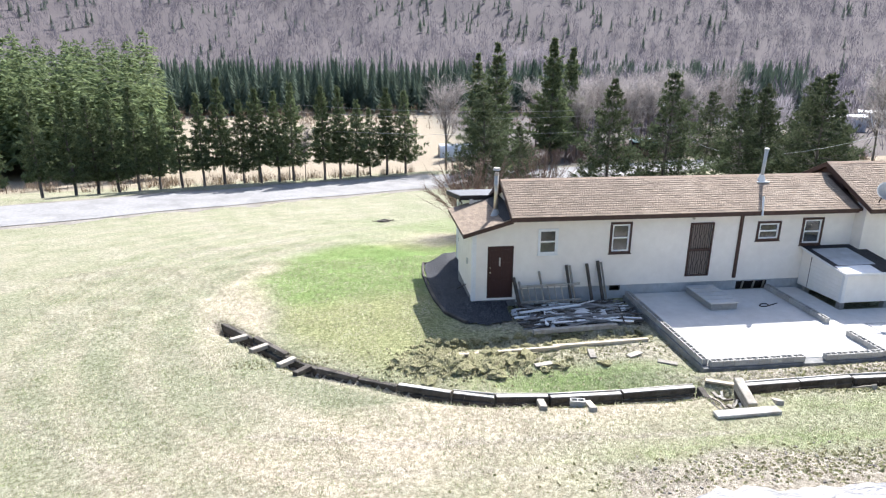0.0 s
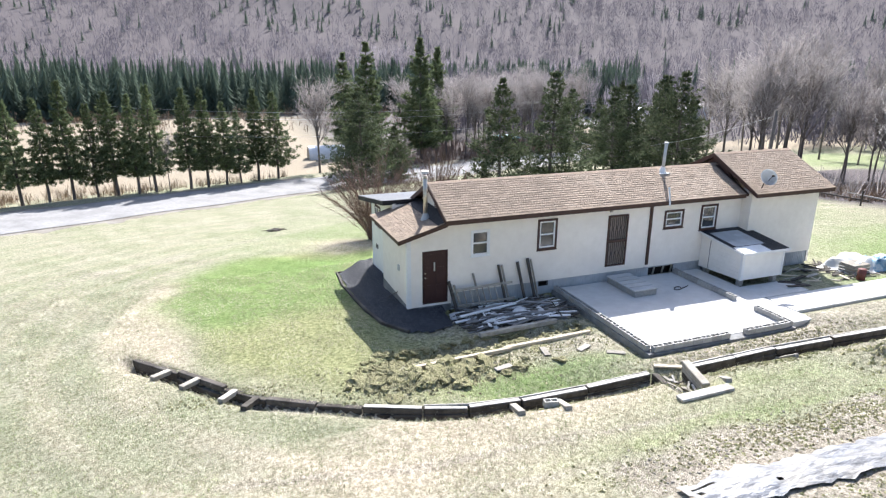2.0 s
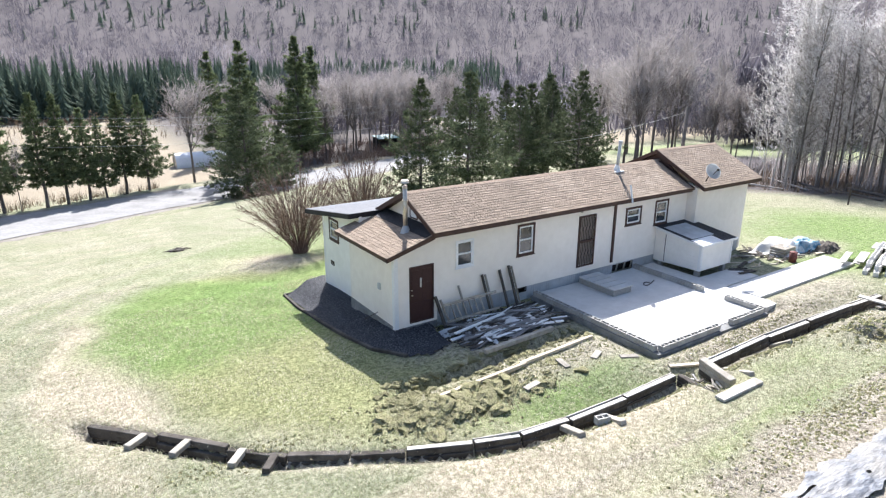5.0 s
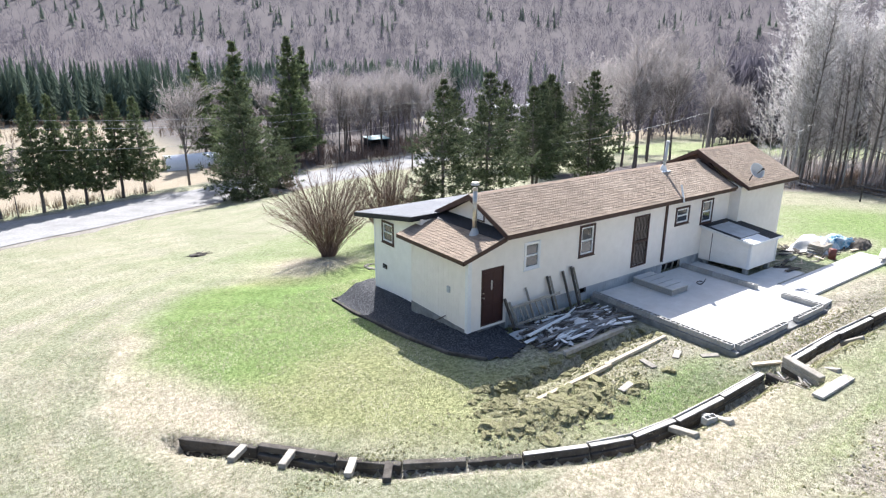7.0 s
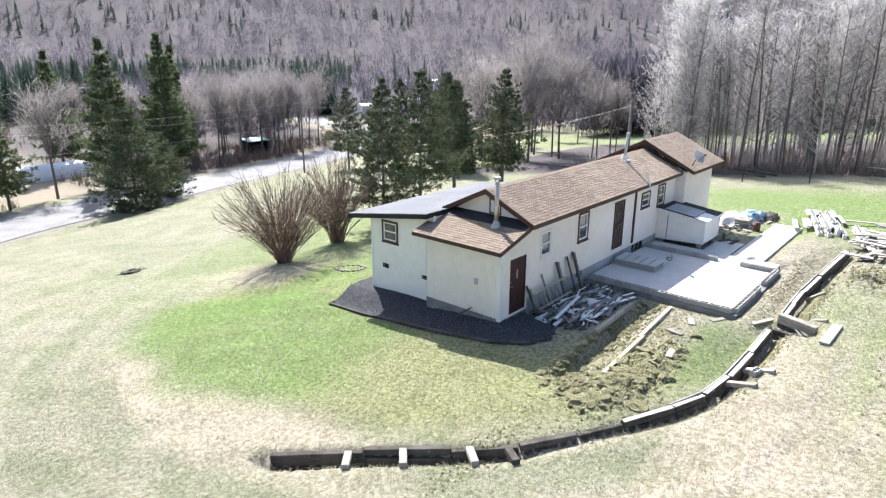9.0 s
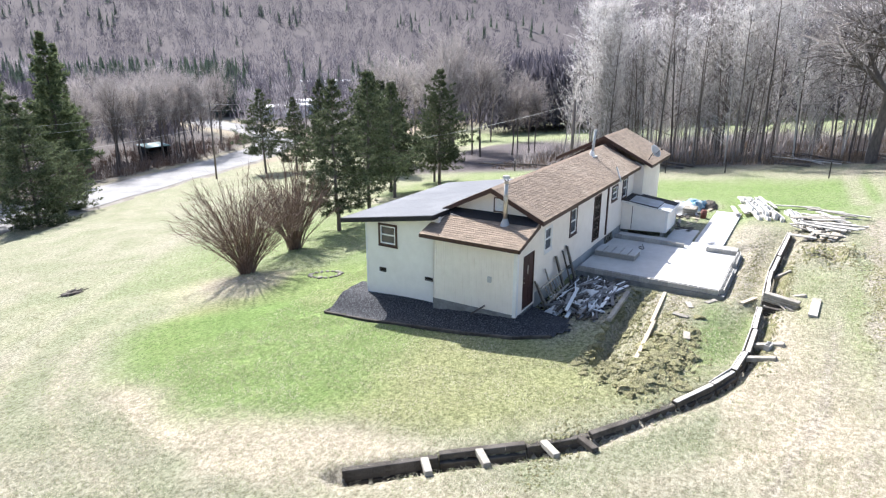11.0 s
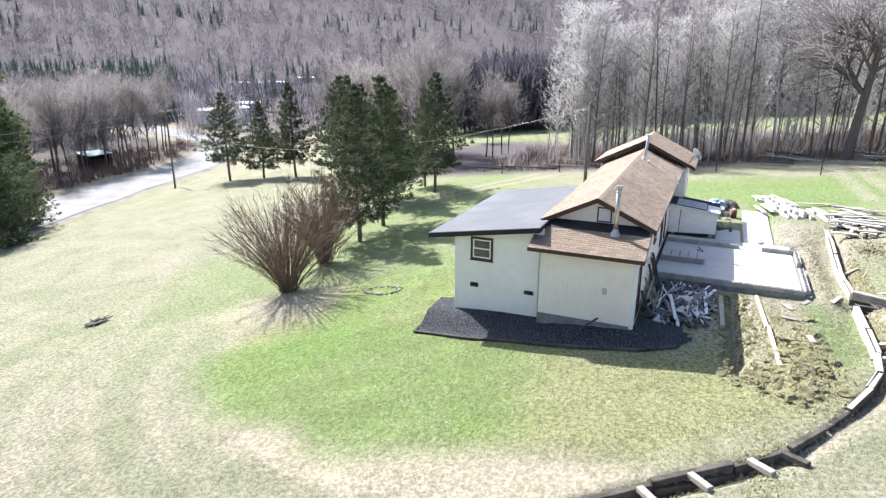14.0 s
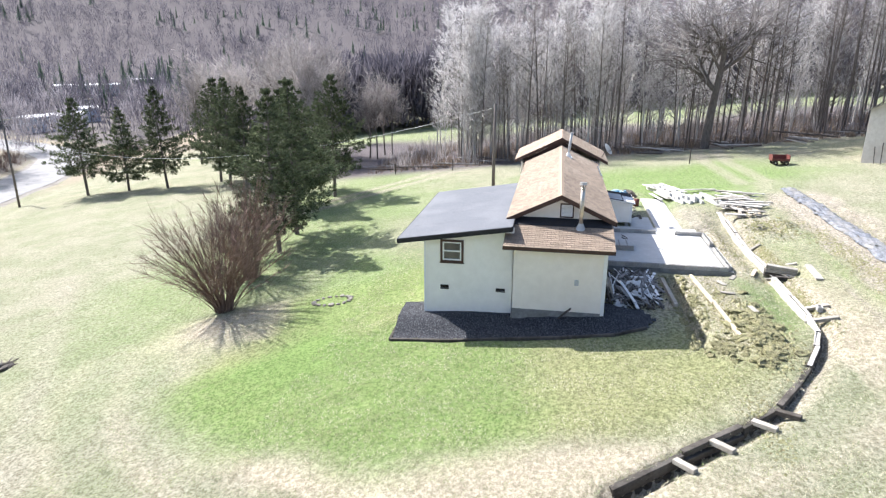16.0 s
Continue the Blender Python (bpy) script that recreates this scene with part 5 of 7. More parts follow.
part("fascia", prism([(26.32, annex_z(26.32) - 0.005), (31.0, annex_z(31.0) - 0.005), (31.0, annex_z(31.0) - 0.2), (26.32, annex_z(26.32) - 0.2)], "x", 4.12, 4.15), M["tar"], house, "near-black fascia board")
part("fascia", cuboid(4.15, 13.2, 31.0, 31.03, annex_z(31) - 0.2, annex_z(31)), M["tar"], house)
part("fascia", cuboid(4.15, 5.8, 26.29, 26.318, annex_z(26.3) - 0.2, annex_z(26.3)), M["tar"], house)
part("soffit", prism([(26.34, annex_z(26.34) - 0.12), (30.98, annex_z(30.98) - 0.12), (30.98, annex_z(30.98) - 0.15), (26.34, annex_z(26.34) - 0.15)], "x", 4.16, 13.1), M["brown_trim"], house)
shingles((5.49, 22.18, 2.802), (1, 0, 0), (0, 2.27, 1.06), 14.5, 2.46, 0.145, 0.31, main_s, M["shingle"], 5.2)
shingles((5.49, 26.66, 2.802), (1, 0, 0), (0, -2.21, 1.06), 14.5, 2.44, 0.145, 0.31, main_n, M["shingle"], 0)
shingles((19.98, 21.56, 2.912), (1, 0, 0), (0, 2.89, 1.43), 4.77, 3.2, 0.145, 0.31, wing_s, M["shingle"], 0)
shingles((19.98, 27.34, 2.912), (1, 0, 0), (0, -2.89, 1.43), 4.77, 3.2, 0.145, 0.31, wing_n, M["shingle"], 0)
shingles((3.64, 22.33, 2.143), (0, 1, 0), (2.2, 0, 0.64), 4.3, 2.28, 0.145, 0.31, shed_roof, M["shingle"], 9)
# black strip: partly felt, partly the gable's shadow put into the colour
part("flashing", prism([(5.22, 2.63), (5.845, 2.812), (5.845, 2.824), (5.22, 2.642)], "y", 22.4, 26.6), M["tar"], shed_roof, "black felt strip that also paints the gable's shadow along the head of the roof")
# vertical boards on the shed's west wall
for i in range(34):
    y = FY + 0.125 + i * 0.1033
    part("board", cuboid(4.064, 4.079, y, y + 0.094, -0.60, 2.08), M["siding"], house)
# flue, vent stack, pipe and dish
flue = thing("chimney_flue", "tall weathered metal chimney flue rising from the shed roof", "chimney", (5.15, 23.64, 2.55))
part("pipe", rod_bm((5.15, 23.64, 2.5), (5.15, 23.64, 4.30), 0.085, n=16), M["galv"], flue, smooth=True)
part("flashing", rod_bm((5.15, 23.64, 2.50), (5.15, 23.64, 2.82), 0.22, 0.09, 16), M["skirt"], flue, "grey cone flashing")
for z in (3.1, 3.7, 4.2):
    part("band", rod_bm((5.15, 23.64, z), (5.15, 23.64, z + 0.05), 0.093, n=16), M["galv"], flue)
part("cap", rod_bm((5.15, 23.64, 4.40), (5.15, 23.64, 4.49), 0.16, 0.13, 16), M["galv"], flue)
for i in range(4):
    w = 1.57 * i
    part("cap_leg", rod_bm((5.15 + 0.075 * math.cos(w), 23.64 + 0.075 * math.sin(w), 4.28), (5.15 + 0.1 * math.cos(w), 23.64 + 0.1 * math.sin(w), 4.41), 0.01, n=5), M["iron"], flue)
stack = thing("vent_stack", "slim pale metal vent stack leaning on the shingle roof", "chimney", (16.75, 24.05, 3.65))
part("pipe", rod_bm((16.76, 24.08, 3.6), (16.72, 23.96, 5.0), 0.07, n=14), M["skirt"], stack, smooth=True)
part("flashing", rod_bm((16.76, 24.08, 3.6), (16.755, 24.07, 3.95), 0.2, 0.08, 12), M["white_trim"], stack)
part("flange", prism([(16.48, 3.62), (17.02, 3.62), (17.02, 3.66), (16.48, 3.66)], "y", 23.85, 24.35), M["white_trim"], stack)
part("cap", rod_bm((16.72, 23.96, 4.98), (16.718, 23.955, 5.06), 0.1, 0.085, 14), M["skirt"], stack)
eave_pipe = thing("eave_pipe", "short white pipe standing at the roof eave", "pipe", (15.75, 22.28, 2.8))
part("pipe", rod_bm((15.7, 22.12, 2.62), (15.85, 22.45, 3.35), 0.04, n=10), M["white_trim"], eave_pipe)
part("bracket", rod_bm((15.72, 22.14, 2.66), (15.72, 22.3, 2.66), 0.02, n=6), M["iron"], eave_pipe)
dish = thing("satellite_dish", "grey satellite dish on the wing roof", "satellite dish", (20.55, 21.85, 3.1))
bm = bmesh.new()
rings = []
face = (Matrix.Translation((20.5, 21.62, 3.62)) @ Vector((-0.35, -0.75, 0.55)).to_track_quat("Z", "Y").to_matrix().to_4x4())
for k in range(6):
    r = 0.36 * k / 5 + 0.001
    rings.append([bm.verts.new(face @ Vector((r * math.cos(6.283 * i / 22), r * 1.08 * math.sin(6.283 * i / 22), 0.55 * r * r))) for i in range(22)])
for r0, r1 in zip(rings, rings[1:]):
    for i in range(22):
        bm.faces.new((r0[i], r0[(i + 1) % 22], r1[(i + 1) % 22], r1[i]))
bmesh.ops.solidify(bm, geom=list(bm.faces), thickness=0.015)
part("reflector", bm, M["skirt"], dish, smooth=True)
part("mast", rod_bm((20.55, 21.95, 3.08), (20.52, 21.72, 3.55), 0.022, n=8), M["iron"], dish)
part("arm", rod_bm((20.52, 21.7, 3.35), (20.32, 21.25, 3.78), 0.014, n=6), M["iron"], dish)
part("receiver", cuboid(20.28, 20.36, 21.18, 21.28, 3.74, 3.83, 0.01), M["iron"], dish)

# ---- the lean-to box ----
BX0, BX1, BY0 = 18.12, 20.42, 20.12
lean = thing("utility_lean_to", "low cream utility box with a sloping black felt roof", "lean-to", (19.2, 21.3, -0.7))
part("front", cuboid(BX0, BX1, BY0, BY0 + 0.05, -0.4, 0.74), M["siding_white"], lean)
for i in range(8):
    part("board", prism([(BY0 - 0.022, -0.4 + i * 0.135), (BY0 - 0.001, -0.4 + i * 0.135), (BY0 - 0.001, -0.275 + i * 0.135), (BY0 - 0.006, -0.275 + i * 0.135)], "x", BX0 + 0.07, BX1 - 0.07), M["siding_white"], lean)
for x in (BX0, BX1 - 0.05):
    part("side", prism([(BY0 + 0.05, -0.4), (FY - 0.01, -0.5), (FY - 0.01, 1.05), (BY0 + 0.05, 0.75)], "x", x, x + 0.05), M["siding_white"], lean)
for i in range(7):
    part("board", cuboid(BX0 - 0.018, BX0 - 0.001, BY0 + 0.06, FY - 0.62, -0.38 + i * 0.155, -0.25 + i * 0.155), M["siding_white"], lean)
part("hatch", prism([(FY - 0.58, -0.45), (FY - 0.05, -0.48), (FY - 0.05, 0.98), (FY - 0.58, 0.9)], "x", BX0 - 0.02, BX0 - 0.001), M["siding"], lean, "cream hatch panel")
part("hatch_gap", cuboid(BX0 - 0.015, BX0 - 0.001, FY - 0.615, FY - 0.585, -0.42, 0.86), M["iron"], lean)
for x in (BX0 - 0.025, BX1 + 0.001):
    part("corner_board", cuboid(x, x + 0.024, BY0 - 0.026, BY0 + 0.09, -0.4, 0.74), M["white_trim"], lean)
for x in (BX0 + 0.0, BX1 - 0.09):
    part("corner_board", cuboid(x, x + 0.09, BY0 - 0.045, BY0 - 0.023, -0.4, 0.74), M["white_trim"], lean)
lid = part("roof", prism([(BY0 - 0.14, 0.76), (FY - 0.005, 1.10), (FY - 0.005, 1.17), (BY0 - 0.14, 0.83)], "x", BX0 - 0.16, BX1 + 0.16), M["tar"], lean, "black felt roof")
part("drip_edge", prism([(BY0 - 0.165, 0.74), (BY0 - 0.141, 0.745), (BY0 - 0.141, 0.845), (BY0 - 0.165, 0.84)], "x", BX0 - 0.16, BX1 + 0.16), M["white_trim"], lean)
part("drip_edge", prism([(BY0 - 0.14, 0.77), (FY - 0.01, 1.11), (FY - 0.01, 1.18), (BY0 - 0.14, 0.84)], "x", BX0 - 0.185, BX0 - 0.161), M["white_trim"], lean)
part("roof_patch", prism([(BY0 + 0.55, 0.938), (FY - 0.35, 1.129), (FY - 0.35, 1.134), (BY0 + 0.55, 0.943)], "x", BX0 + 0.1, BX1 - 0.6), M["skirt"], lid, "pale grey metal patch")
part("roof_patch", prism([(BY0 - 0.13, 0.836), (BY0 + 0.5, 0.931), (BY0 + 0.5, 0.936), (BY0 - 0.13, 0.841)], "x", BX0 - 0.1, BX1 - 0.9), M["white_trim"], lid, "white board patch")
for x in (BX0 + 0.1, BX1 - 0.3):
    for y in (BY0 + 0.1, FY - 0.4):
        part("footing", cuboid(x, x + 0.2, y, y + 0.2, -0.95, -0.4), M["block"], lean)


# ---- slab, block walls and walkway ----
slab = thing("concrete_slab", "bright concrete patio slab with a brushed surface", "patio", (14, 19, -0.8), kind="structure")
part("slab", cuboid(10.55, 18.0, 16.42, 22.5, -0.95, -0.62, 0.01), M["concrete"], slab)
part("slab", cuboid(18.003, 20.6, 18.75, 20.05, -0.95, -0.66, 0.01), M["concrete"], slab)
walkway = thing("walkway", "bright poured concrete walkway leading from the patio", "walkway", (21, 17.9, -0.8), kind="structure")
for i, (a, b) in enumerate(((18.01, 20.0), (20.01, 22.1), (22.11, 24.1), (24.11, 26.0))):
    part("slab", cuboid(a, b, 17.15, 18.6, -0.98, -0.60 - 0.004 * i, 0.012), M["concrete"], walkway)


def block_mesh():
    """A hollow concrete block, 40 x 20 x 20 cm, with its two cores open above."""
    bm = bmesh.new()
    xs, ys = (0.0, 0.033, 0.182, 0.212, 0.361, 0.394), (0.0, 0.036, 0.158, 0.194)
    top = {}
    for i, x in enumerate(xs):
        for j, y in enumerate(ys):
            top[i, j] = bm.verts.new((x, y, 0.194))
    for i in range(5):
        for j in range(3):
            q = (top[i, j], top[i + 1, j], top[i + 1, j + 1], top[i, j + 1])
            if j == 1 and i in (1, 3):
                low = [bm.verts.new((v.co.x, v.co.y, 0.02)) for v in q]
                for k in range(4):
                    bm.faces.new((q[k], q[(k + 1) % 4], low[(k + 1) % 4], low[k]))
                bm.faces.new(low)
            else:
                bm.faces.new(q)
    ring = [top[i, 0] for i in range(6)] + [top[5, j] for j in (1, 2, 3)] + [top[i, 3] for i in (4, 3, 2, 1, 0)] + [top[0, j] for j in (2, 1)]
    low = [bm.verts.new((v.co.x, v.co.y, 0)) for v in ring]
    for k in range(len(ring)):
        bm.faces.new((ring[k], low[k], low[(k + 1) % len(ring)], ring[(k + 1) % len(ring)]))
    bm.faces.new(low[::-1])
    bmesh.ops.recalc_face_normals(bm, faces=bm.faces)
    me_ = bpy.data.meshes.new("block")
    bm.to_mesh(me_)
    bm.free()
    me_.materials.append(M["block"])
    return me_


BLOCK = block_mesh()
bw = thing("block_wall", "low wall of hollow grey concrete blocks round the patio", "block wall", (14, 19, -0.62))
BR = random.Random(2)


def lay(x, y, z, turn, n, parent):
    d = Vector((math.cos(radians(turn)), math.sin(radians(turn))))
    for i in range(n):
        ob = new("block", BLOCK)
        ob.parent = parent
        ob.matrix_basis = pose(x + d.x * 0.4 * i, y + d.y * 0.4 * i, z, 0, 0, turn + BR.uniform(-0.7, 0.7))
        ob.matrix_parent_inverse = Matrix.Translation(-parent.location)


lay(10.545, 16.35, -0.618, 90, 15, bw)
lay(10.56, 16.15, -0.618, 0, 8, bw)
lay(14.5, 16.15, -0.618, 0, 5, bw)
lay(16.7, 16.2, -0.618, 90, 4, bw)
lay(16.72, 18.85, -0.618, 90, 9, bw)
part("footing", cuboid(10.30, 10.548, 16.10, 22.4, -1.0, -0.622), M["foundation"], bw)
part("footing", cuboid(10.55, 16.75, 16.08, 16.418, -1.0, -0.64), M["foundation"], bw)
landing = thing("landing_step", "low timber landing with pale planks on the patio", "step", (13.5, 21.4, -0.62))
part("base", cuboid(13.0, 14.08, 20.46, 22.38, -0.62, -0.362, 0.01), M["block"], landing)
for i in range(5):
    part("plank", cuboid(12.95, 14.13, 20.42 + i * 0.4, 20.765 + i * 0.4, -0.36, -0.31, 0.008), M["concrete"], landing)
hose = thing("hose", "dark hose lying loose on the patio slab", "hose", (15.5, 20.6, -0.6))
hb = bmesh.new()
hp = [Vector((15.2 + 0.35 * math.cos(w) + 0.1 * w, 20.7 + 0.15 * math.sin(w * 1.3), -0.60)) for w in (0, 0.6, 1.2, 1.9, 2.6, 3.3, 4.0, 4.8, 5.5)]
for p, q in zip(hp, hp[1:]):
    rod_bm(p, q, 0.02, n=6, bm=hb)
part("tube", hb, M["iron"], hose)

# ---- gravel apron ----
gp = [(2.95, 31.05), (5.5, 31.05), (5.5, 30.0), (4.6, 30.0), (4.6, 29.9), (4.6, 26.3), (4.1, 26.2), (4.1, 22.6), (5.4, 22.5), (5.3, 20.9), (4.3, 20.5), (3.55, 21.0), (2.85, 22.3), (2.7, 26)]
nX, nY = 34, 60
V, F, ids = [], [], {}


def in_poly(x, y, poly):
    c = False
    for (ax, ay), (bx, by) in zip(poly, poly[1:] + poly[:1]):
        if (ay > y) != (by > y) and x < (bx - ax) * (y - ay) / (by - ay) + ax:
            c = not c
    return c


for i in range(nX):
    for j in range(nY):
        x, y = 2.6 + 2.9 * i / nX, 20.3 + 10.9 * j / nY
        if in_poly(x + 0.04, y + 0.09, gp):
            q = []
            for a, b in ((i, j), (i + 1, j), (i + 1, j + 1), (i, j + 1)):
                if (a, b) not in ids:
                    px, py = 2.6 + 2.9 * a / nX, 20.3 + 10.9 * b / nY
                    ids[a, b] = len(V)
                    V.append((px, py, gz(px, py) + 0.05 + (0.27 + 0.055 * max(0.0, py - 26)) * float(smooth(2.9, 4.2, np.array(px))) * float(smooth(20.6, 22.8, np.array(py))) + 0.015 * math.sin(px * 9) * math.cos(py * 8)))
                q.append(ids[a, b])
            F.append(tuple(q))
tagged(mesh_part("gravel_apron", V, F, M["gravel"], None, "", True), "dark grey gravel apron along the house wall", "gravel", kind="structure")


def timber(name, p, q, w, h, material, label, group="", bevel=0.012, twist=0.0, category="timber"):
    root = part(name, beam_bm(p, q, w, h, bevel, twist=twist), material)
    c = (Vector(p) + Vector(q)) / 2
    root.data.transform(Matrix.Translation(-c))
    root.location = c
    return tagged(root, label, category, group)


edge = [(2.9, 31.1), (2.68, 28.6), (2.66, 26.2), (2.75, 23.9), (2.95, 22.2), (3.6, 20.95)]
for (ax, ay), (bx, by) in zip(edge, edge[1:]):
    timber("edging_timber", (ax, ay, gz(ax, ay) + 0.05), (bx, by, gz(bx, by) + 0.05), 0.11, 0.13, M["old_timber"], "dark weathered edging timber beside the gravel apron", "gravel edging")
timber("edging_timber", (2.9, 31.1, gz(2.9, 31.1) + 0.05), (6.0, 31.15, gz(6, 31.1) + 0.05), 0.11, 0.13, M["old_timber"], "dark weathered edging timber beside the gravel apron", "gravel edging")
timber("leaning_board", (3.75, 24.35, -0.8), (4.0, 23.85, -0.42), 0.12, 0.03, M["old_timber"], "dark board leaning against the shed wall", category="board")

# ---- retaining wall of old sleepers ----
TW = random.Random(8)


def sleepers(line, courses, seed, pale_from):
    rs = random.Random(seed)
    for (ax, ay), (bx, by) in zip(line, line[1:]):
        L = math.hypot(bx - ax, by - ay)
        ux, uy = (bx - ax) / L, (by - ay) / L
        za, zb = [float(land(np.array([px - uy * 0.5]), np.array([py + ux * 0.5]), False)[0]) for px, py in ((ax, ay), (bx, by))]
        for c in range(courses):
            drop = 0.06 + c * 0.19 - rs.uniform(-0.03, 0.05)
            o = rs.uniform(-0.03, 0.03) + 0.02 * c
            e = 0.06
            p = Vector((ax + ux * e * 0.3 + uy * o, ay + uy * e * 0.3 - ux * o, za - drop + rs.uniform(-0.02, 0.02)))
            q = Vector((bx - ux * e * 0.3 + uy * o, by - uy * e * 0.3 - ux * o, zb - drop + rs.uniform(-0.02, 0.02)))
            lit_top = c == 0 and ax > pale_from
            log = timber("sleeper", p, q, 0.19, 0.185, M["old_timber"], "dark railway sleeper with a weathered top painted as sunlit in the low retaining wall" if lit_top else "weathered dark railway sleeper in the low retaining wall", "retaining wall sleepers", 0.016)
            # thin pale cap: weathering, and sunlight on the top put into the colour
            if lit_top:
                d, up = (q - p).normalized(), Vector((0, 0, 0.0955))
                part("weathered_top", beam_bm(p + d * 0.02 + up, q - d * 0.02 + up, 0.14, 0.012, 0.004), M["white_timber"], log, "weathered upper face made paler for the sunlight on it")


def inner_boards(line):
    """Added pale boards that face the wall on the house side, whitened for the sunlight there."""
    for (ax, ay), (bx, by) in zip(line, line[1:]):
        L = math.hypot(bx - ax, by - ay)
        ux, uy = (bx - ax) / L, (by - ay) / L
        za, zb = [float(land(np.array([px]), np.array([py + 0.4]), False)[0]) for px, py in ((ax, ay), (bx, by))]
        for c in range(3):
            timber("facing_board", (ax - uy * 0.125 + ux * 0.01, ay + ux * 0.125, za - 0.02 - 0.19 * c), (bx - uy * 0.125 - ux * 0.01, by + ux * 0.125, zb - 0.02 - 0.19 * c), 0.04, 0.18, M["white_timber"], "pale board added for the sunlit house side of the retaining wall", "wall facing boards", 0.006, category="board")


inner_boards(WALL_WEST[6:])
inner_boards(WALL_EAST)
sleepers(WALL_WEST[:5], 3, 1, 0.5)
sleepers(WALL_WEST[4:], 3, 3, 0.5)
sleepers(WALL_EAST, 3, 2, 0)
ties = [((-4.45, 21.2), (-4.95, 20.75), 1), ((-3.55, 20.1), (-4.05, 19.6), 1), ((-2.5, 18.75), (-2.95, 18.2), 1), ((-1.95, 17.95), (-2.35, 17.4), 0), ((4.68, 14.95), (4.48, 13.85), 1), ((6.0, 14.85), (5.8, 13.7), 1), ((11.15, 14.3), (10.8, 13.25), 1), ((14.1, 14.5), (14.2, 13.9), 1)]
for a, b, pale_top in ties:
    timber("tie_timber", (*a, gz(a[0], a[1] + 0.4) + 0.02), (*b, gz(*b) + 0.05), 0.2, 0.15, M["grey_timber" if pale_top else "old_timber"], "short weathered timber lying across the retaining wall", "loose wall timbers", 0.014)
for k in range(3):
    timber("tie_timber", (10.56 - 0.03 * k, 14.7, -0.62 + 0.19 * k), (10.2 - 0.02 * k, 13.42, -0.68 + 0.185 * k), 0.24, 0.18, M["grey_timber" if k else "old_timber"], "weathered sleeper stacked beside the wall gap", "loose wall timbers", 0.02, 6.0)
for k in range(2):
    timber("tie_timber", (9.3, 14.6, -0.42 - 0.19 * k), (9.08, 13.3, -0.4 - 0.19 * k), 0.18, 0.18, M["old_timber"], "dark sleeper running out from the retaining wall", "loose wall timbers", 0.016)
timber("plank", (8.8, 12.98, gz(8.8, 12.95) + 0.06), (10.5, 12.88, gz(10.38, 12.9) + 0.06), 0.3, 0.09, M["white_timber"], "pale broad plank lying on the grass", "loose wall timbers", category="plank")
timber("plank", (9.95, 15.42, gz(9.95, 15.4) + 0.04), (10.95, 14.98, gz(10.9, 15) + 0.06), 0.16, 0.06, M["new_timber"], "pale tan plank bridging the wall gap", "loose wall timbers", category="plank")
GP = random.Random(77)
for i in range(16):
    x, y, w = GP.uniform(9.4, 10.05), GP.uniform(13.5, 14.6), GP.uniform(0, 3.1)
    timber("scrap_board", (x, y, gz(x, y) + 0.04), (x + 0.3 * math.cos(w), y + 0.3 * math.sin(w), gz(x, y) + GP.uniform(0.03, 0.14)), GP.choice((0.06, 0.1)), 0.03, M[GP.choice(("white_timber", "grey_timber", "old_timber"))], "splintered board end lying in the wall gap", "splinters in the wall gap", 0.0, category="board")
timber("beam", (2.75, 17.75, gz(2.75, 17.75) + 0.07), (6.2, 17.95, gz(6.2, 17.95) + 0.06), 0.13, 0.12, M["new_timber"], "long pale beam laid along the trench", "trench beams", category="beam")
timber("beam", (6.0, 18.0, gz(6.0, 18.0) + 0.1), (9.45, 18.25, gz(9.4, 18.2) + 0.06), 0.13, 0.12, M["new_timber"], "long pale beam laid along the trench", "trench beams", category="beam")
timber("beam", (5.75, 19.5, gz(5.75, 19.5) + 0.1), (8.9, 19.62, gz(8.9, 19.6) + 0.1), 0.17, 0.16, M["grey_timber"], "whitish square beam at the edge of the scrap heap", "trench beams", category="beam")
lone = thing("loose_block", "single hollow concrete block lying by the wall", "block", (5.3, 14.1, gz(5.3, 14.1)))
ob = new("block", BLOCK)
ob.parent = lone
ob.matrix_basis = pose(0, 0, 0.0, 0, 0, -12)
for x, y, tw in ((5.0, 16.6, 10), (8.2, 17.0, 25), (9.0, 16.6, -30), (7.0, 16.9, 80)):
    timber("plank", (x, y, gz(x, y) + 0.03), (x + 0.6 * math.cos(radians(tw)), y + 0.6 * math.sin(radians(tw)), gz(x, y) + 0.04), 0.22, 0.04, M["grey_timber"], "short grey board lying on bare soil", "loose boards", category="plank")

# clods of turned earth along the trench
CL = random.Random(6)
clods = []
for k in range(3):
    bm = bmesh.new()
    bmesh.ops.create_icosphere(bm, subdivisions=2, radius=1.0)
    for v in bm.verts:
        f = 1 + 0.6 * noise.noise(v.co * 1.9 + Vector((k * 7, 0, 0))) + 0.5 * noise.noise(v.co * 4.5)
        v.co = Vector((v.co.x * f, v.co.y * f, v.co.z * f * 0.9))
    mm = bpy.data.meshes.new("clod")
    bm.to_mesh(mm)
    bm.free()
    mm.materials.append(M["soil"])
    clods.append(mm)
heap = thing("earth_heap", "rough clods of turned brown earth beside the trench", "soil", (4, 17.5, -0.7))
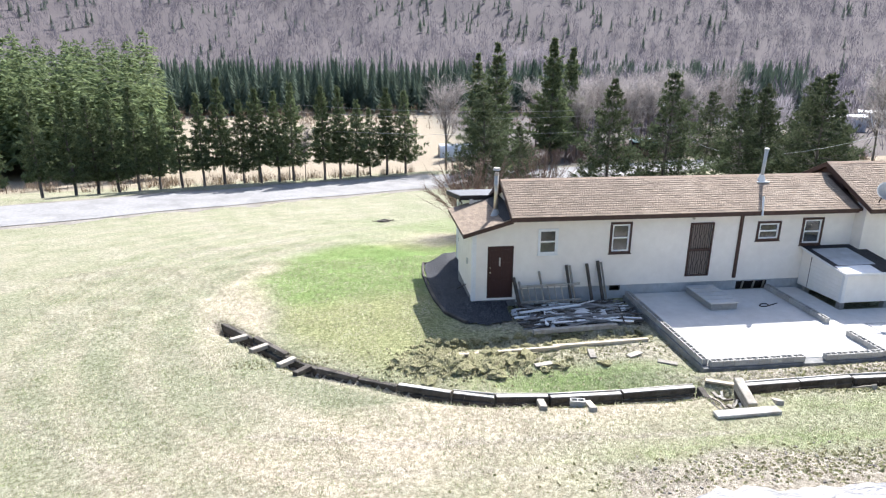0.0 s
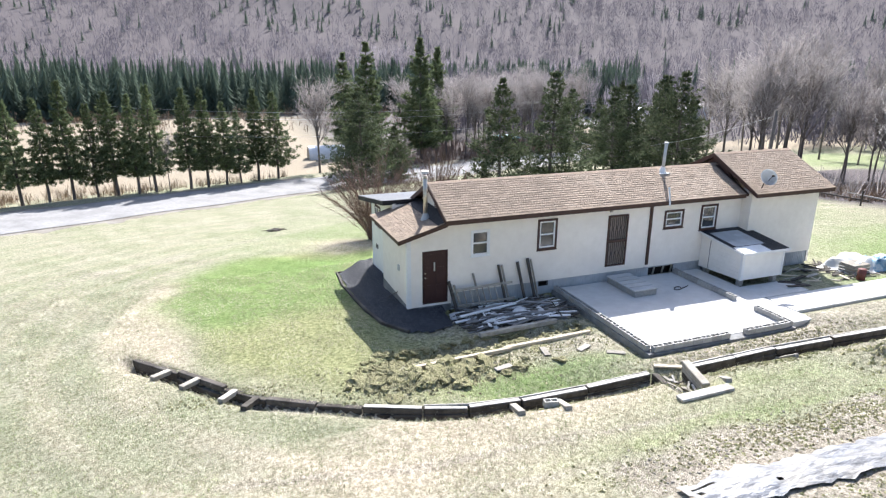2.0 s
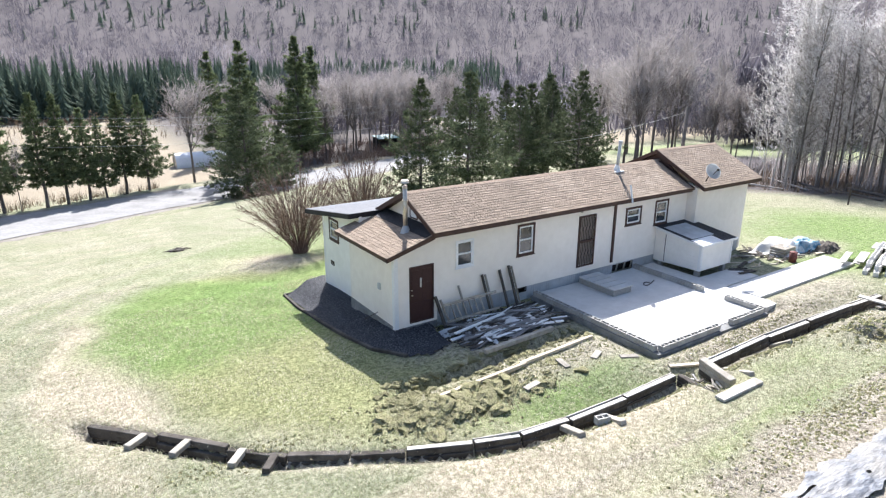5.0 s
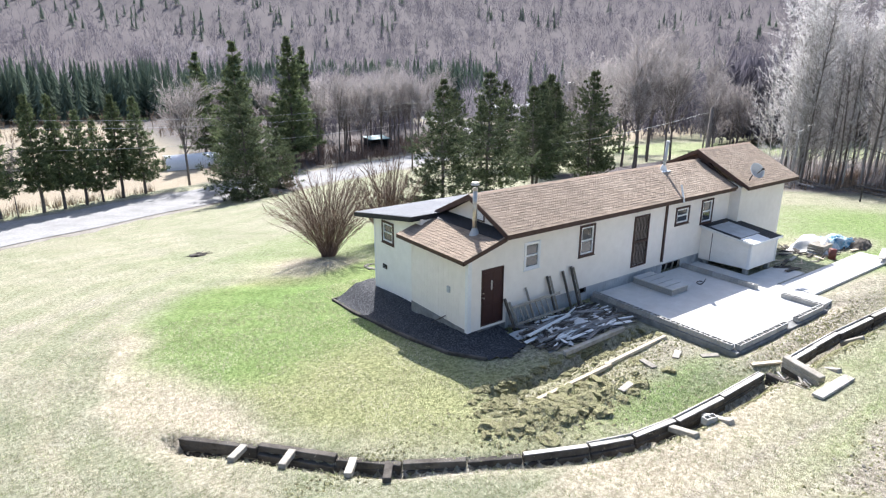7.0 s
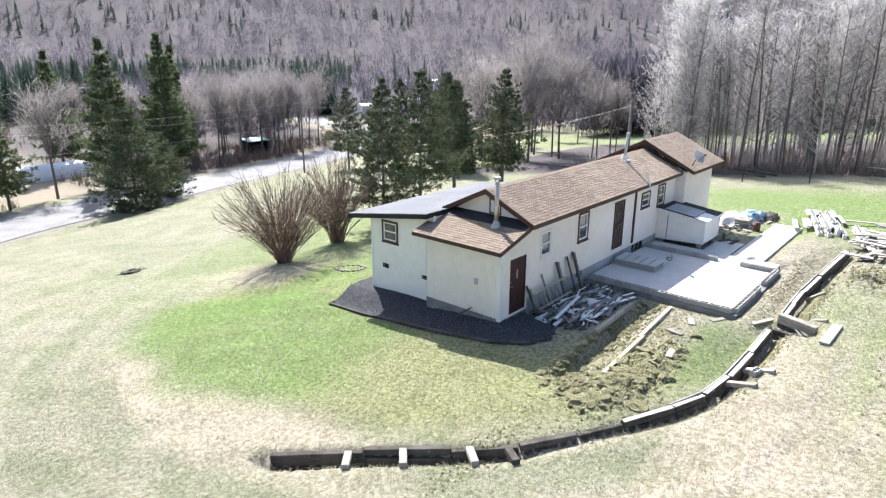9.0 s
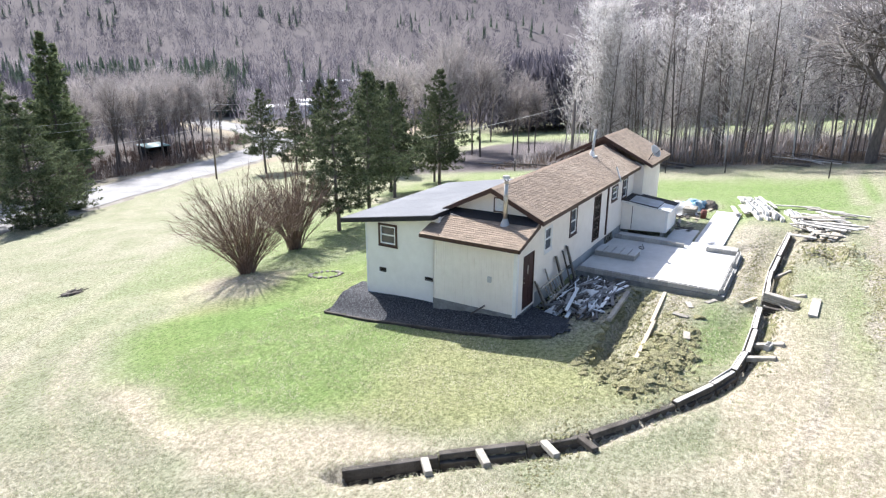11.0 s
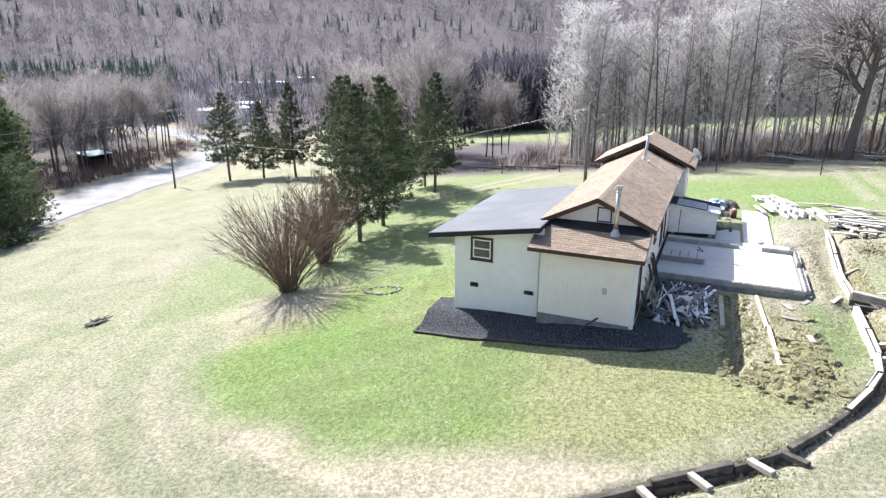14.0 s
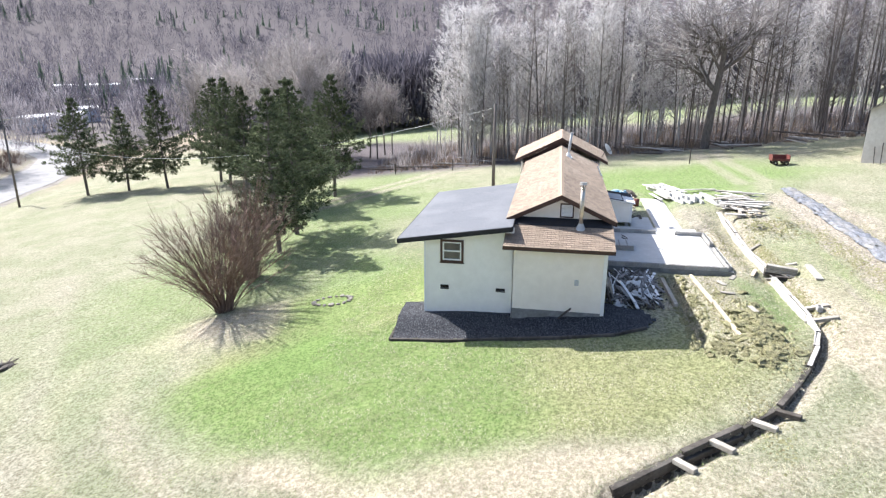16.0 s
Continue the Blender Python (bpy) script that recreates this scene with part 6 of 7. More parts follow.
for i in range(295):
    t = CL.random()
    if t < 0.42:
        x, y, s = CL.uniform(2.0, 9.8), CL.choice((19.42, 18.64)) + CL.gauss(0, 0.1), CL.uniform(0.04, 0.12)
        y += 0.03 * (x - 6)
    elif t < 0.62:
        x, y, s = CL.gauss(2.0, 0.5), CL.gauss(18.3, 0.4), CL.uniform(0.05, 0.15)
    else:
        x, y, s = CL.gauss(3.6, 1.4), CL.gauss(17.0, 0.4), CL.uniform(0.06, 0.25)
    ob = new("clod", clods[i % 3])
    ob.parent = heap
    ob.matrix_parent_inverse = Matrix.Translation(-heap.location)
    ob.matrix_basis = pose(x, y, gz(x, y) + s * 0.12, CL.uniform(-20, 20), CL.uniform(-20, 20), CL.uniform(0, 360)) @ Matrix.Diagonal((s * CL.uniform(0.9, 1.7), s * CL.uniform(0.8, 1.3), s * CL.uniform(0.45, 0.75), 1))

# ---- scrap heap of boards in front of the wall ----
SB = random.Random(14)
for i in range(280):
    L = SB.uniform(0.7, 2.6)
    x, y = SB.uniform(6.0, 9.9), SB.uniform(20.1, 22.1)
    up = 0.2 * max(0, 1 - ((x - 8.0) / 2.4) ** 2) * max(0, 1 - ((y - 21.2) / 1.3) ** 2)
    ang = radians(SB.choice((-8, 12, 5, -15, 8, 22, 150, 65, 15)) + SB.uniform(-12, 12))
    z = gz(x, y) + 0.05 + up * SB.uniform(0.3, 1.0)
    dx, dy = math.cos(ang) * L / 2, math.sin(ang) * L / 2
    if not (5.4 < x - abs(dx) and x + abs(dx) < 10.25 and 19.75 < y - abs(dy) and y + abs(dy) < 22.45):
        continue
    k = SB.random()
    timber("scrap_board", (x - dx, y - dy, z + SB.uniform(-0.06, 0.06)), (x + dx, y + dy, z + SB.uniform(-0.06, 0.1)), SB.choice((0.09, 0.13, 0.06, 0.04)), SB.choice((0.02, 0.03, 0.04)), M["scrap_grey" if k < 0.5 else "old_timber" if k < 0.88 else "white_trim"],
           "splintered grey board in the scrap heap" if k < 0.5 else "dark rotten board in the scrap heap" if k < 0.88 else "white-painted board in the scrap heap", "scrap heap boards", 0.0, SB.uniform(-14, 14), "board")


def cloth(name, cx, cy, rx, ry, hgt, material, label, seed, category="tarpaulin", n=26, turn=0.0, fold=0.5, base=None):
    """A crumpled sheet draped over something low."""
    V, F = [], []
    c, s = math.cos(radians(turn)), math.sin(radians(turn))
    for i in range(n + 1):
        for j in range(n + 1):
            u, v = 2 * i / n - 1, 2 * j / n - 1
            w = 1 + 0.12 * noise.noise((u * 1.5 + seed, v * 1.5, 0.3))
            x, y = cx + (u * rx * c - v * ry * s) * w, cy + (u * rx * s + v * ry * c) * w
            e = max(abs(u), abs(v))
            k = 1 - float(smooth(0.55, 1.0, np.array(e)))
            z = (gz(x, y) if base is None else base) + 0.02 + hgt * k * (0.75 + 0.4 * noise.noise((u * 1.7, v * 1.7, seed))) + fold * 0.12 * abs(noise.noise((u * 5 + seed, v * 5, 1.0))) + fold * 0.05 * noise.noise((u * 13, v * 13, seed))
            V.append((x, y, z))
    for i in range(n):
        for j in range(n):
            a = i * (n + 1) + j
            F.append((a, a + n + 1, a + n + 2, a + 1))
    ob = mesh_part(name, V, F, material, None, "", True)
    return tagged(ob, label, category)


M["tarp"] = mat("white_tarp", [(0.3, (0.55, 0.55, 0.54)), (0.7, (0.72, 0.72, 0.7))], 4, rough=0.45, bump=0.3, stain=(0.36, 0.33, 0.28), stain_scale=2, stain_amount=0.5)
M["blue_tarp"] = mat("blue_tarp", [(0.38, (0.03, 0.10, 0.18)), (0.5, (0.10, 0.28, 0.38)), (0.6, (0.5, 0.54, 0.55))], 3, rough=0.45, bump=0.3, stain=(0.4, 0.42, 0.42), stain_scale=2, stain_amount=0.6)
M["plastic"] = mat("silver_plastic_mulch", [(0.38, (0.085, 0.09, 0.1)), (0.62, (0.26, 0.27, 0.29))], 3, rough=0.42, stretch=(0.8, 2.2, 1), bump=0.8, bump_scale=6, stain=(0.3, 0.28, 0.24), stain_scale=1.2, stain_amount=0.6)
M["red"] = mat("faded_red_paint", [(0.3, (0.12, 0.035, 0.03)), (0.7, (0.19, 0.06, 0.05))], 6, rough=0.6, stain=(0.14, 0.07, 0.05), stain_scale=3)
cloth("tarpaulin", 6.9, 20.75, 0.75, 0.55, 0.22, M["tarp"], "pale crumpled sheet lying in the scrap heap", 3, turn=35)
cloth("tarpaulin", 8.3, 20.9, 0.9, 0.45, 0.3, M["tarp"], "pale crumpled sheet lying in the scrap heap", 9, turn=-15)
cloth("tarpaulin", 6.1, 21.7, 0.6, 0.3, 0.14, M["tarp"], "pale crumpled sheet lying in the scrap heap", 5, turn=-10)
# old railing and posts against the wall
rail = thing("railing", "old grey wooden railing leaning against the house wall", "railing", (7.1, 22.3, -0.8))
for z0, y0 in ((-0.62, 22.05), (-0.05, 22.32)):
    part("rail", beam_bm((5.95, y0, z0), (8.4, y0, z0 + 0.04), 0.05, 0.09, 0.005), M["grey_timber"], rail)
for i in range(6):
    x = 6.25 + i * 0.27
    part("baluster", beam_bm((x + 0.08, 22.0, -0.66), (x, 22.34, 0.0), 0.035, 0.035), M["grey_timber"], rail)
for x, top, w in ((5.72, 0.28, 0.13), (6.75, 0.5, 0.07), (7.85, 0.72, 0.1), (8.0, 0.7, 0.07), (8.7, 0.75, 0.12), (9.15, 0.85, 0.13), (5.95, 0.1, 0.08), (9.3, 0.8, 0.05)):
    timber("old_post", (x + 0.22, 22.1, gz(x, 22.1) + 0.02), (x, 22.53, top), w, 0.07, M["old_timber" if w > 0.08 else "grey_timber"], "weathered post leaning against the house wall", "leaning posts", 0.006, category="post")

# ---- east side clutter ----
cloth("tarpaulin", 25.6, 20.7, 1.35, 1.0, 0.7, M["tarp"], "whitish tarpaulin draped over stacked goods", 11, turn=15)
cloth("tarpaulin", 26.9, 20.2, 0.95, 0.8, 0.62, M["blue_tarp"], "blue and white tarpaulin bundled over goods", 13, turn=-20, fold=1.4)
cloth("tarpaulin", 27.7, 19.5, 0.9, 0.7, 0.35, M["old_timber"], "dark crumpled sheet over a low heap", 17, turn=10, fold=1.5)
crate = thing("crate", "low wooden crate beside the tarpaulins", "crate", (24.9, 20.0, -0.9))
for i in range(4):
    part("slat", cuboid(24.4, 25.4, 19.66, 19.69, -0.88 + i * 0.13, -0.78 + i * 0.13), M["grey_timber"], crate)
    part("slat", cuboid(24.37, 24.4, 19.69, 20.4, -0.88 + i * 0.13, -0.78 + i * 0.13), M["grey_timber"], crate)
part("top", cuboid(24.37, 25.4, 19.66, 20.4, -0.37, -0.34), M["grey_timber"], crate)
SC = random.Random(23)
for i in range(60):
    x, y, L, a = SC.uniform(20.9, 27.4), SC.uniform(18.9, 21.6), SC.uniform(0.4, 1.5), SC.uniform(0, 3.1)
    timber("scrap_board", (x, y, gz(x, y) + SC.uniform(0.02, 0.08)), (x + L * math.cos(a), y + L * math.sin(a) * 0.6, gz(x, y) + SC.uniform(0.03, 0.14)), SC.choice((0.05, 0.1, 0.16)), 0.03, M[SC.choice(("old_timber", "grey_timber", "old_timber", "new_timber"))], "loose weathered board beside the lean-to", "boards beside the lean-to", 0.0, category="board")
cart = thing("red_drum", "small rusty red drum standing by the walkway", "drum", (24.1, 19.1, gz(24.1, 19.1)))
cz = gz(24.1, 19.1)
part("body", rod_bm((24.1, 19.1, cz), (24.1, 19.1, cz + 0.5), 0.17, n=16), M["red"], cart, smooth=True)
for z in (0.02, 0.25, 0.47):
    part("hoop", rod_bm((24.1, 19.1, cz + z), (24.1, 19.1, cz + z + 0.025), 0.18, n=16), M["red"], cart)
PALE_BLOCK = BLOCK.copy()
PALE_BLOCK.materials.clear()
PALE_BLOCK.materials.append(M["concrete"])
# rows of stacked pale blocks and boards at the far end of the wall
for k, (sx, sy, ex, ey, cs) in enumerate(((30.0, 17.7, 23.8, 16.0, 2), (29.9, 17.28, 23.9, 15.58, 2), (29.8, 16.86, 24.0, 15.16, 2), (29.4, 16.4, 23.6, 14.8, 1), (26.5, 14.9, 21.8, 13.7, 2), (26.3, 14.45, 21.9, 13.3, 1))):
    row = thing("block_stack", "row of stacked pale concrete blocks on the grass", "block stack", (sx, sy, gz(sx, sy)), "stacked block rows")
    L = math.hypot(ex - sx, ey - sy)
    ang = math.degrees(math.atan2(ey - sy, ex - sx))
    for c in range(cs):
        for i in range(int(L / 0.41)):
            x, y = sx + (ex - sx) * i * 0.41 / L, sy + (ey - sy) * i * 0.41 / L
            if BR.random() < 0.03 + 0.3 * c:
                continue
            ob = new("block", PALE_BLOCK)
            ob.parent = row
            ob.matrix_parent_inverse = Matrix.Translation(-row.location)
            ob.matrix_basis = pose(x, y, gz(x, y) + 0.195 * c + 0.01, 0, 0, ang + BR.uniform(-4, 4))
for i in range(40):
    x, y = SC.gauss(23.6, 1.5), SC.gauss(12.6, 0.7)
    L, a = SC.uniform(1.0, 2.6), radians(SC.choice((100, 80, 120, 20, 60)) + SC.uniform(-12, 12))
    dx, dy = math.cos(a) * L / 2, math.sin(a) * L / 2
    z = gz(x, y) + SC.uniform(0.05, 0.35)
    timber("plank", (x - dx, y - dy, z), (x + dx, y + dy, z + SC.uniform(-0.05, 0.1)), SC.choice((0.15, 0.2, 0.28)), 0.05, M["white_timber" if SC.random() < 0.75 else "grey_timber"], "pale plank thrown on a loose heap", "heap of pale planks", 0.0, category="plank")
for i in range(16):
    x, y = SC.uniform(24.5, 29.0), SC.uniform(15.0, 17.8)
    L = SC.uniform(1.6, 3.0)
    timber("plank", (x, y, gz(x, y) + 0.24 + 0.02 * i % 0.1), (x + L * 0.96, y + L * 0.26, gz(x + L, y + L * 0.26) + 0.24 + 0.02 * i % 0.1), SC.choice((0.2, 0.28)), 0.045, M["white_timber"], "pale plank lying on the stacked blocks", "planks on the block rows", category="plank")
for i in range(14):
    x, y, L = SC.uniform(19.6, 21.4), SC.uniform(12.2, 13.6), SC.uniform(1.5, 3.0)
    timber("plank", (x, y, gz(x, y) + 0.06 + 0.03 * (i % 5)), (x + L * 0.95, y - L * 0.2 + SC.uniform(-0.2, 0.2), gz(x, y) + 0.08 + 0.03 * (i % 5)), 0.2, 0.05, M["old_timber" if i % 3 == 0 else "grey_timber" if i % 3 == 1 else "new_timber"], "weathered plank stacked by the retaining wall", "planks by the wall", category="plank")


# ---- plastic mulch strip ----
V, F = [], []
for i in range(141):
    x = 5.9 + i * 0.15
    for j in range(13):
        v = j / 12 - 0.5
        y = 9.25 - 0.03 * (x - 6) + v * (1.02 + 0.25 * noise.noise((x * 0.7, 0, 0)) + 0.35 * noise.noise((x * 3.1, 5.0 * (v > 0), 7.0))) + 0.1 * noise.noise((x * 0.9, v * 2, 2.0))
        z = gz(x, y) + 0.06 + 0.07 * (1 - 4 * v * v) + 0.06 * noise.noise((x * 1.6, v * 5, 0)) + 0.05 * abs(noise.noise((x * 1.1, v * 14, 4.0)))
        V.append((x, y, z))
for i in range(140):
    for j in range(12):
        a = i * 13 + j
        if noise.noise((i * 0.42, j * 0.55, 9.0)) > 0.5:
            continue
        F.append((a, a + 13, a + 14, a + 1))
tagged(mesh_part("plastic_sheeting", V, F, M["plastic"], None, "", True), "torn silvery plastic sheeting over a garden bed", "plastic sheeting")
stones_mesh = []
ST = random.Random(31)
M["stone"] = mat("grey_field_stone", [(0.3, (0.15, 0.13, 0.11)), (0.7, (0.3, 0.28, 0.245))], 6, rough=0.95, bump=0.4, per_object=0.25)
for k in range(3):
    bm = bmesh.new()
    bmesh.ops.create_icosphere(bm, subdivisions=1, radius=1.0)
    for v in bm.verts:
        v.co *= 1 + 0.35 * noise.noise(v.co * 1.3 + Vector((k * 5, 2, 0)))
        v.co.z *= 0.6
    mm = bpy.data.meshes.new("stone")
    bm.to_mesh(mm)
    bm.free()
    mm.materials.append(M["stone"])
    stones_mesh.append(mm)
ring = thing("stone_ring", "small ring of field stones on the lawn", "stone ring", (7.75, 35.4, gz(7.75, 35.4)))
for i in range(17):
    w = 6.283 * i / 17
    x, y, s = 7.75 + 0.62 * math.cos(w), 35.4 + 0.95 * math.sin(w), ST.uniform(0.09, 0.15)
    ob = new("stone", stones_mesh[i % 3])
    ob.parent = ring
    ob.matrix_parent_inverse = Matrix.Translation(-ring.location)
    ob.matrix_basis = pose(x, y, gz(x, y) + 0.03, 0, 0, ST.uniform(0, 360)) @ Matrix.Diagonal((s * 1.3, s, s, 1))
V, F = [], []
field_stones = thing("garden_stones", "scattered stones in the tilled garden soil", "stones", (11, 10, 0), kind="stuff")
for i in range(150):
    x, y, s = ST.uniform(5.5, 18), ST.gauss(10.5, 0.6), ST.uniform(0.015, 0.045)
    ob = new("stone", stones_mesh[i % 3])
    ob.parent = field_stones
    ob.matrix_parent_inverse = Matrix.Translation(-field_stones.location)
    ob.matrix_basis = pose(x, y, gz(x, y) + s * 0.3, 0, 0, ST.uniform(0, 360)) @ Matrix.Diagonal((s * 1.4, s, s, 1))


# crumbs of soil in the tilled bed, by the trench and along the wall
def crumbs(name, n, patches, seed, material, label):
    rs = np.random.default_rng(seed)
    V, F = [], []
    for cx, cy, sx, sy, share, s0, s1 in patches:
        for _ in range(int(n * share)):
            x, y, s = rs.normal(cx, sx), rs.normal(cy, sy), rs.uniform(s0, s1)
            z, k, a = gz(x, y), len(V), rs.uniform(0, 1.5)
            c, t = math.cos(a) * s, math.sin(a) * s
            j = rs.uniform(0.7, 1.3, 6)
            V.extend([(x + c * j[0], y + t * j[0], z), (x - t * j[1], y + c * j[1], z), (x - c * j[2], y - t * j[2], z), (x + t * j[3], y - c * j[3], z), (x + c * 0.2, y, z + s * 0.8 * j[4])])
            F.extend([(k, k + 1, k + 4), (k + 1, k + 2, k + 4), (k + 2, k + 3, k + 4), (k + 3, k, k + 4)])
    tagged(mesh_part(name, V, F, material), label, "soil", kind="stuff")


crumbs("soil_crumbs", 4200, [(11.5, 10.6, 3.2, 0.4, 0.36, 0.02, 0.06), (11.5, 7.9, 3.2, 0.4, 0.2, 0.02, 0.06), (5.5, 18.0, 2.6, 0.7, 0.3, 0.015, 0.07), (3.2, 16.95, 1.2, 0.4, 0.3, 0.03, 0.09), (17.2, 12.5, 0.9, 0.6, 0.12, 0.03, 0.11), (13.5, 15.5, 2.5, 0.3, 0.06, 0.015, 0.04)], 63, M["soil"], "loose crumbs of brown soil on bare ground")

crumbs("scrap_litter", 2600, [(8.0, 21.2, 1.0, 0.55, 0.8, 0.03, 0.09), (6.3, 21.4, 0.5, 0.45, 0.2, 0.02, 0.06)], 64, M["old_timber"], "dark rotten chips and splinters under the scrap heap")
crumbs("wall_foot_debris", 2600, [(7.0, 14.25, 1.5, 0.12, 0.35, 0.02, 0.06), (-2.6, 18.4, 0.9, 0.25, 0.1, 0.02, 0.06), (13.0, 14.05, 1.6, 0.15, 0.35, 0.02, 0.07), (14.5, 15.5, 2.4, 0.35, 0.2, 0.02, 0.06)], 65, M["soil"], "dry crumbs of soil and straw along the foot of the wall")

# ---- grass tufts ----
def tufts(name, n, region, blade, seed, material, label):
    """Short blades of grass standing in tufts, one joined mesh."""
    rs = np.random.default_rng(seed)
    x, y = rs.uniform(region[0], region[1], n), rs.uniform(region[2], region[3], n)
    g = np.array([noise.noise((a * 0.6, b * 0.6, seed)) for a, b in zip(x, y)])
    d, s, _ = dist_line(x, y, WALL_WEST)
    clear = ~((x > 2.6) & (x < 27) & (y > 18.4) & (y < 31.2)) & ~((x > 10) & (x < 27) & (y > 15.8) & (y < 23)) & (g > -0.25) & ~((y > 8.4) & (y < 10.2) & (x > 5.8))
    x, y = x[clear], y[clear]
    z = land(x, y)
    m = len(x)
    V, F = np.zeros((m, 9, 3)), []
    for k in range(3):
        a, L = rs.uniform(0, 6.283, m), rs.uniform(0.5, 1.3, m) * blade
        ox, oy = rs.normal(0, 0.05, m), rs.normal(0, 0.05, m)
        w = 0.007
        bx, by = x + ox, y + oy
        V[:, 3 * k] = np.stack([bx - np.sin(a) * w, by + np.cos(a) * w, z - 0.01], -1)
        V[:, 3 * k + 1] = np.stack([bx + np.sin(a) * w, by - np.cos(a) * w, z - 0.01], -1)
        V[:, 3 * k + 2] = np.stack([bx + np.cos(a) * L * 0.9, by + np.sin(a) * L * 0.9, z + L * rs.uniform(0.3, 0.8, m)], -1)
    idx_ = np.arange(m * 9).reshape(-1, 3)
    tagged(mesh_part(name, V.reshape(-1, 3).tolist(), idx_.tolist(), material), label, "grass", kind="stuff")


M["straw_blade"] = mat("straw_blades", [(0.35, (0.32, 0.29, 0.18)), (0.65, (0.58, 0.53, 0.4))], 0.8, rough=0.9, bump=0, per_island=0.4)
M["green_blade"] = mat("green_blades", [(0.35, (0.17, 0.21, 0.085)), (0.65, (0.31, 0.35, 0.16))], 0.8, rough=0.9, bump=0, per_island=0.4)
tufts("dry_grass", 95000, (-16, 24, 7, 34), 0.085, 61, M["straw_blade"], "dry straw-coloured grass blades over the lawn")
tufts("green_grass", 70000, (-14, 26, 8, 40), 0.075, 62, M["green_blade"], "short green grass blades over the lawn")

# ---- shrubs ----
def shrub(cx, cy, hgt, spread, stems, seed, label):
    rs = np.random.default_rng(seed)
    TV, TF, CV, CF = [], [], [], []
    for i in range(stems):
        a, r = rs.uniform(0, 6.283), spread * math.sqrt(rs.uniform(0.0, 1.0))
        h = hgt * rs.uniform(0.65, 1.05) * (1 - 0.35 * (r / spread) ** 2)
        p = np.array([math.cos(a) * 0.45 * rs.random(), math.sin(a) * 0.45 * rs.random(), -0.1])
        end = np.array([math.cos(a) * r, math.sin(a) * r, h])
        n, rad = 6, rs.uniform(0.016, 0.034)
        q0 = p
        for k in range(n):
            u = (k + 1) / n
            q = p + (end - p) * u
            q[0] -= math.cos(a) * r * 0.22 * u * (1 - u) * 2
            q[1] -= math.sin(a) * r * 0.22 * u * (1 - u) * 2
            q = q + rs.normal(0, 0.05, 3) * u
            tube(TV, TF, q0, q, rad * (1.05 - (k / n) * 0.85), rad * (1.05 - u * 0.85), 3)
            if k >= 2:
                for _ in range(9):
                    d = (q - q0) / np.linalg.norm(q - q0) * 0.9 + rs.normal(0, 0.45, 3)
                    L = rs.uniform(0.3, 0.85)
                    s = np.cross(d, rs.normal(0, 1, 3))
                    s = s / np.linalg.norm(s) * 0.012
                    b = q0 + (q - q0) * rs.random()
                    m = len(CV)
                    CV.extend([tuple(b - s), tuple(b + s), tuple(b + d * L)])
                    CF.append((m, m + 1, m + 2))
            q0 = q
    root = thing("shrub", label, "shrub", group="bare shrubs on the lawn")
    mesh_part("stem_clump", TV, TF, M["shrub_twig"], root)
    mesh_part("crown", CV, CF, M["shrub_twig"], root)
    root.location = (cx, cy, gz(cx, cy))


shrub(7.45, 41.2, 5.9, 3.9, 150, 51, "large bare multi-stemmed shrub with brown stems")
shrub(12.5, 42.3, 6.0, 3.0, 130, 52, "bare multi-stemmed shrub with upright brown stems")
POLE_E = (29.2, 29.6)


# ---- poles, wires and posts ----
def pole(x, y, h, label, arm=True):
    z = gz(x, y)
    root = thing("utility_pole", label, "utility pole", (x, y, z), "utility poles")
    part("shaft", rod_bm((x, y, z - 0.2), (x + 0.1, y, z + h), 0.15, 0.1, 10), M["bark"], root, smooth=True)
    if arm:
        part("crossarm", beam_bm((x + 0.1 - 0.7, y + 0.6, z + h - 0.5), (x + 0.1 + 0.7, y - 0.6, z + h - 0.5), 0.1, 0.12), M["grey_timber"], root)
        for s in (-1, 0, 1):
            part("insulator", rod_bm((x + 0.1 + s * 0.6, y - s * 0.5, z + h - 0.44), (x + 0.1 + s * 0.6, y - s * 0.5, z + h - 0.28), 0.04, 0.03, 8), M["skirt"], root)
    return Vector((x + 0.1, y, z + h - 0.3))


def wire(a, b, sag, label):
    bm, n = bmesh.new(), 18
    pts = [a.lerp(b, i / n) - Vector((0, 0, sag * 4 * (i / n) * (1 - i / n))) for i in range(n + 1)]
    side = (b - a).cross(Vector((0, 0, 1))).normalized() * 0.011
    up, last = Vector((0, 0, 0.011)), None
    for p in pts:
        loop = [bm.verts.new(p + o) for o in (side, up, -side, -up)]
        if last:
            for k in range(4):
                bm.faces.new((last[k], last[(k + 1) % 4], loop[(k + 1) % 4], loop[k]))
        last = loop
    ob = part("wire", bm, M["skirt"])
    tagged(ob, label, "wire", "overhead wires")


pa = pole(46.95, 92.5, 11.6, "weathered wooden utility pole beside the road")
pb = pole(-14.0, 63.0 + 21.0, 11.0, "weathered wooden utility pole among the roadside spruces", False)
pc = pole(POLE_E[0], POLE_E[1], 7.6, "slim wooden pole in the yard behind the house", False)
pd = pole(105, 128, 11.0, "distant wooden utility pole beside the road")
for dz in (0.0, -0.9, -3.2):
    wire(pa + Vector((0, 0, dz)), pb + Vector((0, 0, dz)), 1.2, "pale overhead wire between the roadside poles")
    wire(pa + Vector((0, 0, dz)), pd + Vector((0, 0, dz)), 1.0, "pale overhead wire between the roadside poles")
wire(pa + Vector((0, 0, -2.5)), pc, 3.2, "service wire running from the road to the yard pole")
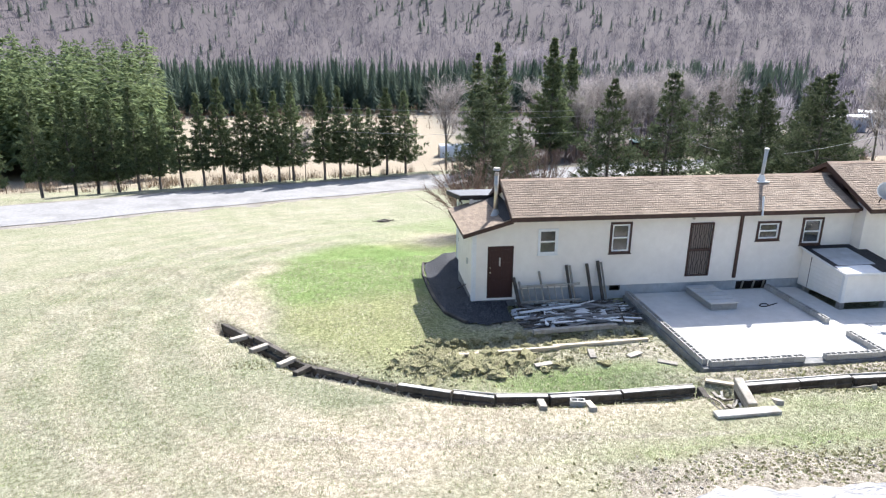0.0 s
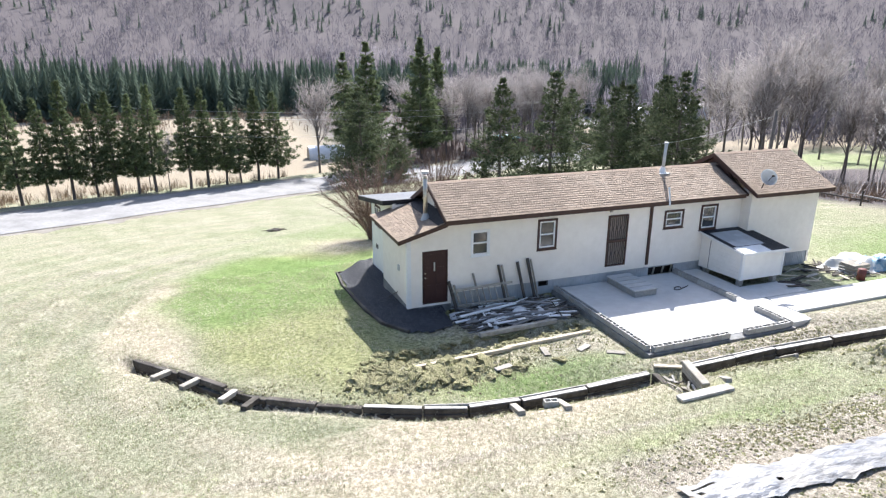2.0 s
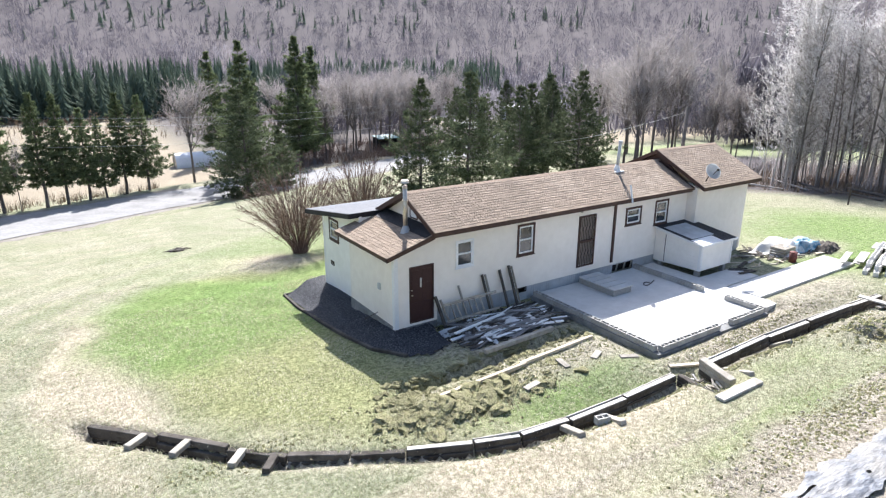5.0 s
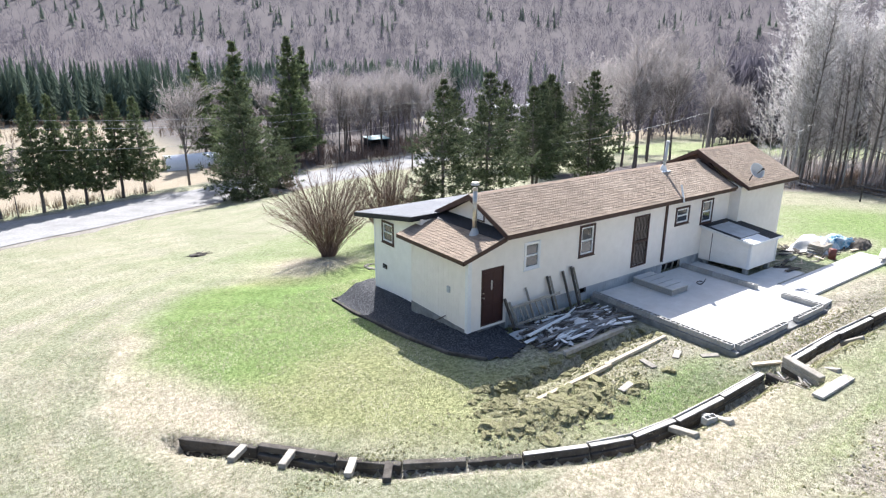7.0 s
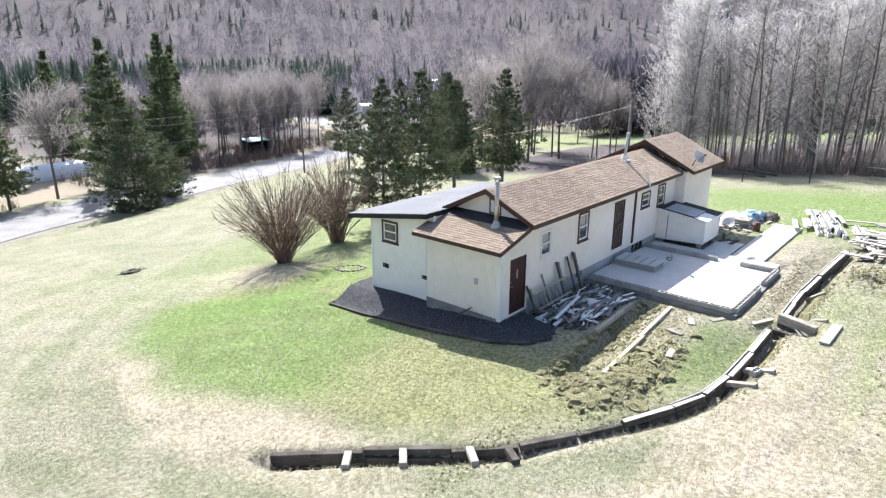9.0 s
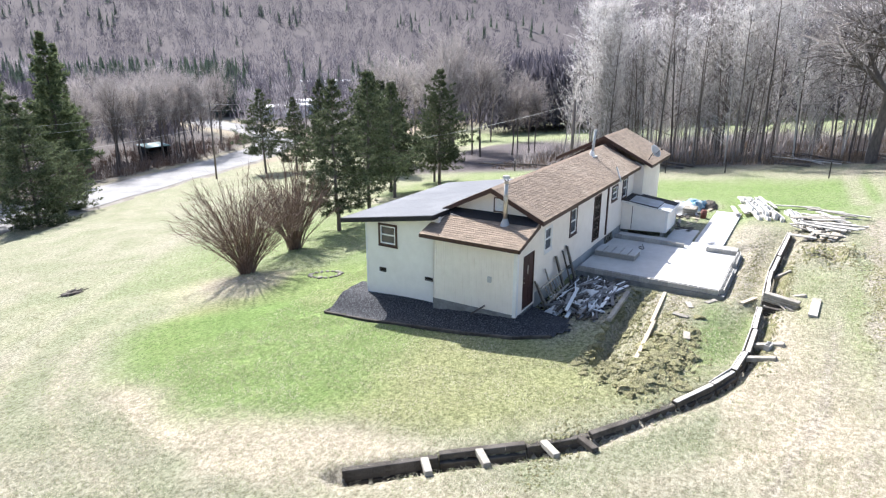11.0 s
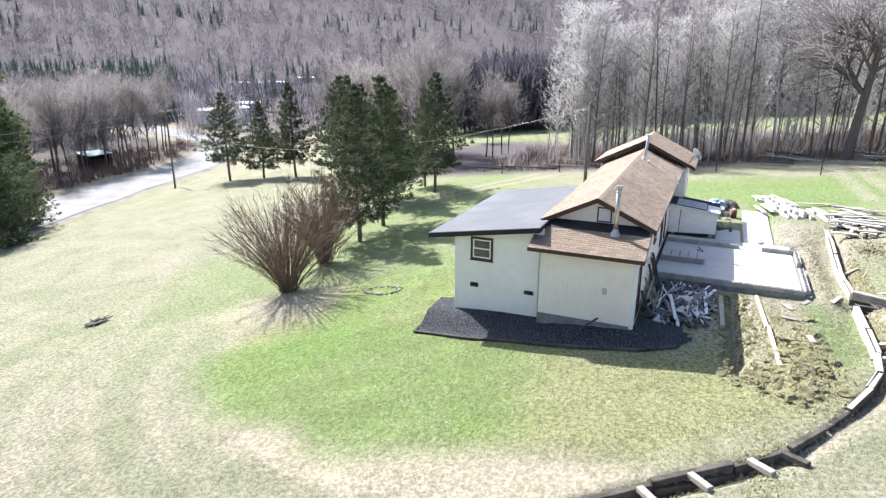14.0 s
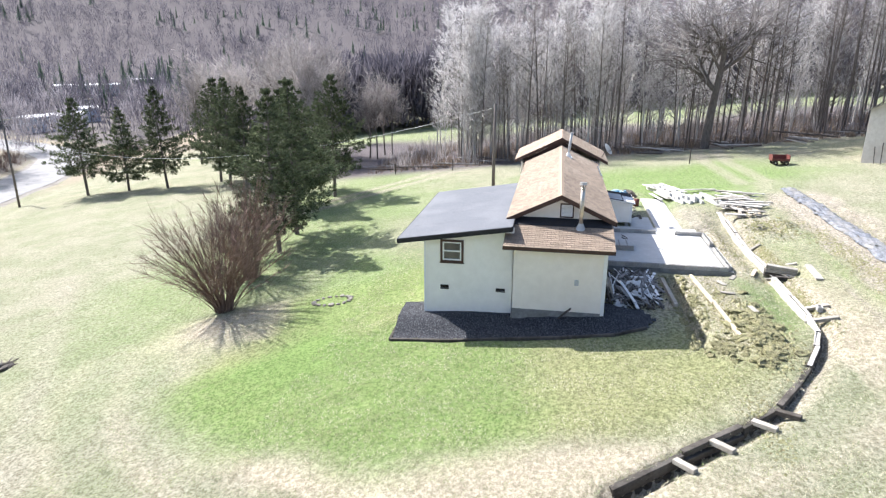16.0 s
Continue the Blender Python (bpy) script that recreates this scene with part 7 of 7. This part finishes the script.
post_line = [(47.2, 35.9), (40.5, 12.6), (44.3, 25.6), (44.5, 20.5), (47.5, 42.5)]
for x, y in post_line:
    timber("fence_post", (x, y, gz(x, y) - 0.2), (x + 0.03, y, gz(x, y) + 1.25), 0.1, 0.1, M["old_timber"], "lone weathered wooden fence post in the grass", "fence posts", category="post")

# ---- fallen wood and brush along the wood edge ----
LG = random.Random(44)
for i in range(46):
    y = LG.uniform(-12, 47)
    x = LG.uniform(47.0, 52.0) + (3 if y > 38 else 0)
    L, a = LG.uniform(1.5, 6.0), radians(LG.choice((95, 85, 70, 110, 20)) + LG.uniform(-15, 15))
    z = gz(x, y)
    r = LG.uniform(0.04, 0.14)
    ob = part("fallen_log", rod_bm((0, 0, 0), (L * math.cos(a), L * math.sin(a), LG.uniform(-0.1, 0.35)), r, r * 0.55, 7), M["bark" if LG.random() < 0.6 else "pale_bark"])
    ob.location = (x, y, z + r)
    tagged(ob, "fallen grey log lying along the wood edge", "log", "fallen logs")


def thicket(name, n, region, h, seed, material, label):
    rs = np.random.default_rng(seed)
    V, F = [], []
    for _ in range(n):
        x, y = rs.uniform(region[0], region[1]), rs.uniform(region[2], region[3])
        if float(dist_line(np.array([x]), np.array([y]), ROAD)[0][0]) > 6.5 and rs.random() < 0.5 + 0.9 * noise.noise((x * 0.2, y * 0.2, seed)):
            z = gz(x, y)
            for _ in range(9):
                a, L, w = rs.uniform(0, 6.28), rs.uniform(0.4, 1.0) * h, 0.03
                sp = rs.uniform(0.1, 0.7)
                k = len(V)
                bx, by = x + rs.normal(0, 0.25), y + rs.normal(0, 0.25)
                V.extend([(bx - w * math.sin(a), by + w * math.cos(a), z), (bx + w * math.sin(a), by - w * math.cos(a), z), (bx + math.cos(a) * sp * L, by + math.sin(a) * sp * L, z + L)])
                F.append((k, k + 1, k + 2))
    tagged(mesh_part(name, V, F, material), label, "brush", kind="stuff")


thicket("wood_edge_brush", 5200, (49, 70, -24, 46), 0.9, 71, M["dry_brush"], "tangled brown brush under the trees at the wood edge")
thicket("wood_edge_saplings", 1100, (50.5, 72, -24, 44), 3.2, 72, M["twig"], "thin grey saplings under the trees at the wood edge")
thicket("roadside_brush", 3000, (20, 100, 108, 136), 2.4, 73, M["shrub_twig"], "brown brush along the far side of the road")
thicket("verge_brush", 700, (-46, 8, 80, 98), 1.6, 74, M["dry_brush"], "dry brush under the roadside spruces")

# ---- barn end and red rack ----
M["barn"] = mat("pale_barn_boards", [(0.3, (0.6, 0.55, 0.5)), (0.7, (0.72, 0.67, 0.62))], 4, rough=0.8, bump=0.1, stain=(0.4, 0.33, 0.28), stain_scale=0.8, stain_amount=0.4)
bz = gz(37.5, -1.0)
barn = thing("barn", "pale boarded barn with a low gable roof", "barn", (40, -4, bz))
BW, BN = -7.0, 0.75
part("wall", wall_sheet("x", 35.0, BW, BN, bz - 0.4, bz + 4.1), M["barn"], barn)
part("wall", wall_sheet("y", BN, 35.0 + 0.12, 46.0, bz - 0.6, bz + 4.1, (), 0.12, -1), M["barn"], barn)
part("wall", wall_sheet("x", 46.0, BW, BN - 0.12, bz - 0.6, bz + 4.1, (), 0.12, -1), M["barn"], barn)
part("wall", wall_sheet("y", BW, 35.12, 45.88, bz - 0.6, bz + 4.1), M["barn"], barn)
mid_y = (BW + BN) / 2
part("gable", prism([(BW, bz + 4.1), (BN, bz + 4.1), (mid_y, bz + 6.0)], "x", 35.0, 35.12), M["barn"], barn)
for ye in (BW - 0.4, BN + 0.4):
    part("roof", prism([(ye, bz + 3.95), (mid_y, bz + 6.15), (mid_y, bz + 6.05), (ye, bz + 3.83)], "x", 34.6, 46.4), M["grey_timber"], barn)
for i in range(24):
    part("board", cuboid(34.975, 34.999, BW + 0.02 + i * 0.32, BW + 0.32 + i * 0.32, bz - 0.3, bz + 4.1), M["barn"], barn)
corner = Matrix.Translation((35.0, BN, 0)) @ Matrix.Rotation(radians(-32), 4, "Z") @ Matrix.Translation((-35.0, -BN, 0))
barn.matrix_basis = corner @ Matrix.Translation((40, -4, bz))
for i in range(5):
    timber("leaning_pole", (33.9 - 0.2 * i, 0.3 - 0.4 * i, gz(34.3, 0) + 0.02), (34.65 - 0.3 * i, 0.1 - 0.42 * i, bz + 1.3 + 0.3 * i), 0.06, 0.06, M["old_timber"], "weathered pole leaning against the barn wall", "poles against the barn", category="pole")
rz = gz(36.8, 6.2)
rack = thing("red_trailer", "small rusty red garden trailer on the grass", "trailer", (36.8, 6.2, rz))
part("bed", cuboid(36.3, 37.2, 5.5, 6.9, rz + 0.35, rz + 0.43), M["red"], rack)
for y0, y1 in ((5.5, 5.56), (6.84, 6.9)):
    part("end_board", cuboid(36.3, 37.2, y0, y1, rz + 0.43, rz + 0.85), M["red"], rack)
part("side_board", cuboid(36.3, 36.34, 5.56, 6.84, rz + 0.43, rz + 0.55), M["red"], rack)
part("side_board", cuboid(37.16, 37.2, 5.56, 6.84, rz + 0.43, rz + 0.8), M["red"], rack)
for x in (36.28, 37.12):
    for y in (5.75, 6.6):
        wh = part("wheel", rod_bm((x, y, rz + 0.2), (x + 0.1, y, rz + 0.2), 0.2, n=14), M["iron"], rack)
        part("hub", rod_bm((x - 0.01, y, rz + 0.2), (x + 0.11, y, rz + 0.2), 0.06, n=8), M["galv"], wh)

# ---- buildings across the valley ----
M["trailer"] = mat("pale_blue_trailer_siding", [(0.3, (0.42, 0.46, 0.52)), (0.7, (0.5, 0.54, 0.6))], 2, rough=0.6, bump=0.05, stain=(0.3, 0.3, 0.32), stain_scale=0.5)
M["white_roof"] = mat("white_metal_roof", [(0.3, (0.7, 0.71, 0.72)), (0.7, (0.8, 0.8, 0.8))], 2, rough=0.4, bump=0.05)


def mobile_home(x, y, L, W, H, turn, wall, roof, label, windows=4):
    z = gz(x, y)
    root = thing("mobile_home", label, "mobile home", (x, y, z), "homes across the valley")
    made = [part("wall", cuboid(x - L / 2, x + L / 2, y - W / 2, y + W / 2, z - 0.3, z + H), wall, root)]
    made.append(part("roof", prism([(y - W / 2 - 0.3, z + H), (y, z + H + 0.55), (y + W / 2 + 0.3, z + H), (y + W / 2 + 0.3, z + H - 0.12), (y - W / 2 - 0.3, z + H - 0.12)], "x", x - L / 2 - 0.3, x + L / 2 + 0.3), roof, root))
    for i in range(windows):
        u = x - L / 2 + L * (i + 0.6) / windows
        w = part("window", frame_bm("y", y - W / 2, u - 0.5, u + 0.5, z + 1.1, z + 2.1, 0.08, 0.04), M["white_trim"], root)
        part("pane", cuboid(u - 0.42, u + 0.42, y - W / 2 - 0.02, y - W / 2 - 0.005, z + 1.18, z + 2.02), M["glass"], w)
    part("door", cuboid(x + L * 0.05, x + L * 0.05 + 0.9, y - W / 2 - 0.03, y - W / 2 - 0.004, z + 0.2, z + 2.2), M["white_trim"], root)
    root.rotation_euler = (0, 0, radians(turn))
    return root


mobile_home(131, 162, 17, 4.5, 4.0, -18, M["trailer"], M["white_roof"], "pale blue mobile home with a white roof")
mobile_home(152, 170, 9, 5, 4.2, -40, M["trailer"], M["white_roof"], "small pale house with a white roof", 2)
mobile_home(236, 236, 26, 5, 5.0, -38, M["barn"], M["white_roof"], "long low home with a white roof across the valley", 5)
mobile_home(268, 226, 16, 6, 5.0, -38, M["tar"], M["white_roof"], "dark low house with a white roof edge across the valley", 3)
# rounded shed beside the road
sz = gz(20, 124)
qs = thing("quonset_shed", "rounded pale metal shed beside the road", "shed", (20, 124, sz))
arch = [(1.9 * math.cos(w), 2.6 * math.sin(w)) for w in [math.pi * k / 12 for k in range(13)]]
part("shell", prism([(124 + a, sz - 0.1 + b) for a, b in arch], "x", 15.0, 26.0), M["white_roof"], qs, "pale curved metal shell")
part("end_wall", prism([(124 + 0.97 * a, sz - 0.1 + 0.97 * b) for a, b in arch], "x", 14.95, 14.99), M["galv"], qs, "grey end wall")
part("door", cuboid(14.9, 14.94, 123.4, 124.6, sz, sz + 1.9), M["grey_timber"], qs)
# roadside lean-to with a teal roof
M["teal"] = mat("faded_teal_tin", [(0.3, (0.08, 0.22, 0.24)), (0.7, (0.14, 0.32, 0.34))], 3, rough=0.5, stain=(0.2, 0.2, 0.18), stain_scale=1.0)
tz = gz(57.5, 123.5)
teal = thing("roadside_shelter", "dark roadside shelter with a faded teal roof", "shelter", (57.5, 123.5, tz))
part("roof", prism([(122.0, tz + 2.5), (125.5, tz + 2.9), (125.5, tz + 3.0), (122.0, tz + 2.6)], "x", 55.5, 60.5), M["teal"], teal, "faded teal tin roof")
for x in (55.7, 60.1):
    part("post", cuboid(x, x + 0.15, 122.2, 122.35, tz - 0.2, tz + 2.5), M["old_timber"], teal)
part("back_wall", cuboid(55.7, 60.3, 125.1, 125.2, tz - 0.2, tz + 2.8), M["old_timber"], teal)
part("side_wall", cuboid(55.6, 55.7, 123.0, 125.1, tz - 0.2, tz + 2.6), M["tar"], teal)
part("side_wall", cuboid(60.3, 60.4, 123.0, 125.1, tz - 0.2, tz + 2.6), M["tar"], teal)
part("stored_goods", cuboid(56.5, 59.5, 123, 124.8, tz - 0.1, tz + 1.7, 0.1), M["iron"], teal)


# ---- grubbed-out stumps in the lawn ----
def stump_hole(x, y, seed, label):
    rs = random.Random(seed)
    root = thing("stump_hole", label, "stump", (x, y, gz(x, y)), "stumps in the lawn")
    bm = bmesh.new()
    bmesh.ops.create_icosphere(bm, subdivisions=3, radius=0.5)
    for v in bm.verts:
        f = 1 + 0.5 * noise.noise(v.co * 3 + Vector((seed, 0, 0))) + 0.3 * noise.noise(v.co * 9)
        v.co = Vector((x + v.co.x * 1.1 * f, y + v.co.y * 0.8 * f, gz(x, y) + v.co.z * 0.42 * f))
    part("stump", bm, M["old_timber"], root)
    for i in range(9):
        a, L = rs.uniform(0, 6.28), rs.uniform(0.5, 1.1)
        part("root", rod_bm((x + math.cos(a) * 0.3, y + math.sin(a) * 0.2, gz(x, y) + 0.1), (x + math.cos(a) * L, y + math.sin(a) * L * 0.7, gz(x, y) + rs.uniform(0.0, 0.2)), 0.05, 0.015, 6), M["bark"], root)


stump_hole(1.35, 48.7, 3, "grubbed-out rotten stump in the open lawn")
